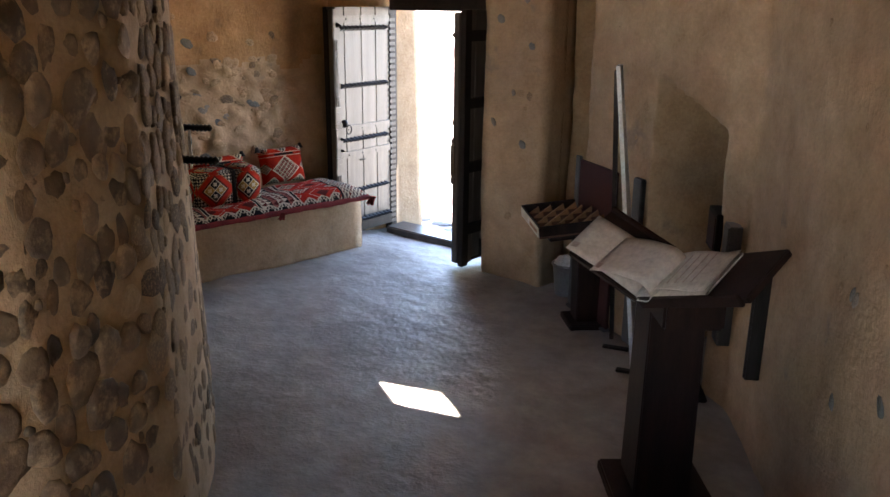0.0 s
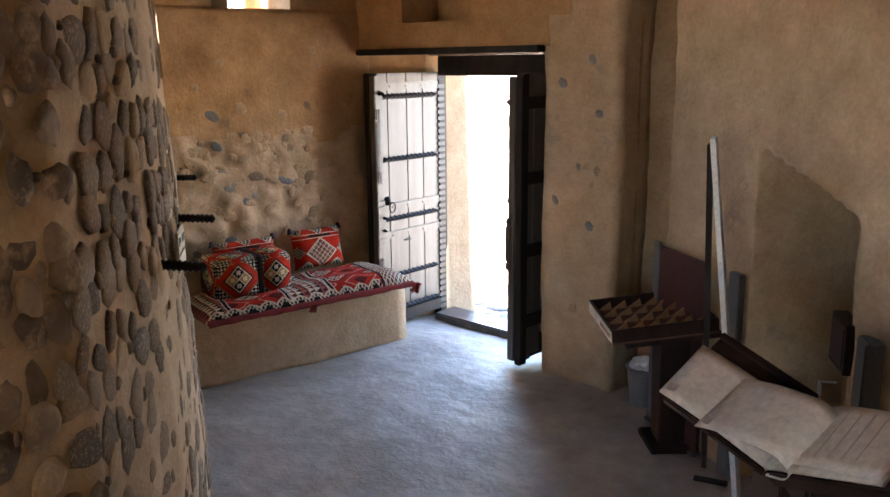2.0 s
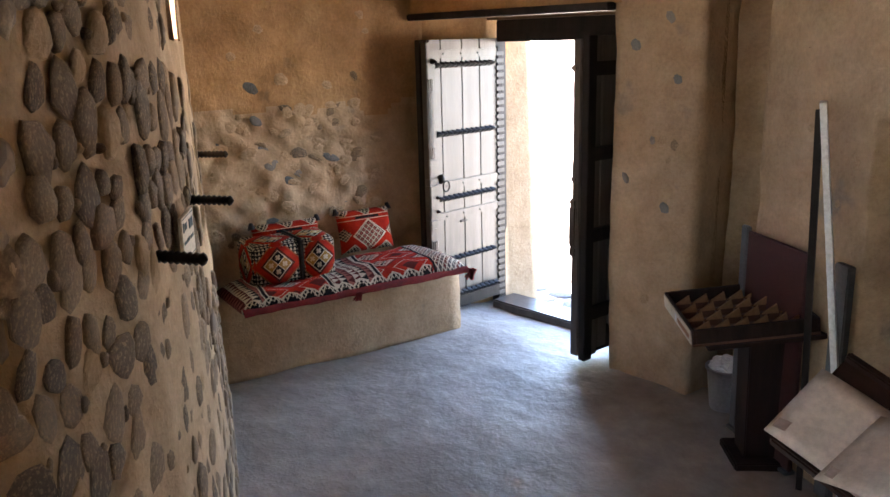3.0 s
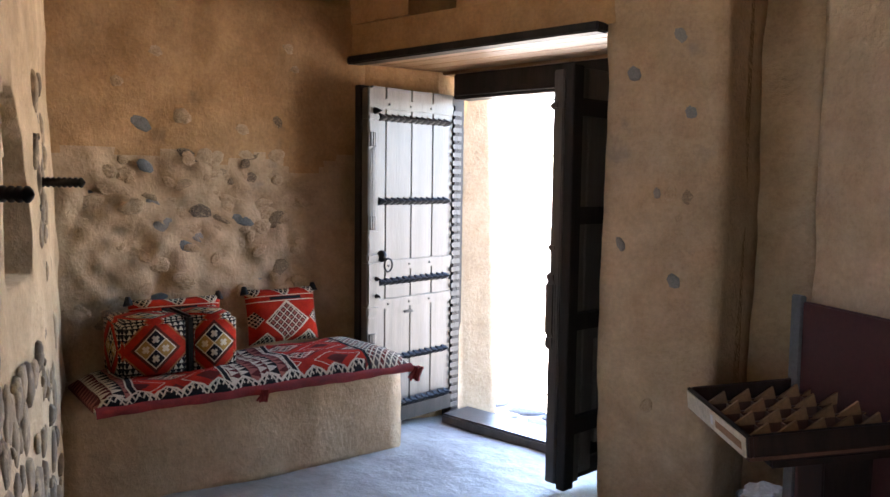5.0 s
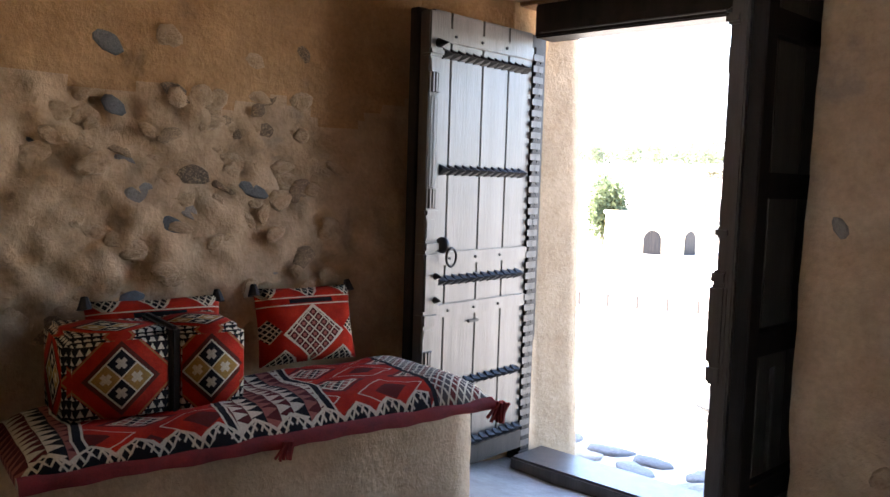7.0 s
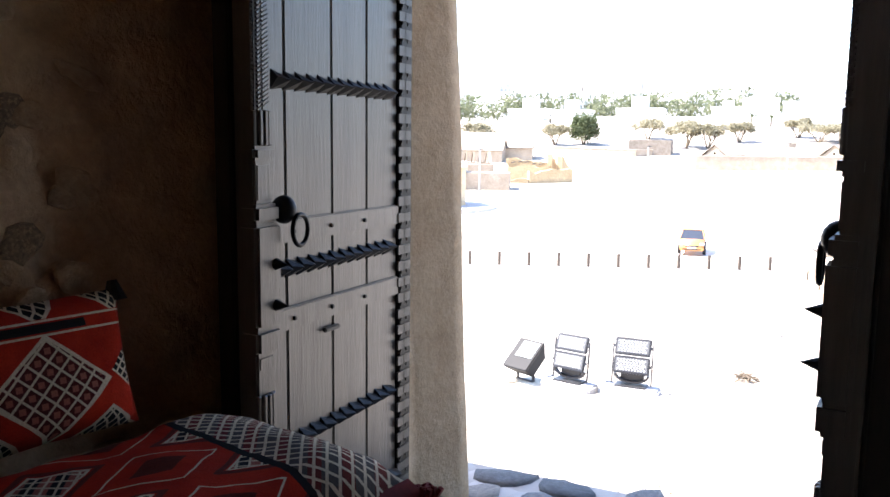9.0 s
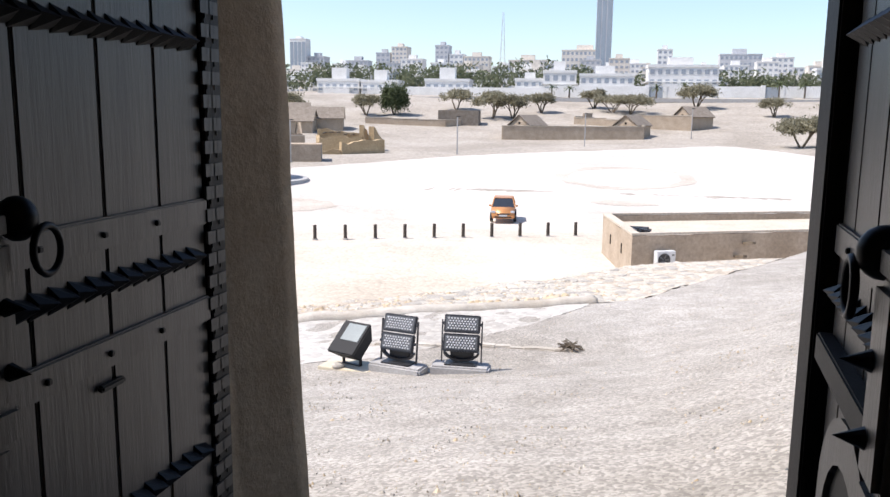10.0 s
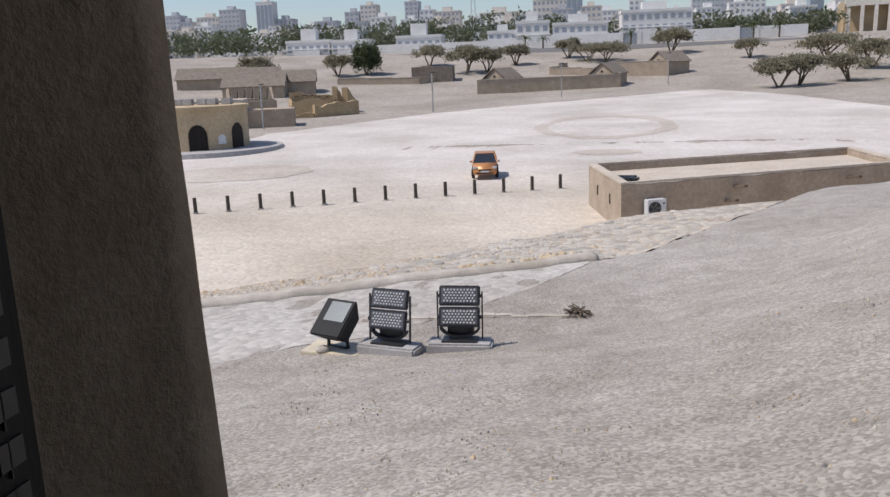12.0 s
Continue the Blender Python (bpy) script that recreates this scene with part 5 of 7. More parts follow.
def stone_mesh(seed, flat=0.5):
    """A rounded irregular stone, unit size in x and z, bulging along y."""
    rnd = random.Random(seed)
    rim = []
    n = 10
    turn, long_, corner = rnd.uniform(0, 6), rnd.uniform(0.05, 0.16), rnd.uniform(0.04, 0.13)
    for k in range(n):
        t = 2 * math.pi * (k + rnd.uniform(-0.25, 0.25)) / n
        r = 0.48 * (1 + long_ * math.cos(2 * (t - turn)) + corner * math.cos(3 * t + turn) + rnd.uniform(-0.07, 0.07))
        rim.append((r * math.cos(t), r * math.sin(t)))
    v = [(x, -0.12, z) for x, z in rim] + [(x * 0.93, flat * rnd.uniform(0.40, 0.75), z * 0.93) for x, z in rim] + [(x * 0.6, flat * rnd.uniform(0.75, 1.0), z * 0.6) for x, z in rim] + [(rnd.uniform(-0.08, 0.08), flat, rnd.uniform(-0.08, 0.08))]
    f = []
    for k in range(n):
        j = (k + 1) % n
        f += [(k, n + k, n + j, j), (n + k, 2 * n + k, 2 * n + j, n + j), (2 * n + k, 3 * n, 2 * n + j)]
    f = [q[::-1] for q in f]
    me = bpy.data.meshes.new("stone")
    me.from_pydata(v, [], [tuple(q[::-1]) for q in f])
    bmx = bmesh.new()
    bmx.from_mesh(me)
    bmesh.ops.recalc_face_normals(bmx, faces=bmx.faces[:])
    bmx.to_mesh(me)
    bmx.free()
    for p in me.polygons:
        p.use_smooth = True
    return me


# ---- gate step outside ----
def build_gate_step():
    st = thing("pavement", 0, 0, 0, 0, "stone paving before the gate, its blue-grey colour standing for shade", "pavement", kind="structure")
    part("bed", box(-5.9, -3.0, 6.44, 7.12, -0.35, -0.15, 0.02), TRACK, st)
    rnd = random.Random(5)
    kinds = []
    for k in range(4):
        me = stone_mesh(40 + k, 0.35)
        # Blue-grey here puts the bluish shade before the gate into the stone colour
        me.materials.append(STONE_BLUE)
        kinds.append(me)
    for i in range(9):
        for j in range(3):
            o = new("stone", rnd.choice(kinds))
            o.parent = st
            o.matrix_basis = Matrix.Translation((-5.75 + 0.32 * i + rnd.uniform(-0.05, 0.05), 6.58 + 0.21 * j + rnd.uniform(-0.03, 0.03), -0.155)) @ Euler((radians(90), 0, rnd.uniform(0, 6))).to_matrix().to_4x4() @ Matrix.Diagonal((rnd.uniform(0.24, 0.34), 0.09, rnd.uniform(0.18, 0.26), 1))


build_gate_step()


# ---- floodlights ----
def led_panel(parent, w, h, m):
    bm = box(-w / 2, w / 2, -0.03, 0.03, -h / 2, h / 2, 0.012)
    bmesh.ops.transform(bm, matrix=m, verts=bm.verts)
    p = part("lamp_head", bm, DARKMETAL, parent, "black lamp head with a grid of small lenses")
    bm = box(-w / 2 + 0.03, w / 2 - 0.03, -0.034, -0.0305, -h / 2 + 0.03, h / 2 - 0.03)
    bmesh.ops.transform(bm, matrix=m, verts=bm.verts)
    part("face", bm, GREYBOARD, p)
    bm = bmesh.new()
    for j in range(5):
        for i in range(10 - j % 2):
            x = (i - 4.5 + (0.5 if j % 2 else 0.0)) * (w - 0.09) / 10
            z = (j - 2) * (h - 0.075) / 5
            r = bmesh.ops.create_cone(bm, cap_ends=True, segments=6, radius1=0.0145, radius2=0.010, depth=0.012)
            bmesh.ops.transform(bm, matrix=m @ Matrix.Translation((x, -0.039, z)) @ Matrix.Rotation(radians(90), 4, "X"), verts=r["verts"])
    tagged(part("lens_grid", bm, LENS, p), "grid of small pale lenses", kind="stuff")
    for sx in (-1, 1):
        bm = box(sx * (w / 2 + 0.012) - 0.012, sx * (w / 2 + 0.012) + 0.012, -0.02, 0.02, -0.02, 0.02, 0.004)
        bmesh.ops.transform(bm, matrix=m, verts=bm.verts)
        part("pivot", bm, DARKMETAL, p)


def build_led_floodlight(x, y, rz):
    z = terrain_height(x, y)
    base = thing("concrete_base", x, y, z, rz, "grey concrete kerb block sunk in the gravel", "base", "lamp bases")
    part("block", box(-0.40, 0.40, -0.16, 0.16, -0.10, 0.13, 0.025), CONCRETE, base)
    f = thing("floodlight", x, y + 0.02, z + 0.13, rz, "black twin-panel floodlight on a concrete block", "floodlight", "floodlights")
    part("foot_plate", box(-0.22, 0.22, -0.12, 0.12, 0.0, 0.02, 0.006), DARKMETAL, f)
    bm = bmesh.new()
    n = 16
    hoop = []
    for k in range(n + 1):
        t0 = math.pi * k / n
        hoop.append([bm.verts.new(((0.25 - dr) * math.cos(t0), dy, 0.17 - (0.13 - dr) * math.sin(t0))) for dr, dy in ((0, -0.03), (0, 0.03), (0.03, 0.03), (0.03, -0.03))])
    for a, b in zip(hoop, hoop[1:]):
        for j in range(4):
            bm.faces.new((a[j], a[(j + 1) % 4], b[(j + 1) % 4], b[j]))
    bm.faces.new(hoop[0])
    bm.faces.new(hoop[-1][::-1])
    bmesh.ops.recalc_face_normals(bm, faces=bm.faces[:])
    part("bracket", bm, DARKMETAL, f)
    part("driver_box", box(-0.16, 0.16, 0.03, 0.15, 0.05, 0.22, 0.01), DARKMETAL, f)
    for sx in (-1, 1):
        bm = bmesh.new()
        add_box(bm, sx * 0.275 - 0.008, sx * 0.275 + 0.008, -0.015, 0.015, 0.02, 0.60, Matrix.Rotation(radians(-6), 4, "X"))
        part("arm", bm, DARKMETAL, f)
    led_panel(f, 0.50, 0.245, Matrix.Translation((0, -0.02, 0.30)) @ Matrix.Rotation(radians(-18), 4, "X"))
    led_panel(f, 0.50, 0.245, Matrix.Translation((0, 0.06, 0.545)) @ Matrix.Rotation(radians(-22), 4, "X"))


build_led_floodlight(-7.19, 14.86, -12)
build_led_floodlight(-6.32, 14.94, 2)


def build_old_floodlight():
    x, y = -7.95, 14.98
    z = terrain_height(x, y)
    b = thing("timber_base", x, y, z, -8, "pale flat slab lying on the gravel", "base")
    part("slab", box(-0.36, 0.42, -0.26, 0.22, -0.05, 0.045, 0.01), CREAM, b)
    f = thing("floodlight", x + 0.05, y, z + 0.045, -20, "older dark box floodlight tilted back on its stirrup", "floodlight", "floodlights")
    m = Matrix.Translation((0, 0, 0.33)) @ Matrix.Rotation(radians(-50), 4, "X") @ Matrix.Diagonal((1.2, 1.2, 1.2, 1))
    bm = bmesh.new()
    vs = [bm.verts.new(p) for p in ((-0.2, -0.09, -0.235), (0.2, -0.09, -0.235), (0.2, -0.09, 0.235), (-0.2, -0.09, 0.235), (-0.15, 0.14, -0.15), (0.15, 0.14, -0.15), (0.15, 0.14, 0.15), (-0.15, 0.14, 0.15))]
    for q in ((3, 2, 1, 0), (4, 5, 6, 7), (0, 1, 5, 4), (1, 2, 6, 5), (2, 3, 7, 6), (3, 0, 4, 7)):
        bm.faces.new([vs[i] for i in q])
    bmesh.ops.recalc_face_normals(bm, faces=bm.faces[:])
    bmesh.ops.bevel(bm, geom=bm.edges[:], offset=0.015, segments=2, affect="EDGES")
    bmesh.ops.transform(bm, matrix=m, verts=bm.verts)
    part("housing", bm, RUBBER, f)
    bm = box(-0.10, 0.16, -0.098, -0.088, -0.05, 0.19, 0.003)
    bmesh.ops.transform(bm, matrix=m, verts=bm.verts)
    part("glass", bm, LAMPGLASS, f, "pale glass front")
    for sx in (-1, 1):
        bm = box(sx * 0.15 - 0.015, sx * 0.15 + 0.015, -0.02, 0.02, 0.0, 0.32, 0.004)
        part("stirrup_arm", bm, DARKMETAL, f)
    part("stirrup_foot", box(-0.165, 0.165, -0.03, 0.03, 0.0, 0.018, 0.004), DARKMETAL, f)
    bm = bmesh.new()
    bmesh.ops.create_icosphere(bm, subdivisions=2, radius=0.09)
    for v in bm.verts:
        v.co = Vector((v.co.x * 1.1 - 0.1, v.co.y - 0.17, max(-0.02, v.co.z * 0.6) + 0.02)) * 1.0
    t = tagged(part("rock", bm, PALEROCK), "pale rock wedged on the lamp slab", "rock")
    t.matrix_basis = pose(x, y, z + 0.045)


build_old_floodlight()


BANKBED = mat_ground("bank_soil", (0.38, 0.33, 0.27), (0.52, 0.46, 0.39), 0.5, 14.0)
KERBMORTAR = mat_patchy_plaster("kerb_mortar", (0.42, 0.385, 0.34), (0.56, 0.52, 0.46), (0.28, 0.25, 0.21))
TANROCK = mat_stone("tan_stone", (0.36, 0.29, 0.20), (0.50, 0.41, 0.29), (0.56, 0.49, 0.39))


# ---- kerb, bank paving and loose stones ----
def build_kerb():
    k_ = thing("kerb", 0, 0, 0, 0, "low rounded pale mortar kerb along the slope", "kerb", kind="structure")
    rnd = random.Random(9)
    bm = bmesh.new()
    n = 130
    prev = None
    across = Vector((-0.5, 0.866))
    for k in range(n + 1):
        x = -14.6 + 9.8 * k / n
        y = (20.95 + 0.5 * x) / 0.866
        c = Vector((x, y))
        w = noise.noise(Vector((x * 3, 0, 5)))
        ring = []
        for off, up in ((-0.20, -0.35), (-0.19 + 0.03 * w, 0.02), (-0.14 + 0.02 * w, 0.115 + 0.015 * w), (0.0, 0.135 + 0.012 * w), (0.14, 0.12), (0.2, 0.03), (0.22, -0.35)):
            p = c + across * (off + 0.015 * noise.noise(Vector((x * 7, off * 9, 2))))
            ring.append(bm.verts.new((p.x, p.y, terrain_height(c.x, c.y) + up + 0.014 * noise.noise(Vector((x * 6, off * 8, 9))))))
        if prev:
            for a in range(6):
                bm.faces.new((prev[a], ring[a], ring[a + 1], prev[a + 1]))
        else:
            bm.faces.new(ring)
        prev = ring
    bm.faces.new(prev[::-1])
    bmesh.ops.recalc_face_normals(bm, faces=bm.faces[:])
    part("coping", bm, KERBMORTAR, k_, smooth=True)
    t = thing("mortar_ridge", 0, 0, 0, 0, "thin broken mortar ridge in the gravel", "kerb", kind="structure")
    for k in range(16):
        x = -8.6 + 0.235 * k
        y = 16.30 + 0.40 * math.sin(0.14 * k) + 0.03 * rnd.uniform(-1, 1)
        part("ridge_piece", box(-0.14, 0.14, -0.07 - 0.02 * rnd.random(), 0.07, -0.06, 0.02 + 0.03 * rnd.random(), 0.018, Matrix.Translation((x, y, terrain_height(x, y))) @ Matrix.Rotation(0.08 + 0.15 * rnd.uniform(-1, 1), 4, "Z")), KERBMORTAR, t)


build_kerb()


def build_bank():
    bank = thing("stone_bank", 0, 0, 0, 0, "bank paved with pale flat stones below the gravel slope", "paving", kind="structure")
    rnd = random.Random(21)
    kinds = []
    for k in range(5):
        me = stone_mesh(70 + k, 0.4)
        me.materials.append(PALEROCK)
        kinds.append(me)
    across = Vector((-0.5, 0.866))
    widths = [(-14.5, 1.2), (-12, 1.8), (-8, 3.0), (-5, 4.6), (-4, 4.8), (-2, 4.0), (-1, 2.8), (0.3, 0.2)]

    def bank_point(x, d):
        """Place on the bank at the foot of the kerb line at x, d metres out."""
        y = (21.15 + 0.5 * x + 0.9 * min(5.5, max(0.0, x + 4.0))) / 0.866
        p = Vector((x, y)) + across * d
        return Vector((p.x, p.y, max(terrain_height(x, y) - 0.03 - 0.098 * d, terrain_height(p.x, p.y) + 0.01) + 0.03 * noise.noise(Vector((p.x * 1.5, p.y * 1.5, 6)))))

    bm = bmesh.new()
    prev = None
    for k in range(121):
        x = -14.5 + 14.8 * k / 120
        w = lerp_table(widths, x) * (1 + 0.12 * noise.noise(Vector((x * 1.3, 0, 8))))
        col = [bm.verts.new(bank_point(x, w * r / 14)) for r in range(15)]
        q = bank_point(x, w + 0.6)
        col.append(bm.verts.new((q.x, q.y, q.z - 3.2)))
        if prev:
            for r in range(15):
                bm.faces.new((prev[r], col[r], col[r + 1], prev[r + 1]))
        prev = col
    bmesh.ops.recalc_face_normals(bm, faces=bm.faces[:])
    part("bed", bm, BANKBED, bank, smooth=True)
    done = 0
    loose_v, loose_f = [], []
    d_row = 0.1
    while d_row < 6.0:
        x = -9.5 + rnd.uniform(0, 0.2)
        while x < 0.25:
            d = d_row + rnd.uniform(-0.06, 0.06)
            sx = rnd.uniform(0.24, 0.46)
            if d < lerp_table(widths, x) - 0.1 and rnd.random() < min(0.95, 0.35 + 0.13 * (x + 9.5)):
                m = Matrix.Translation(bank_point(x, d)) @ Euler((radians(90), 0, 0.52 + rnd.uniform(-0.3, 0.3))).to_matrix().to_4x4() @ Matrix.Diagonal((sx, rnd.uniform(0.04, 0.08), rnd.uniform(0.22, 0.3), 1))
                me = rnd.choice(kinds)
                if done < 295:
                    o = new("stone", me)
                    o.parent = bank
                    o.matrix_basis = m
                else:
                    b = len(loose_v)
                    loose_v += [tuple(m @ v_.co) for v_ in me.vertices]
                    loose_f += [tuple(b + q for q in p.vertices) for p in me.polygons]
                done += 1
            x += sx * 0.8
        d_row += 0.25
    me = bpy.data.meshes.new("far_paving")
    me.from_pydata(loose_v, [], loose_f)
    me.materials.append(PALEROCK)
    o = new("far_paving", me)
    o.parent = bank
    tagged(o, kind="stuff")
    v, f = [], []
    for k in range(1500):
        x = rnd.uniform(-14.5, -3.8)
        x, y, z = bank_point(x, 0.1 + (0.95 * lerp_table(widths, x)) * rnd.random() ** 1.3)
        r = rnd.uniform(0.02, 0.07) * (1.6 if rnd.random() < 0.08 else 1.0)
        b = len(v)
        v += [(x - r, y, z), (x, y - r * 0.8, z), (x + r, y, z), (x, y + r * 0.8, z), (x + rnd.uniform(-0.03, 0.03), y, z + r * 0.55)]
        f += [(b, b + 1, b + 4), (b + 1, b + 2, b + 4), (b + 2, b + 3, b + 4), (b + 3, b, b + 4)]
    me = bpy.data.meshes.new("rubble")
    me.from_pydata(v, [], f)
    me.materials.append(PALEROCK)
    me.materials.append(TANROCK)
    for p in me.polygons:
        p.material_index = (p.index // 4) % 2
    tagged(new("rubble", me), "loose pale rubble along the bank", "rubble", kind="stuff")
    v, f = [], []
    for k in range(15000):
        y = 7.3 + 15 * rnd.random()
        x = rnd.uniform(-5.5 - 0.62 * (y - 6.5), -3.0 + 0.45 * (y - 6.5))
        if -0.5 * x + 0.866 * y > 20.5 or (-8.4 < x < -5.85 and 14.5 < y < 15.3):
            continue
        z = terrain_height(x, y)
        r = rnd.uniform(0.004, 0.011) * (2.6 if rnd.random() < 0.03 else 1.0)
        b = len(v)
        a = rnd.uniform(0, 6)
        ca, sa = math.cos(a) * r, math.sin(a) * r
        v += [(x + ca, y + sa, z - 0.01), (x - sa, y + ca, z - 0.01), (x - ca, y - sa, z - 0.01), (x + sa, y - ca, z - 0.01), (x + ca * 0.3, y + sa * 0.3, z + r * 0.6)]
        f += [(b, b + 1, b + 4), (b + 1, b + 2, b + 4), (b + 2, b + 3, b + 4), (b + 3, b, b + 4)]
    me = bpy.data.meshes.new("pebbles")
    me.from_pydata(v, [], f)
    me.materials.append(PALEROCK)
    me.materials.append(TANROCK)
    me.materials.append(STONE_BLUE)
    for p in me.polygons:
        p.material_index = (0, 1, 0, 2, 1)[(p.index // 4) % 5]
    tagged(new("pebbles", me), "scattered grey and tan pebbles on the slope", "pebbles", kind="stuff")
    heap_kinds = []
    for k in range(3):
        me = stone_mesh(90 + k, 0.8)
        me.materials.append(TANROCK)
        heap_kinds.append(me)
    heap = thing("stone_heap", 0, 0, 0, 0, "low heap of tan stones at the end of the kerb", "stones", kind="structure")
    for k in range(26):
        x = rnd.uniform(-7.0, -4.8)
        hp = bank_point(x, 0.3 + 0.45 * rnd.random())
        o = new("stone", rnd.choice(heap_kinds))
        o.parent = heap
        o.matrix_basis = Matrix.Translation(hp) @ Euler((radians(90), 0, rnd.uniform(0, 6))).to_matrix().to_4x4() @ Matrix.Diagonal((rnd.uniform(0.16, 0.28), rnd.uniform(0.14, 0.24), rnd.uniform(0.15, 0.24), 1))
    d = thing("brush_heap", -4.95, 16.68, ground_z(-4.95, 16.68), 0, "small heap of dry twigs on the gravel", "twigs")
    bm = bmesh.new()
    for k in range(26):
        add_box(bm, -0.16, 0.16, -0.006, 0.006, -0.006, 0.006, Matrix.Translation((rnd.uniform(-0.08, 0.08), rnd.uniform(-0.06, 0.06), rnd.uniform(0.02, 0.09))) @ Euler((0, rnd.uniform(-0.5, 0.5), rnd.uniform(0, 3))).to_matrix().to_4x4())
    part("twigs", bm, BARK, d)


build_bank()


# ---- low flat building with its outdoor unit ----
def build_store():
    A, B, C, D = (Vector(p) for p in ((-4.0, 39.7), (9.0, 46.1), (8.3, 52.8), (-5.47, 46.7)))
    z0, z1 = -5.9, -3.73
    h = thing("store_building", 0, 0, 0, 0, "low flat-roofed mud plastered building with a parapet", "building")
    mid = (A + B + C + D) / 4
    names = []
    for a, b in ((A, B), (B, C), (C, D), (D, A)):
        ia, ib = a + (mid - a).normalized() * 0.45, b + (mid - b).normalized() * 0.45
        bm = prism([(a.x, a.y), (b.x, b.y), (ib.x, ib.y), (ia.x, ia.y)], z0, z1)
        bmesh.ops.subdivide_edges(bm, edges=[e for e in bm.edges if e.calc_length() > 3], cuts=24)
        for v in bm.verts:
            if v.co.z > z1 - 0.1:
                v.co.z += 0.05 * noise.noise(Vector((v.co.x * 0.9, v.co.y * 0.9, 0)))
        part("wall", bm, MUDWALL, h)
    q = [p + (mid - p).normalized() * 0.43 for p in (A, B, C, D)]
    part("roof", prism([(p.x, p.y) for p in q], z1 - 0.45, z1 - 0.30), MUDROOF, h, "pale flat mud roof")
    for i, (a, b) in enumerate(((A, B), (B, C), (C, D), (D, A))):
        ia, ib = a + (mid - a).normalized() * 0.40, b + (mid - b).normalized() * 0.40
        oa, ob_ = a - (mid - a).normalized() * 0.03, b - (mid - b).normalized() * 0.03
        bm = prism([(oa.x, oa.y), (ob_.x, ob_.y), (ib.x, ib.y), (ia.x, ia.y)], z1 + 0.02, z1 + 0.12)
        part("parapet_cap", bm, MUDROOF, h)
    d = (B - A).normalized()
    n = Vector((d.y, -d.x))
    ang = math.degrees(math.atan2(d.y, d.x))
    for s, dz in ((0.372, -0.42), (0.768, -0.42), (0.345, -1.0)):
        p = A + (B - A) * s
        m = pose(p.x, p.y, z1 + dz, 0, 0, ang)
        bm = box(-0.09, 0.09, -0.75, 0.1, -0.06, 0.05, 0.01, m @ Matrix.Rotation(radians(-8), 4, "X"))
        part("rain_spout", bm, BARK, h, "wooden rain spout")
    for k in range(2):
        p = A + (D - A) * (0.3 + 0.38 * k)
        part("slot", box(-0.06, 0.06, -0.04, 0.04, -1.1, -0.65, 0.005, pose(p.x, p.y, z1, 0, 0, math.degrees(math.atan2((D - A).y, (D - A).x)))), BLACKWOOD, h, "narrow dark wall slot")
    p = A + (B - A) * 0.096 + n * 0.32
    ac = thing("outdoor_unit", p.x, p.y, z1 - 1.42, ang, "white outdoor air conditioning unit by the building wall", "air conditioner")
    ac.matrix_basis = pose(p.x, p.y, z1 - 1.36, 0, 0, ang) @ Matrix.Diagonal((0.86, 0.86, 0.86, 1))
    part("casing", box(-0.5, 0.5, -0.19, 0.19, 0.0, 0.86, 0.02), WHITEPLASTIC, ac)
    bm = bmesh.new()
    bmesh.ops.create_cone(bm, cap_ends=True, segments=24, radius1=0.33, radius2=0.33, depth=0.03)
    bmesh.ops.transform(bm, matrix=Matrix.Translation((-0.12, -0.195, 0.43)) @ Matrix.Rotation(radians(90), 4, "X"), verts=bm.verts)
    g = part("fan_grille", bm, DARKMETAL, ac, "round dark fan opening")
    bm = bmesh.new()
    for k in range(5):
        t0 = 2 * math.pi * k / 5
        add_box(bm, 0.05, 0.29, -0.006, 0.006, -0.06, 0.06, Matrix.Translation((-0.12, -0.216, 0.43)) @ Matrix.Rotation(t0, 4, "Y") @ Matrix.Rotation(0.4, 4, "X"))
    part("fan_blades", bm, GREYBOARD, g)
    part("leg", box(-0.4, -0.34, -0.2, 0.2, -0.85, 0.0), WHITEPLASTIC, ac)
    part("leg", box(0.34, 0.4, -0.2, 0.2, -0.85, 0.0), WHITEPLASTIC, ac)
    part("side_badge", box(0.3, 0.42, -0.198, -0.191, 0.62, 0.7), GREYBOARD, ac)
    rnd = random.Random(3)
    c = thing("roof_clutter", -3.9, 43.6, z1 - 0.30, 20, "heap of pipes and fittings on the flat roof", "clutter")
    bm = bmesh.new()
    for k in range(12):
        add_box(bm, -0.45, 0.45, -0.05, 0.05, 0, 0.10, Matrix.Translation((rnd.uniform(-0.5, 0.5), rnd.uniform(-0.5, 0.5), 0.08 * rnd.random())) @ Matrix.Rotation(rnd.uniform(0, 3), 4, "Z"))
    part("pipes", bm, DARKMETAL, c)


build_store()


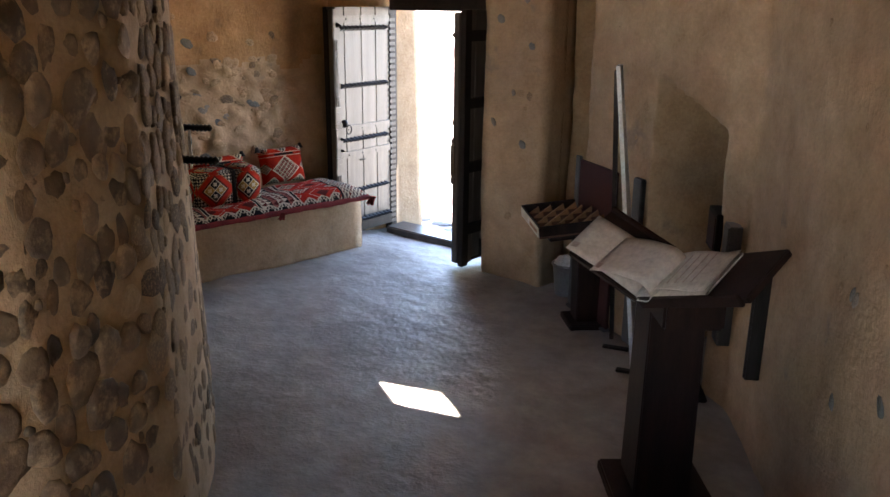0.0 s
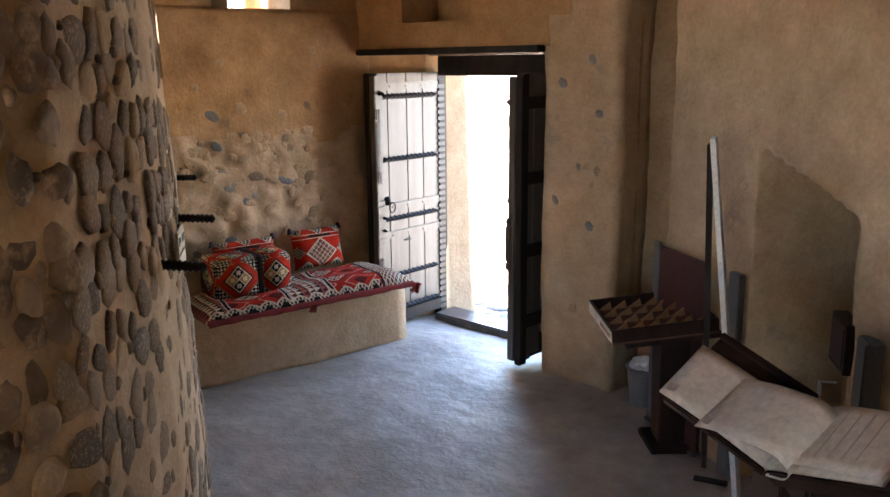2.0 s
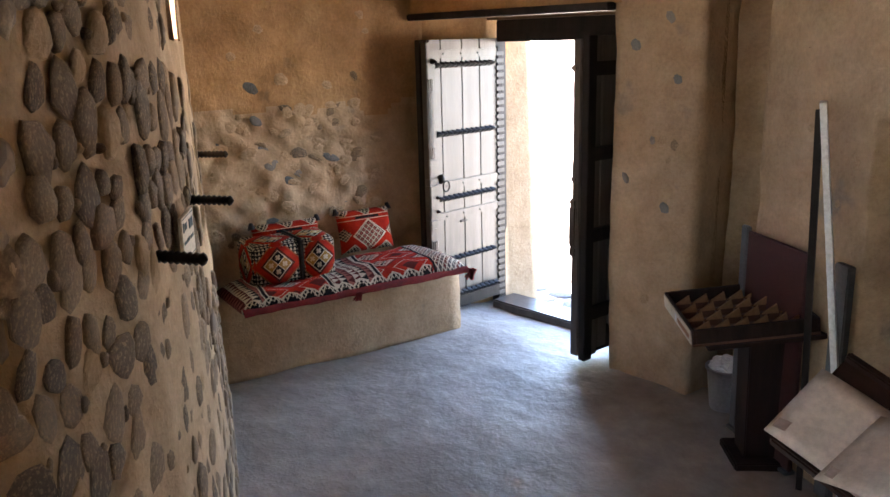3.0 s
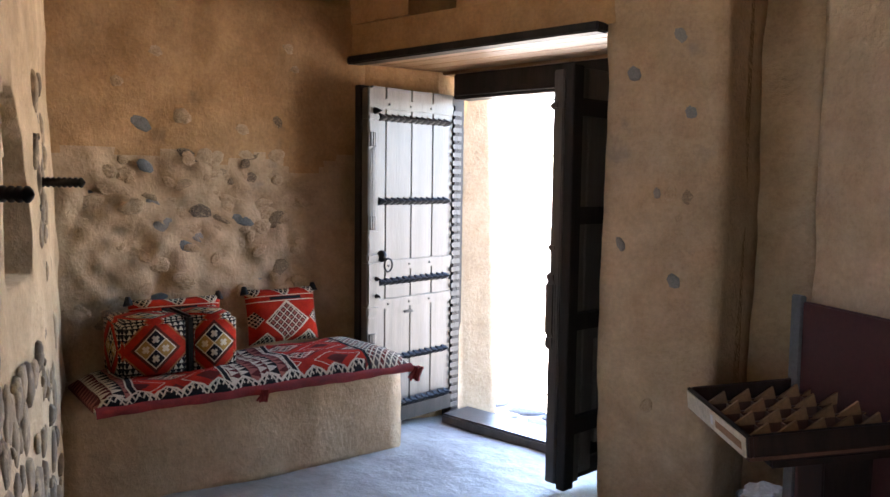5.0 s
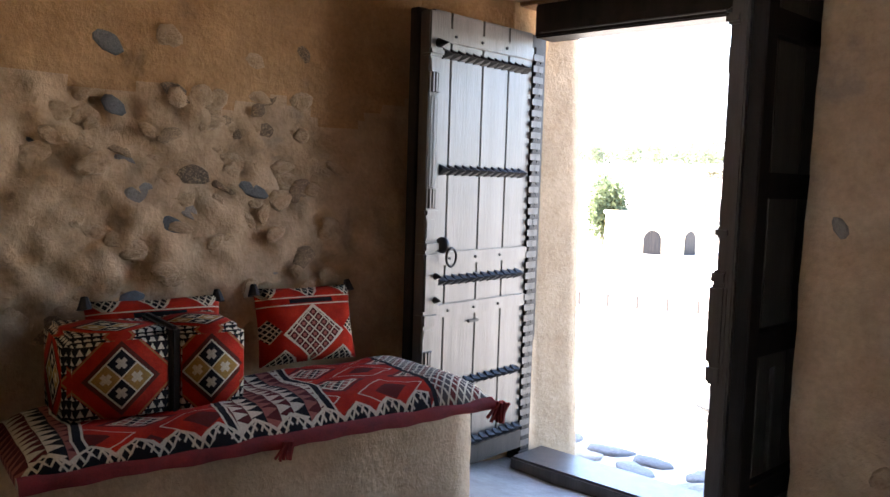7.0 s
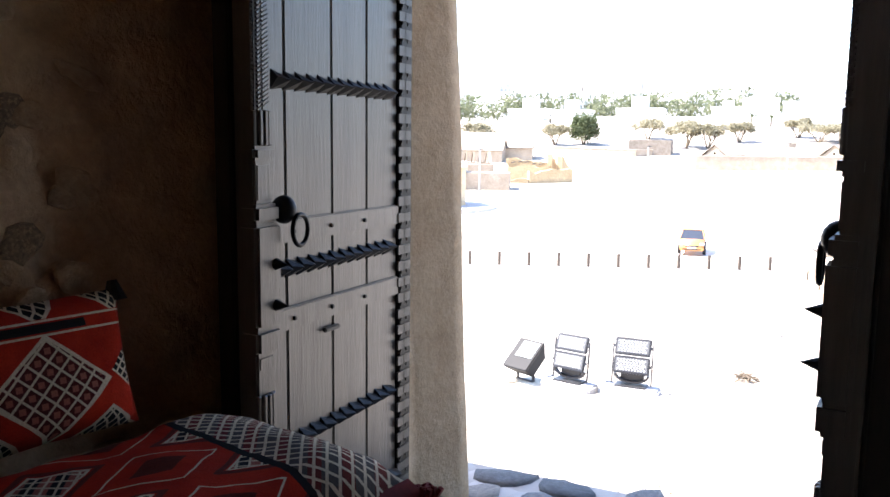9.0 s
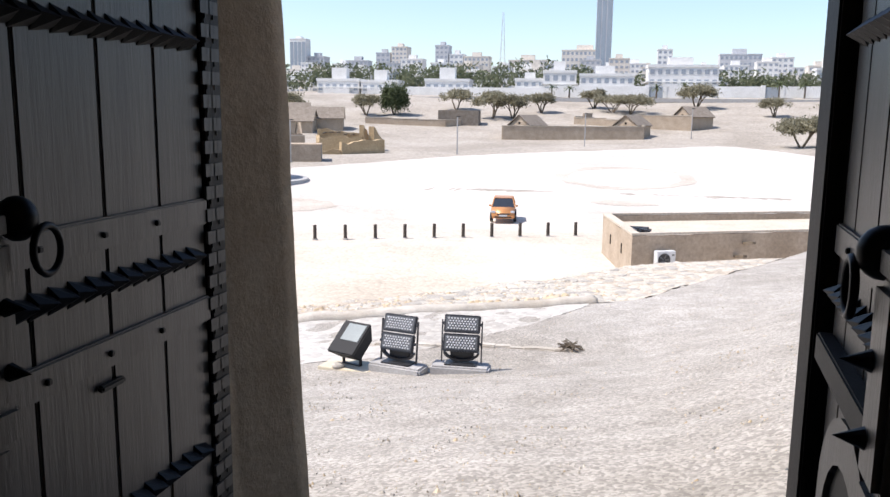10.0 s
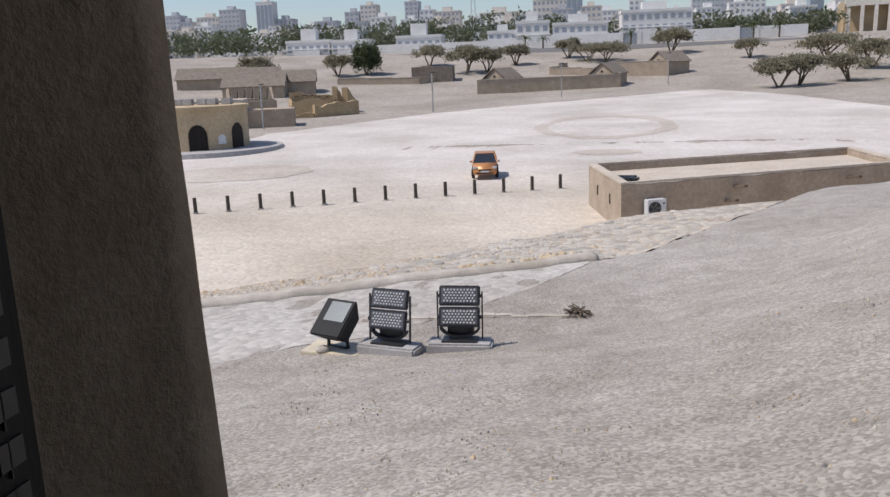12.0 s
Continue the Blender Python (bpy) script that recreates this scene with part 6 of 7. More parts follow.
# ---- bollards and car ----
def build_bollards():
    x0, y0 = -7.2, 52.28
    dx, dy = -1.55, -0.644
    b = thing("bollard", x0, y0, ground_z(x0, y0) + 0.05, 0, "short dark wooden bollard at the car park edge", "bollard", "bollards")
    bm = bmesh.new()
    bmesh.ops.create_cone(bm, cap_ends=True, segments=12, radius1=0.1, radius2=0.095, depth=0.8)
    bmesh.ops.translate(bm, verts=bm.verts, vec=(0, 0, 0.4))
    bmesh.ops.bevel(bm, geom=[e for e in bm.edges if len(e.link_faces) == 2 and e.calc_face_angle() > 1.0], offset=0.015, segments=1, affect="EDGES")
    part("shaft", bm, BROWNPOST, b)
    part("collar", box(-0.13, 0.13, -0.13, 0.13, -0.03, 0.03, 0.01), CONCRETE, b)
    for k in list(range(1, 15)) + [-13, -14, -15]:
        x, y = x0 + dx * k, y0 + dy * k
        copy_thing(b, pose(x, y, ground_z(x, y) + 0.05, 0, 0, 10 * k))


build_bollards()


def build_car():
    c = thing("hatchback_car", -12.45, 58.0, -5.63, 0, "small orange hatchback parked on the sand", "car")
    c.matrix_basis = pose(-12.4, 58.2, -5.63, 0, 0, 8)
    # length along y, nose towards -y
    prof = [(-1.95, 0.30), (-1.98, 0.55), (-1.90, 0.74), (-1.15, 0.92), (-0.95, 0.96), (1.55, 1.0), (1.88, 0.9), (1.95, 0.6), (1.92, 0.3)]
    bm = bmesh.new()
    sides = []
    for sx, inset in ((-1, 0), (1, 0)):
        sides.append([bm.verts.new((sx * (0.84 - (0.05 if z > 0.85 else 0) - (0.10 if abs(y) > 1.85 else 0)), y, z)) for y, z in prof])
    n = len(prof)
    for k in range(n):
        bm.faces.new((sides[0][k], sides[1][k], sides[1][(k + 1) % n], sides[0][(k + 1) % n]))
    bm.faces.new(sides[0][::-1])
    bm.faces.new(sides[1])
    bmesh.ops.recalc_face_normals(bm, faces=bm.faces[:])
    bmesh.ops.bevel(bm, geom=bm.edges[:], offset=0.05, segments=2, affect="EDGES")
    part("body", bm, ORANGE, c, smooth=True)
    bm = bmesh.new()
    low = [bm.verts.new((sx * 0.76, y, 0.95)) for sx, y in ((-1, -1.0), (1, -1.0), (1, 1.75), (-1, 1.75))]
    top = [bm.verts.new((sx * 0.60, y, 1.45)) for sx, y in ((-1, -0.2), (1, -0.2), (1, 1.35), (-1, 1.35))]
    for k in range(4):
        bm.faces.new((low[k], low[(k + 1) % 4], top[(k + 1) % 4], top[k]))
    bm.faces.new(top)
    part("cabin_glass", bm, GLASSY, c, "dark tinted cabin windows")
    part("roof", box(-0.62, 0.62, -0.22, 1.38, 1.44, 1.49, 0.02), ORANGE, c)
    for sx in (-1, 1):
        for (y0, z0, y1, z1) in ((-1.0, 0.95, -0.2, 1.46), (0.55, 0.95, 0.5, 1.46), (1.75, 0.95, 1.35, 1.46)):
            bm = bmesh.new()
            a, b = Vector((sx * 0.765, y0, z0)), Vector((sx * 0.605, y1, z1))
            add_box(bm, -0.03, 0.03, -0.035, 0.035, 0, (b - a).length, Matrix.Translation(a) @ (b - a).to_track_quat("Z", "Y").to_matrix().to_4x4())
            part("pillar", bm, ORANGE, c)
        part("headlight", box(sx * 0.62 - 0.14, sx * 0.62 + 0.14, -1.96, -1.78, 0.66, 0.80, 0.03), LENS, c)
        part("mirror", box(sx * 0.88 - 0.08, sx * 0.88 + 0.08, -0.72, -0.62, 0.95, 1.07, 0.02), ORANGE, c)
        for y in (-1.2, 1.2):
            bm = bmesh.new()
            bmesh.ops.create_cone(bm, cap_ends=True, segments=20, radius1=0.30, radius2=0.30, depth=0.2)
            bmesh.ops.transform(bm, matrix=Matrix.Translation((sx * 0.76, y, 0.30)) @ Matrix.Rotation(radians(90), 4, "Y"), verts=bm.verts)
            w = part("wheel", bm, RUBBER, c)
            bm = bmesh.new()
            bmesh.ops.create_cone(bm, cap_ends=True, segments=16, radius1=0.19, radius2=0.17, depth=0.22)
            bmesh.ops.transform(bm, matrix=Matrix.Translation((sx * 0.765, y, 0.30)) @ Matrix.Rotation(radians(90), 4, "Y"), verts=bm.verts)
            part("rim", bm, CHROME, w)
    part("grille", box(-0.42, 0.42, -2.0, -1.9, 0.56, 0.64, 0.01), RUBBER, c)
    part("bumper", box(-0.72, 0.72, -2.02, -1.9, 0.32, 0.5, 0.04), ORANGE, c)
    part("lower_grille", box(-0.55, 0.55, -2.03, -1.95, 0.36, 0.45, 0.01), RUBBER, c)
    part("number_plate", box(-0.26, 0.26, -2.04, -2.0, 0.45, 0.55, 0.005), WHITEPLASTIC, c)


build_car()


# ---- lamp posts ----
for _x, _y, _h in ((-29.9, 125.1, 5.6), (-46.6, 101.7, 5.4), (-12.3, 148.2, 5.6), (6.7, 168.9, 5.8)):
    _l = thing("lamp_post", _x, _y, ground_z(_x, _y), 0, "thin grey lamp post on the plain", "lamp post", "lamp posts")
    part("pole", box(-0.09, 0.09, -0.09, 0.09, -0.2, _h, 0.02), CONCRETE, _l)
    part("lantern", box(-0.16, 0.5, -0.1, 0.1, _h, _h + 0.12, 0.03), DARKMETAL, _l)


# ---- mud houses and ruins ----
def gable_house(x, y, rz, w, d, h, label, roofed=True):
    z = ground_z(x, y)
    g = thing("mud_house", x, y, z, rz, label, "house", "village houses")
    t = 0.35
    for nm, x0, x1, y0, y1 in (("wall", -w / 2, w / 2, -d / 2, -d / 2 + t), ("wall", -w / 2, w / 2, d / 2 - t, d / 2)):
        bm = box(x0, x1, y0, y1, -0.6, h)
        part(nm, bm, MUDWALL, g)
    for sx in (-1, 1):
        bm = bmesh.new()
        prof = [(-d / 2 + t, -0.6), (d / 2 - t, -0.6), (d / 2 - t, h), (0, h + d * 0.36), (-d / 2 + t, h)]
        a = [bm.verts.new((sx * w / 2, p, q)) for p, q in prof]
        b = [bm.verts.new((sx * (w / 2 - t), p, q)) for p, q in prof]
        bm.faces.new(a)
        bm.faces.new(b[::-1])
        for k in range(5):
            bm.faces.new((a[k], b[k], b[(k + 1) % 5], a[(k + 1) % 5]))
        bmesh.ops.recalc_face_normals(bm, faces=bm.faces[:])
        part("gable_wall", bm, MUDWALL, g)
        part("vent", box(sx * w / 2 - 0.06, sx * w / 2 + 0.03, -0.2, 0.2, h + 0.1, h + 0.5), BLACKWOOD, g)
    if roofed:
        for sy in (-1, 1):
            bm = bmesh.new()
            a = math.atan2(d * 0.36, d / 2)
            L = d / 2 / math.cos(a) + 0.35
            add_box(bm, -w / 2 - 0.3, w / 2 + 0.3, -L, 0, 0.0, 0.16, Matrix.Translation((0, 0, h + d * 0.36)) @ (Matrix.Rotation(a, 4, "X") if sy < 0 else Matrix.Rotation(math.pi, 4, "Z") @ Matrix.Rotation(a, 4, "X")))
            part("thatch_roof", bm, THATCH, g, "grey palm thatch slope")
    else:
        for k in range(6):
            xx = -w / 2 + w * (k + 0.5) / 6
            for sy in (-1, 1):
                bm = bmesh.new()
                p, q = Vector((xx, sy * d / 2, h)), Vector((xx, 0, h + d * 0.36))
                add_box(bm, -0.07, 0.07, -0.07, 0.07, 0, (q - p).length, Matrix.Translation(p) @ (q - p).to_track_quat("Z", "Y").to_matrix().to_4x4())
                part("rafter", bm, BARK, g)
    return g


gable_house(-67.5, 166, 18, 9, 6.0, 2.2, "mud house with a grey thatched gable roof")
gable_house(-73.0, 160, 12, 12, 6.0, 2.0, "long mud house with a grey thatched roof")
gable_house(-78.0, 172, 20, 10, 5.5, 2.2, "mud house with a thatched gable roof")
gable_house(-87.0, 170, 15, 14, 6.0, 2.0, "long mud house with a thatched roof")
gable_house(-60.0, 128, 30, 7, 5.0, 2.2, "roofless mud house with bare rafters", False)
gable_house(-24.8, 168, 62, 5.5, 5.0, 2.4, "mud house with a steep thatched roof inside a yard wall")
gable_house(-4.4, 171, 62, 5.5, 5.0, 2.4, "mud house with a steep thatched roof at the yard corner")
gable_house(8.0, 186, 40, 6, 5.5, 2.4, "mud house with a thatched roof on the open plain")


def yard_wall(pts, h, label, mat=MUDWALL):
    y_ = thing("yard_wall", 0, 0, 0, 0, label, "wall", "yard walls")
    for (x0, y0), (x1, y1) in zip(pts, pts[1:]):
        d = Vector((x1 - x0, y1 - y0))
        n = max(1, int(d.length / 6))
        for k in range(n):
            a = Vector((x0, y0)) + d * k / n
            z = min(ground_z(a.x, a.y), ground_z(a.x + d.x / n, a.y + d.y / n))
            m = Matrix.Translation((a.x, a.y, 0)) @ Matrix.Rotation(math.atan2(d.y, d.x), 4, "Z")
            part("panel", box(0, d.length / n + 0.1, -0.2, 0.2, z - 0.8, z + h, 0.04, m), mat, y_)
            part("coping", box(0, d.length / n + 0.1, -0.26, 0.26, z + h, z + h + 0.14, 0.03, m), MUDROOF, y_)


yard_wall([(-28.8, 172), (-28.8, 162.0), (-2.3, 167.5), (-3.0, 176)], 2.6, "long low mud yard wall with a pale coping")
yard_wall([(-14, 203), (-17, 190), (-3.2, 185.5)], 1.6, "low mud yard wall on the plain")
yard_wall([(-3.2, 184.5), (7.5, 181.5)], 3.0, "mud yard wall with streaked plaster")
yard_wall([(-62, 178), (-44, 178.5), (-41, 182)], 1.4, "low broken mud wall")
yard_wall([(-64, 133), (-60, 120.5), (-54, 124)], 2.2, "mud yard wall beside the roofless house")


def build_ruin():
    r = thing("ruined_house", -47.5, 122.5, ground_z(-47.5, 122.5), 12, "ruined ochre mud house with crumbling walls", "ruin")
    rnd = random.Random(12)

    def crumbling(x0, y0, x1, y1, h0, h1, t=0.5):
        bm = bmesh.new()
        n = 14
        d = Vector((x1 - x0, y1 - y0))
        nn = Vector((-d.y, d.x)).normalized() * t / 2
        rows = []
        for k in range(n + 1):
            p = Vector((x0, y0)) + d * k / n
            h = h0 + (h1 - h0) * k / n + 0.5 * noise.noise(Vector((p.x * 0.7, p.y * 0.7, h0)))
            rows.append([bm.verts.new((*(p - nn), -0.8)), bm.verts.new((*(p + nn), -0.8)), bm.verts.new((*(p + nn), max(0.2, h))), bm.verts.new((*(p - nn), max(0.2, h)))])
        for a, b in zip(rows, rows[1:]):
            for j in range(4):
                bm.faces.new((a[j], a[(j + 1) % 4], b[(j + 1) % 4], b[j]))
        bm.faces.new(rows[0][::-1])
        bm.faces.new(rows[-1])
        bmesh.ops.recalc_face_normals(bm, faces=bm.faces[:])
        part("wall", bm, RUINMUD, r)

    crumbling(-3.5, 2, 3.0, 2, 2.2, 2.4)
    crumbling(-3.5, 2, -4.5, 6, 1.4, 2.2)
    crumbling(3.0, 2, 3.4, 6, 4.2, 2.4, 0.7)
    crumbling(3.4, 6, -4.5, 6, 2.4, 3.6)
    crumbling(4.4, 3, 5.4, 6, 3.8, 2.2, 0.9)
    crumbling(0.5, -3.5, 6.5, 0.5, 1.5, 1.9, 0.8)
    crumbling(-6.5, -4.2, 0.5, -3.5, 0.3, 0.5, 0.8)
    for k in range(6):
        part("rafter", box(-0.07, 0.07, 2.0, 6.0, 2.7, 2.84, 0, Matrix.Translation((-3 + 1.1 * k, 0, rnd.uniform(-0.2, 0.3)))), BARK, r)
    b = thing("stone_hut", -41.5, 184, ground_z(-41.5, 184), 6, "small dark roofless stone hut", "hut")
    for x0, x1, y0, y1 in ((-5, 4, -2.5, -2.1), (-5, -4.6, -2.1, 2.5), (3.6, 4, -2.1, 2.5), (-5, 4, 2.5, 2.9)):
        part("wall", box(x0, x1, y0, y1, -1.0, 3.0, 0.08), THATCH, b)


build_ruin()


def build_round_house():
    x, y = -43.8, 79.5
    z = ground_z(x, y)
    r = thing("round_house", x, y, z, 0, "round ochre building with arched openings and a flat roof", "building")
    R_, H, n = 4.9, 4.0, 40
    bm = bmesh.new()
    lo, hi = [], []
    for k in range(n):
        t = 2 * math.pi * k / n
        lo.append(bm.verts.new((R_ * math.cos(t), R_ * math.sin(t), -1)))
        hi.append(bm.verts.new((R_ * math.cos(t), R_ * math.sin(t), H)))
    for k in range(n):
        bm.faces.new((lo[k], lo[(k + 1) % n], hi[(k + 1) % n], hi[k]))
    bm.faces.new(hi)
    part("wall", bm, OCHRE, r)
    for t, w, zz, hh in ((-62, 0.85, 0.0, 2.5), (-14, 0.75, 0.0, 2.5), (-36, 0.4, 0.8, 1.6)):
        bm = bmesh.new()
        pts = [(-w, zz), (w, zz)] + [(w * math.cos(math.pi * k / 10), hh - w + w * math.sin(math.pi * k / 10) * 1.2) for k in range(11)]
        fr = [bm.verts.new((R_ + 0.03, a, b)) for a, b in pts]
        bk = [bm.verts.new((R_ - 0.4, a, b)) for a, b in pts]
        bm.faces.new(fr)
        for k in range(len(pts)):
            bm.faces.new((fr[k], bk[k], bk[(k + 1) % len(pts)], fr[(k + 1) % len(pts)]))
        bmesh.ops.rotate(bm, verts=bm.verts, cent=(0, 0, 0), matrix=Matrix.Rotation(radians(t), 3, "Z"))
        part("arched_opening", bm, WHITE if w < 0.5 else BLACKWOOD, r, "pale arched panel" if w < 0.5 else "dark arched doorway")
    bm = bmesh.new()
    bmesh.ops.create_cone(bm, cap_ends=True, segments=40, radius1=5.1, radius2=5.1, depth=0.3)
    bmesh.ops.translate(bm, verts=bm.verts, vec=(0, 0, H + 0.15))
    part("parapet", bm, OCHRE, r)
    for k in range(5):
        part("roof_box", box(-0.5, 0.5, -0.35, 0.35, 0, 0.6, 0.06, pose(-2.5 + 1.3 * k, 1.5 - 0.5 * (k % 2), H + 0.3)), CONCRETE, r)
    bm = bmesh.new()
    bmesh.ops.create_cone(bm, cap_ends=True, segments=40, radius1=7.6, radius2=7.5, depth=0.6)
    bmesh.ops.translate(bm, verts=bm.verts, vec=(0.8, -0.3, 0.0))
    part("plinth", bm, CONCRETE, r)
    h = thing("white_house", -54.0, 104, ground_z(-54, 104), 20, "pale two-part house with a dark square window", "house")
    part("wall", box(-6, 4, -3, 3, -1, 3.6, 0.05), MUDROOF, h)
    part("window", box(-1.5, 0.3, -3.08, -2.9, 1.6, 2.9), BLACKWOOD, h)
    part("wing", box(4, 10, -2.5, 3, -1, 2.2, 0.05), MUDWALL, h)


build_round_house()


# ---- trees ----
def limb(bm, a, b, r0, r1, seg=6):
    d = (b - a)
    q = d.to_track_quat("Z", "Y").to_matrix()
    ra = [bm.verts.new(a + q @ Vector((r0 * math.cos(2 * math.pi * k / seg), r0 * math.sin(2 * math.pi * k / seg), 0))) for k in range(seg)]
    rb = [bm.verts.new(b + q @ Vector((r1 * math.cos(2 * math.pi * k / seg), r1 * math.sin(2 * math.pi * k / seg), 0))) for k in range(seg)]
    for k in range(seg):
        bm.faces.new((ra[k], ra[(k + 1) % seg], rb[(k + 1) % seg], rb[k]))


def leaf_cloud(rnd, centres, per, size, spread):
    v, f = [], []
    for c, s in centres:
        for _ in range(per):
            p = c + Vector((rnd.gauss(0, spread[0]), rnd.gauss(0, spread[1]), rnd.gauss(0, spread[2]))) * s
            q = Euler((rnd.uniform(-1.2, 1.2), rnd.uniform(-1.2, 1.2), rnd.uniform(0, 6.3))).to_matrix()
            r = size * rnd.uniform(0.6, 1.4)
            b = len(v)
            v += [tuple(p + q @ Vector(e)) for e in ((-r, 0, 0), (0, -0.45 * r, 0), (r, 0, 0), (0, 0.45 * r, 0))]
            f.append((b, b + 1, b + 2, b + 3))
    return v, f


def acacia(x, y, seed, h, w, leaf, label, flat=0.16, dense=1.0):
    rnd = random.Random(seed)
    t = thing("acacia_tree", x, y, ground_z(x, y), 0, label, "tree", "plain trees")
    bm = bmesh.new()
    centres = []
    for k in range(rnd.randint(3, 4)):
        a = rnd.uniform(0, 6.3)
        p0 = Vector((0.1 * math.cos(a), 0.1 * math.sin(a), -0.2))
        p1 = Vector((w * 0.14 * math.cos(a), w * 0.14 * math.sin(a), h * rnd.uniform(0.28, 0.4)))
        limb(bm, p0, p1, 0.04 * h, 0.028 * h)
        for j in range(3):
            b = a + rnd.uniform(-0.9, 0.9)
            r = w * rnd.uniform(0.2, 0.42)
            p2 = Vector((r * math.cos(b), r * math.sin(b), h * rnd.uniform(0.68, 0.88)))
            limb(bm, p1, p2, 0.024 * h, 0.01 * h, 5)
            centres.append((p2, 1.0))
            centres.append((p2 * 0.75 + Vector((rnd.uniform(-1, 1) * w * 0.12, rnd.uniform(-1, 1) * w * 0.12, h * 0.24)), 0.9))
    part("trunk", bm, BARK, t)
    for k in range(16):
        a, r = rnd.uniform(0, 6.3), math.sqrt(rnd.random()) * 0.46
        centres.append((Vector((w * r * math.cos(a), w * r * math.sin(a), h * (0.86 - 0.5 * r + rnd.uniform(-0.1, 0.06)))), 1.0))
    v, f = leaf_cloud(rnd, centres, int(105 * dense), 0.05 * h, (w * 0.075, w * 0.075, h * flat * 0.42))
    me = bpy.data.meshes.new("crown")
    me.from_pydata(v, [], f)
    me.materials.append(leaf)
    c = new("crown", me)
    c.parent = t
    return t


for _i, (_x, _y, _h, _w, _m, _lab) in enumerate((
    (-48.1, 209, 6.0, 9.5, LEAF_DRY, "bare grey-green acacia on the plain"), (-36.6, 196, 7.4, 11.0, LEAF_DRY, "broad grey acacia clump"), (-32.0, 197, 6.5, 10.0, LEAF_DRY, "broad grey acacia clump"),
    (-26.6, 209, 5.6, 7.5, LEAF_DRY, "small grey acacia on the plain"), (-60.3, 195, 6.6, 8.0, LEAF_GREEN, "dense dark green tree among the ruins"), (-66.4, 192, 5.6, 8.5, LEAF_DRY, "grey bush beside the green tree"),
    (-14.3, 219, 5.6, 8.5, LEAF_DRY, "flat-topped acacia on the plain"), (10.8, 220, 7.0, 11.0, LEAF_DRY, "dark flat-topped acacia on the plain"), (-5.1, 209.5, 5.6, 13.0, LEAF_DRY, "wide low acacia on the plain"), (-9.5, 212, 5.0, 12.0, LEAF_DRY, "wide low acacia on the plain"),
    (27.0, 204.6, 5.0, 7.5, LEAF_DRY, "small flat-topped acacia on the dusty plain"), (23.9, 154.6, 5.9, 10.5, LEAF_DRY, "flat-topped acacia at the car park edge"), (27.5, 157, 6.2, 9.5, LEAF_DRY, "flat-topped acacia at the car park edge"), (36.8, 161.3, 5.8, 10.0, LEAF_DRY, "flat-topped acacia with bare limbs"),
    (44.9, 177.4, 6.4, 11.0, LEAF_DRY, "tall flat-topped acacia on the dusty plain"), (40.0, 190.0, 6.6, 15.0, LEAF_DRY, "wide flat-topped acacia on the dusty plain"), (47.0, 158, 8.2, 14.0, LEAF_DRY, "large umbrella acacia on the dusty plain"), (56.0, 172, 6.5, 11.0, LEAF_DRY, "flat-topped acacia on the dusty plain"),
    (-50.4, 81.0, 6.8, 6.0, LEAF_GREEN, "dense green tree beside the round building"), (-84, 184, 6.0, 11.0, LEAF_DRY, "grey acacia behind the mud houses"))):
    acacia(_x, _y, 100 + _i, _h * 0.86, _w * 0.82, _m, _lab, 0.17 if _m is LEAF_DRY else 0.5, 1.0 if _m is LEAF_DRY else 2.2)


def palm(x, y, h, seed):
    rnd = random.Random(seed)
    t = thing("date_palm", x, y, ground_z(x, y), 0, "young date palm in front of the white wall", "palm", "palms")
    bm = bmesh.new()
    limb(bm, Vector((0, 0, -0.3)), Vector((0.1, 0, h * 0.6)), 0.26, 0.2, 8)
    part("trunk", bm, BARK, t)
    bm = bmesh.new()
    for k in range(22):
        a = 2 * math.pi * k / 22 + rnd.uniform(-0.1, 0.1)
        e = rnd.uniform(0.1, 1.2)
        prev = Vector((0.1, 0, h * 0.6))
        wd = 0.22
        for j in range(4):
            nxt = prev + Vector((math.cos(a) * math.cos(e), math.sin(a) * math.cos(e), math.sin(e))) * h * 0.13
            s_ = Vector((-math.sin(a), math.cos(a), 0)) * wd
            bm.faces.new([bm.verts.new(p) for p in (prev - s_, prev + s_, nxt + s_ * 0.8, nxt - s_ * 0.8)])
            prev, e, wd = nxt, e - 0.45, wd * 0.8
    part("fronds", bm, LEAF_GREEN, t)


for _i, (_x, _h) in enumerate(((-27.5, 4.6), (-22.5, 4.4), (1.5, 4.8), (9.0, 5.4), (33.5, 5.6), (40.0, 5.0))):
    palm(_x, 242.0, _h, _i)


# ---- white walls, villas and the town ----
def build_white_wall():
    w = thing("boundary_wall", 0, 0, 0, 0, "long white boundary wall with dark gates", "wall")
    for k in range(20):
        x0 = -76 + 6.2 * k
        z = ground_z(x0, 246)
        if k in (12, 17):
            part("gate", box(x0 + 1.2, x0 + 5.0, 245.9, 246.1, z - 1, z + 2.9, 0.02), WINDOW_HAZED, w, "dark blue metal gate")
            part("gate_pier", box(x0, x0 + 1.2, 245.7, 246.3, z - 1, z + 3.4, 0.03), WHITE, w)
            part("gate_pier", box(x0 + 5.0, x0 + 6.2, 245.7, 246.3, z - 1, z + 3.4, 0.03), WHITE, w)
        else:
            part("panel", box(x0, x0 + 6.2, 245.8, 246.2, z - 2, z + (3.1 if k > 7 else 2.4), 0.03), WHITE, w)
    r = thing("roadside_kerb", 0, 0, 0, 0, "grey road edge running below the white wall", "kerb", kind="structure")
    part("strip", box(-110, 70, 233, 239, 5.0, 6.05, 0.05), CONCRETE, r)


build_white_wall()


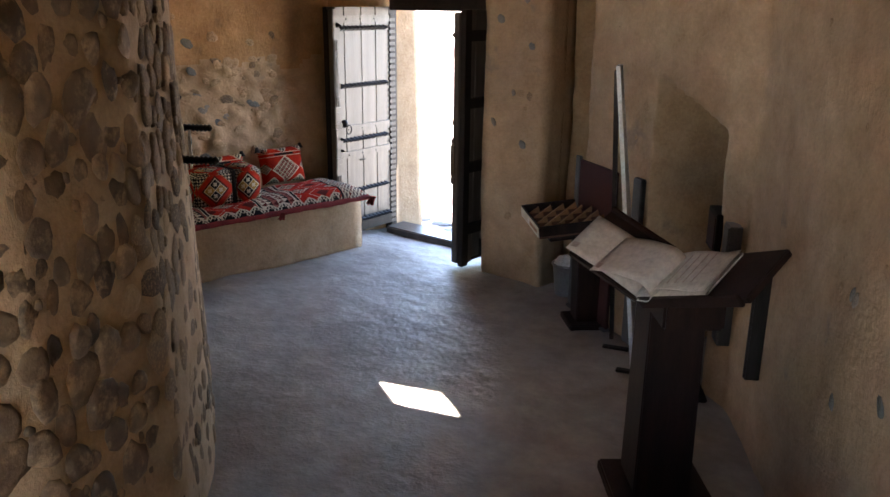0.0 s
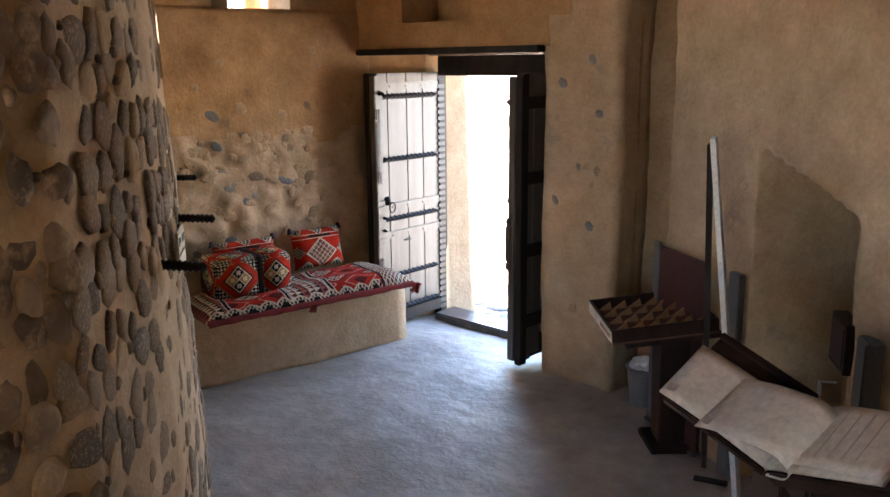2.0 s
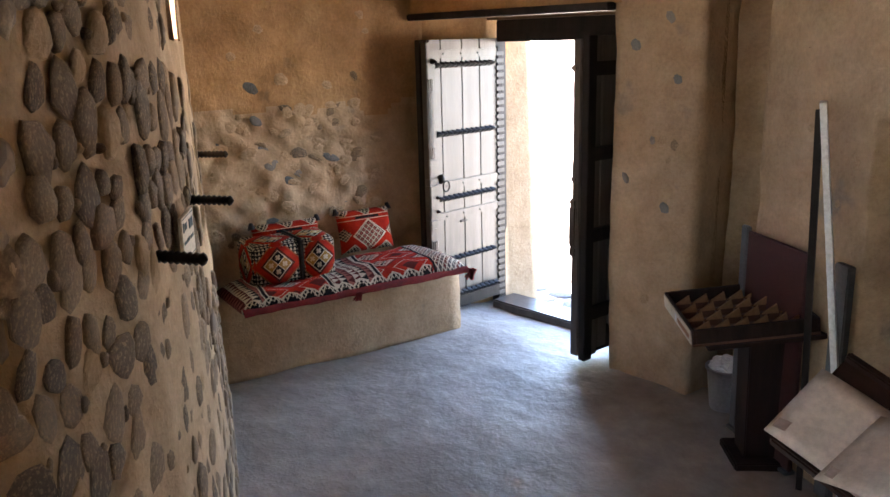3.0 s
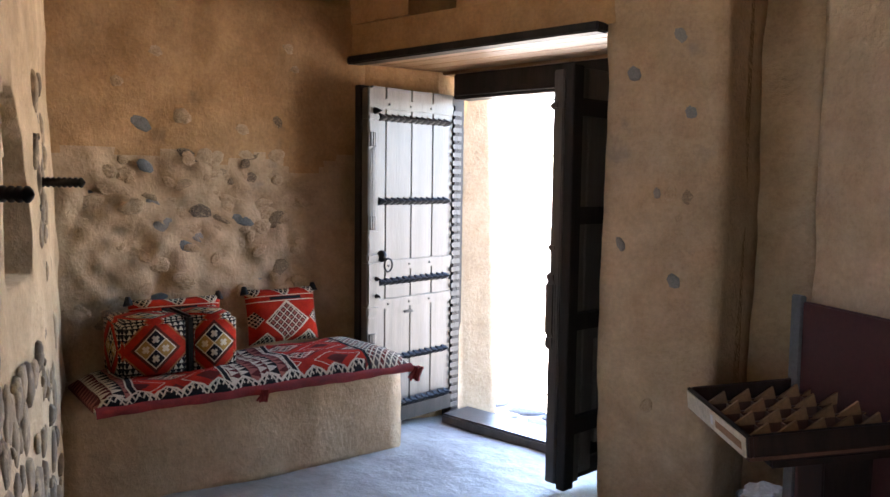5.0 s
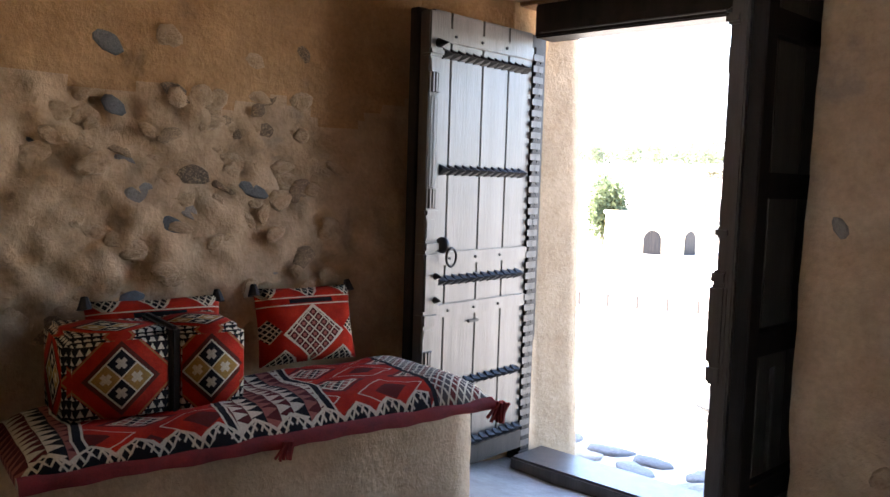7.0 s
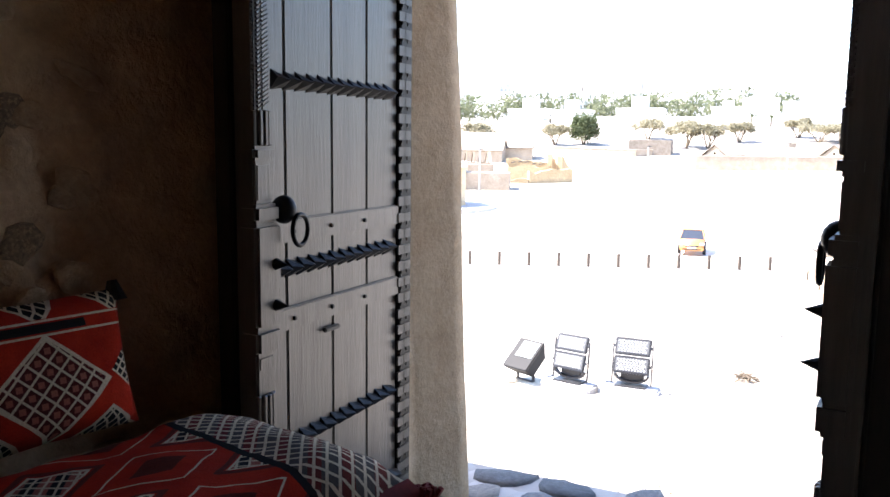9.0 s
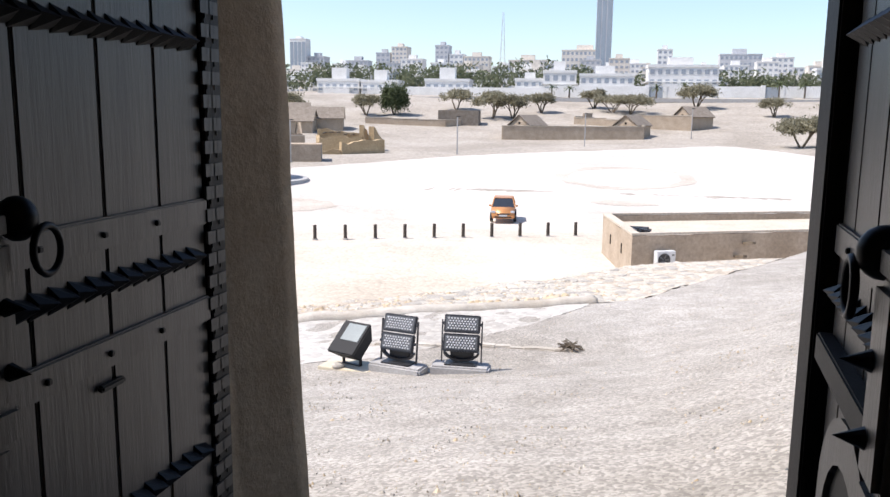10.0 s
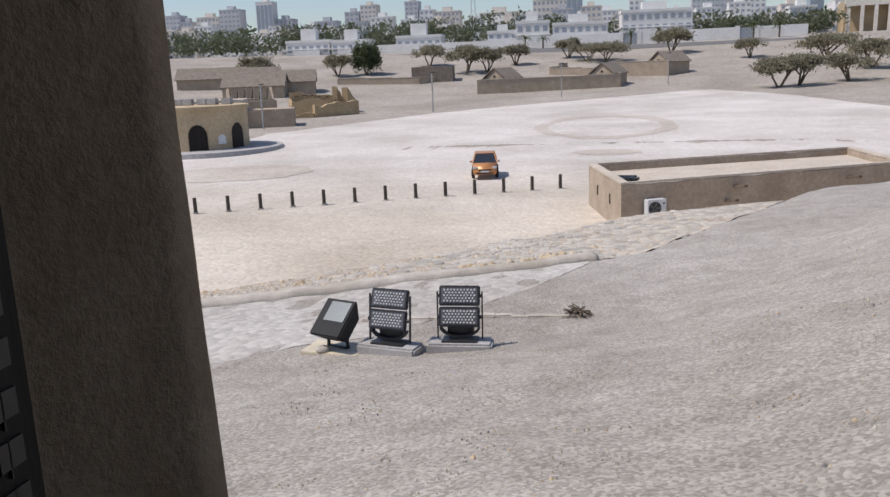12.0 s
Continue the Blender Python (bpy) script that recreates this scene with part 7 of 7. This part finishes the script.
def building(x, y, rz, w, d, h, storeys, mat, label, kind="apartment_building", cols=6, roof=True, base=None, bays=True):
    z = ground_z(x, y) if base is None else base
    b = thing(kind, x, y, z, rz, label if len(label.split()) > 4 else label + " on the skyline", "building", "town buildings")
    part("wall", box(-w / 2, w / 2, -d / 2, d / 2, -6, h), mat, b)
    part("parapet", box(-w / 2 - 0.2, w / 2 + 0.2, -d / 2 - 0.2, d / 2 + 0.2, h, h + 0.8), mat, b)
    sh = h / storeys
    if bays:
        cells = [(-w / 2 + w * (k + 0.22) / cols, -w / 2 + w * (k + 0.78) / cols, s * sh + sh * 0.32, s * sh + sh * 0.78) for k in range(cols) for s in range(storeys)]
        if kind == "villa":
            for x0, x1, a, c in cells:
                part("window", box(x0, x1, -d / 2 - 0.08, -d / 2 + 0.2, a, c), WINDOW_HAZED, b)
        else:
            bm = bmesh.new()
            for x0, x1, a, c in cells:
                add_box(bm, x0, x1, -d / 2 - 0.08, -d / 2 + 0.2, a, c)
            tagged(part("glazing", bm, WINDOW_HAZED, b), kind="stuff")
    else:
        for k in range(cols):
            x0 = -w / 2 + w * (k + 0.1) / cols
            x1 = -w / 2 + w * (k + 0.9) / cols
            part("glass_strip", box(x0, x1, -d / 2 - 0.15, -d / 2 + 0.2, 3, h - 2), SKYGLASS, b)
    if roof:
        part("roof_hut", box(-w * 0.2, w * 0.15, -d * 0.2, d * 0.2, h + 0.8, h + 0.8 + sh * 0.8), mat, b)
    return b


# villas behind the wall
for _x, _w, _h, _s, _lab in ((-36.0, 9, 4.6, 2, "small white villa with arched windows"), (-27.0, 10, 7.0, 2, "white villa with a raised roof room"), (-13.0, 16, 6.0, 2, "low white villa with a long terrace"), (9.0, 20, 8.6, 3, "large white villa with roof terraces"), (-62.0, 14, 4.4, 1, "low white house behind the plain"), (-84.0, 12, 4.0, 1, "low white house behind the plain"), (-98.0, 14, 4.4, 1, "low white house behind the plain")):
    _v = building(_x, 262, 4, _w, 9, _h, _s, WHITE, _lab, "villa", max(3, int(_w / 2.2)), True, 7.0)
    part("porch", box(-_w * 0.3, _w * 0.3, -6.2, -4.4, -2, _h * 0.45), WHITE, _v)
    part("cornice", box(-_w / 2 - 0.5, _w / 2 + 0.5, -5.0, 5.0, _h * 0.5, _h * 0.5 + 0.35), WHITE, _v)

# mosque
_m = thing("mosque", 86, 300, 9.0, -8, "cream mosque with a tall minaret and white dome", "mosque")
part("hall", box(-16, 24, -8, 10, -4, 9), OCHRE, _m)
part("portico", box(-16, 24, -12, -8, 7.2, 9.2), BEIGE_HAZED, _m)
for _k in range(11):
    part("column", box(-15.6 + 3.9 * _k, -14.6 + 3.9 * _k, -12, -11, -4, 7.2), BEIGE_HAZED, _m)
_bm = bmesh.new()
bmesh.ops.create_cone(_bm, cap_ends=True, segments=12, radius1=2.6, radius2=2.2, depth=26)
bmesh.ops.translate(_bm, verts=_bm.verts, vec=(-1, -9, 9))
_mi = part("minaret", _bm, OCHRE, _m, "tall cream minaret")
part("balcony", box(-4.2, 2.2, -12.2, -5.8, 21, 22.2, 0.3), BEIGE_HAZED, _mi)
_bm = bmesh.new()
bmesh.ops.create_cone(_bm, cap_ends=True, segments=12, radius1=1.4, radius2=1.1, depth=9)
bmesh.ops.translate(_bm, verts=_bm.verts, vec=(-1, -9, 26.5))
part("shaft", _bm, BEIGE_HAZED, _mi)
_bm = bmesh.new()
bmesh.ops.create_uvsphere(_bm, u_segments=20, v_segments=12, radius=4)
bmesh.ops.translate(_bm, verts=_bm.verts, vec=(6, -1, 9.5))
part("dome", _bm, WHITE, _m, "white dome", True)

# skyline
_Z = 14.0
for _x, _w, _top, _cols, _mat, _lab in (
    (-298.8, 15, 65, 4, WHITE, "slim tower with blue glass strips"), (-31.6, 12.5, 101, 3, GREYR_HAZED, "very tall grey glass tower"), (152.8, 10, 61, 3, SKYGLASS, "green glass tower"), (182, 12, 56, 3, GREYR_HAZED, "glass tower")):
    building(_x, 706, 0, _w, 12, _top - _Z, 20, _mat, _lab, "tower_block", _cols, True, _Z, False)
for _x, _w, _top, _st, _mat, _lab in (
    (-283.7, 16, 50, 9, GREYR_HAZED, "grey apartment block"), (-221, 13, 53, 10, GREYR_HAZED, "grey office block"), (-206.3, 14, 58, 12, BEIGE_HAZED, "beige apartment tower"), (-168.3, 11.5, 59, 12, GREYR_HAZED, "grey apartment tower"),
    (-155.4, 12, 51.5, 9, WHITE, "white and blue apartment block"), (-138, 22, 49.5, 8, BEIGE_HAZED, "beige apartment block"), (-93.6, 33, 46.4, 6, BEIGE_HAZED, "wide beige block"), (-46, 39, 54.5, 8, BEIGE_HAZED, "large cream apartment block"),
    (18, 12, 54.7, 10, WHITE, "white tower block"), (76.5, 32, 50.6, 7, GREYR_HAZED, "wide grey block with a round top"), (-389, 14, 58, 11, GREYR_HAZED, "grey apartment tower"), (-377, 11, 52, 9, GREYR_HAZED, "grey apartment block"),
    (-334, 19, 60.5, 12, GREYR_HAZED, "dark grey tower"), (-355, 22, 55, 9, BEIGE_HAZED, "beige block")):
    building(_x, 712, 0, _w, 14, _top - _Z, _st, _mat, _lab, "apartment_building", max(3, int(_w / 3.4)), True, _Z)
_rnd = random.Random(77)
for _k in range(80):
    _x = -430 + 8.7 * _k + _rnd.uniform(-5, 5)
    _w = _rnd.uniform(9, 20)
    _h = _rnd.uniform(15, 27) + (5 if _x > 90 else 0)
    building(_x, 640 + _rnd.uniform(-60, 40), 0, _w, 12, _h, max(3, int(_h / 3.4)), _rnd.choice((WHITE, WHITE, WHITE, BEIGE_HAZED, GREYR_HAZED)), "pale town block on the skyline", "town_block", max(3, int(_w / 3.2)), _rnd.random() < 0.6, _Z)
_rnd = random.Random(78)
for _k in range(60):
    _x = -200 + 5.0 * _k + _rnd.uniform(-3, 3)
    _w = _rnd.uniform(7, 13)
    building(_x, 345 + _rnd.uniform(-25, 60), 0, _w, 8, _rnd.uniform(4, 9.5), 2, _rnd.choice((WHITE, WHITE, WHITE, BEIGE_HAZED)), "low white house in the town", "town_house", 3, _rnd.random() < 0.5, 9.5)

# radio mast
_ma = thing("radio_mast", -86, 520, 12, 0, "tall thin lattice radio mast", "mast")
for _sx, _sy in ((-1, -1), (1, -1), (1, 1), (-1, 1)):
    _bm = bmesh.new()
    limb(_bm, Vector((_sx * 2.2, _sy * 2.2, 0)), Vector((_sx * 0.3, _sy * 0.3, 52)), 0.18, 0.1, 4)
    part("leg", _bm, GREYR_HAZED, _ma)
for _k in range(9):
    _r = 2.2 - 0.21 * _k
    part("brace", box(-_r, _r, -_r, -_r + 0.1, 5.5 * _k + 2, 5.5 * _k + 2.2), GREYR_HAZED, _ma)


# garden trees of the town
def build_tree_belt():
    rnd = random.Random(31)
    centres = []
    for k in range(300):
        x = rnd.uniform(-205, 70)
        if -20 < x < -2 and rnd.random() < 0.6:
            continue
        y = rnd.uniform(285, 330)
        h = rnd.uniform(5.0, 9.5) if x < -20 else rnd.uniform(3.0, 6.5)
        for j in range(3):
            centres.append((Vector((x + rnd.uniform(-2, 2), y, 9.0 + h * (0.45 + 0.3 * j))), 1.0))
    v, f = leaf_cloud(rnd, centres, 24, 0.75, (1.5, 1.5, 0.8))
    me = bpy.data.meshes.new("garden_trees")
    me.from_pydata(v, [], f)
    me.materials.append(LEAF_FAR)
    tagged(new("garden_trees", me), "belt of palms and garden trees before the town", "trees", kind="stuff")


build_tree_belt()


# ---- stones of the interior walls ----
def build_tower_stones():
    rnd = random.Random(8)
    kinds = []
    for k in range(12):
        me = stone_mesh(200 + k, 0.5)
        me.materials.append(MORTAR if k in (5, 9) else STONE)
        kinds.append(me)
    spots = []
    z = 0.05
    while z < 3.4:
        u = tower_at(-5.15) + rnd.uniform(0, 0.1)
        course = rnd.uniform(0.10, 0.155)
        while u < TOWER_RUN[-2] + 1.0:
            w = rnd.uniform(0.075, 0.15) * (1.45 if rnd.random() < 0.10 else 1.0)
            h = min(w * rnd.uniform(0.95, 1.7), course * 1.45)
            smooth_area = (NICHE_U0 - 0.35 < u < NICHE_U1 + 0.22 and z > 1.02) or (u < tower_at(-3.5) and z > 2.05)
            if not smooth_area and rnd.random() < (0.95 if u > NICHE_U1 else 0.6):
                spots.append((u, z + rnd.uniform(-0.03, 0.03), w, h))
                if w > 0.1 and rnd.random() < 0.35:
                    spots.append((u + w * 0.62, z + course * rnd.uniform(-0.5, 0.5), rnd.uniform(0.03, 0.05), rnd.uniform(0.03, 0.06)))
            u += w * 0.92 + rnd.uniform(0.004, 0.03)
        z += course
    spots.sort(key=lambda s: abs(s[0] - tower_at(-2.9)) + 0.4 * abs(s[1] - 1.2))
    joined_v, joined_f = [], []
    for i, (u, z, w, h) in enumerate(spots):
        p, ang = tower_point(u, z, -0.006)
        tilt = rnd.uniform(-0.6, 0.6)
        m = Matrix.Translation(p) @ Matrix.Rotation(radians(ang), 4, "Z") @ Matrix.Rotation(tilt, 4, "Y") @ Matrix.Diagonal((w, rnd.uniform(0.018, 0.044), h, 1))
        me = rnd.choice(kinds)
        if i < 298:
            o = new("stone", me)
            o.parent = wall_tower
            o.matrix_basis = m
        else:
            b = len(joined_v)
            joined_v += [tuple(m @ v.co) for v in me.vertices]
            joined_f += [tuple(b + k for k in q.vertices) for q in me.polygons]
    me = bpy.data.meshes.new("rubble_facing")
    me.from_pydata(joined_v, [], joined_f)
    me.materials.append(STONE)
    for p in me.polygons:
        p.use_smooth = True
    o = new("rubble_facing", me)
    o.parent = wall_tower
    tagged(o, kind="stuff")


build_tower_stones()


def surface(p, z, amp):
    """How far the hand-laid plaster stands proud at a place on a wall."""
    return noise.noise(Vector((p.x * 1.3, p.y * 1.3, z * 1.3))) * amp * 2 + noise.noise(Vector((p.x * 5, p.y * 5, z * 5))) * amp


def build_wall_stones():
    rnd = random.Random(18)
    kinds = []
    for k in range(8):
        me = stone_mesh(300 + k, 0.4)
        me.materials.append(STONE_BLUE if k == 0 else (STONE if k == 1 else PLASTER_PALE))
        kinds.append(me)
    left = bpy.data.objects["wall_left"]
    a, b = Vector((-5.42, 5.64)), Vector((-5.68, 4.1))
    d = (b - a).normalized()
    n = Vector((-d.y, d.x))
    ang = math.degrees(math.atan2(d.y, d.x))
    placed = [(1.42, 1.93, 0.16, 0.13, 0), (1.2, 1.95, 0.12, 0.10, 5), (0.85, 1.9, 0.12, 0.07, 4), (0.62, 1.95, 0.10, 0.09, 1), (1.35, 2.30, 0.10, 0.07, 4), (0.55, 2.4, 0.09, 0.07, 4), (0.5, 2.28, 0.08, 0.05, 5), (1.55, 2.12, 0.08, 0.07, 5), (1.48, 1.45, 0.14, 0.10, 3), (1.1, 1.42, 0.14, 0.09, 1)]
    for k in range(120):
        z = 0.72 + rnd.random() * 1.05
        placed.append((rnd.uniform(0.42, 1.85), z, rnd.uniform(0.06, 0.15), rnd.uniform(0.05, 0.11), rnd.randrange(8)))
    for s, z, w, h, kd in placed:
        p = a + d * s
        p = p + n * (surface(p, z, 0.02) - left_lumps(s, z) - 0.004)
        o = new("stone", kinds[kd])
        o.parent = left
        o.matrix_basis = Matrix.Translation((p.x, p.y, z)) @ Matrix.Rotation(radians(ang), 4, "Z") @ Matrix.Rotation(rnd.uniform(-0.7, 0.7), 4, "Y") @ Matrix.Diagonal((w, rnd.uniform(0.014, 0.03), h, 1))
    right = bpy.data.objects["wall_right_long"]
    a, b = Vector((0.55, 1.9)), Vector((-0.57, 3.8))
    d = (b - a).normalized()
    n = Vector((-d.y, d.x))
    ang = math.degrees(math.atan2(d.y, d.x))
    for k in range(30):
        p, z = a + d * rnd.uniform(0.1, 2.15), rnd.uniform(0.25, 2.6)
        p = p + n * (surface(p, z, 0.02) - 0.008)
        o = new("stone", kinds[rnd.choice((0, 1, 4, 6, 0, 3))])
        o.parent = right
        o.matrix_basis = Matrix.Translation((p.x, p.y, z)) @ Matrix.Rotation(radians(ang), 4, "Z") @ Matrix.Rotation(rnd.uniform(-0.7, 0.7), 4, "Y") @ Matrix.Diagonal((rnd.uniform(0.04, 0.10), 0.035, rnd.uniform(0.05, 0.12), 1))
    for wall, a, b, count in (("wall_right", (-1.77, 4.96), (-2.6, 5.48), 9), ("wall_door_right", (-2.95, 5.575), (-3.55, 5.605), 10)):
        a, b = Vector(a), Vector(b)
        d = (b - a).normalized()
        n = Vector((-d.y, d.x))
        ang = math.degrees(math.atan2(d.y, d.x))
        for k in range(count):
            p, z = a + (b - a) * rnd.uniform(0.08, 0.92), rnd.uniform(0.4, 2.4)
            p = p + n * (surface(p, z, 0.012) - 0.009)
            o = new("stone", kinds[rnd.choice((0, 1, 4, 6, 0, 3))])
            o.parent = bpy.data.objects[wall]
            o.matrix_basis = Matrix.Translation((p.x, p.y, z)) @ Matrix.Rotation(radians(ang), 4, "Z") @ Matrix.Rotation(rnd.uniform(-0.7, 0.7), 4, "Y") @ Matrix.Diagonal((rnd.uniform(0.04, 0.10), 0.04, rnd.uniform(0.05, 0.11), 1))


build_wall_stones()
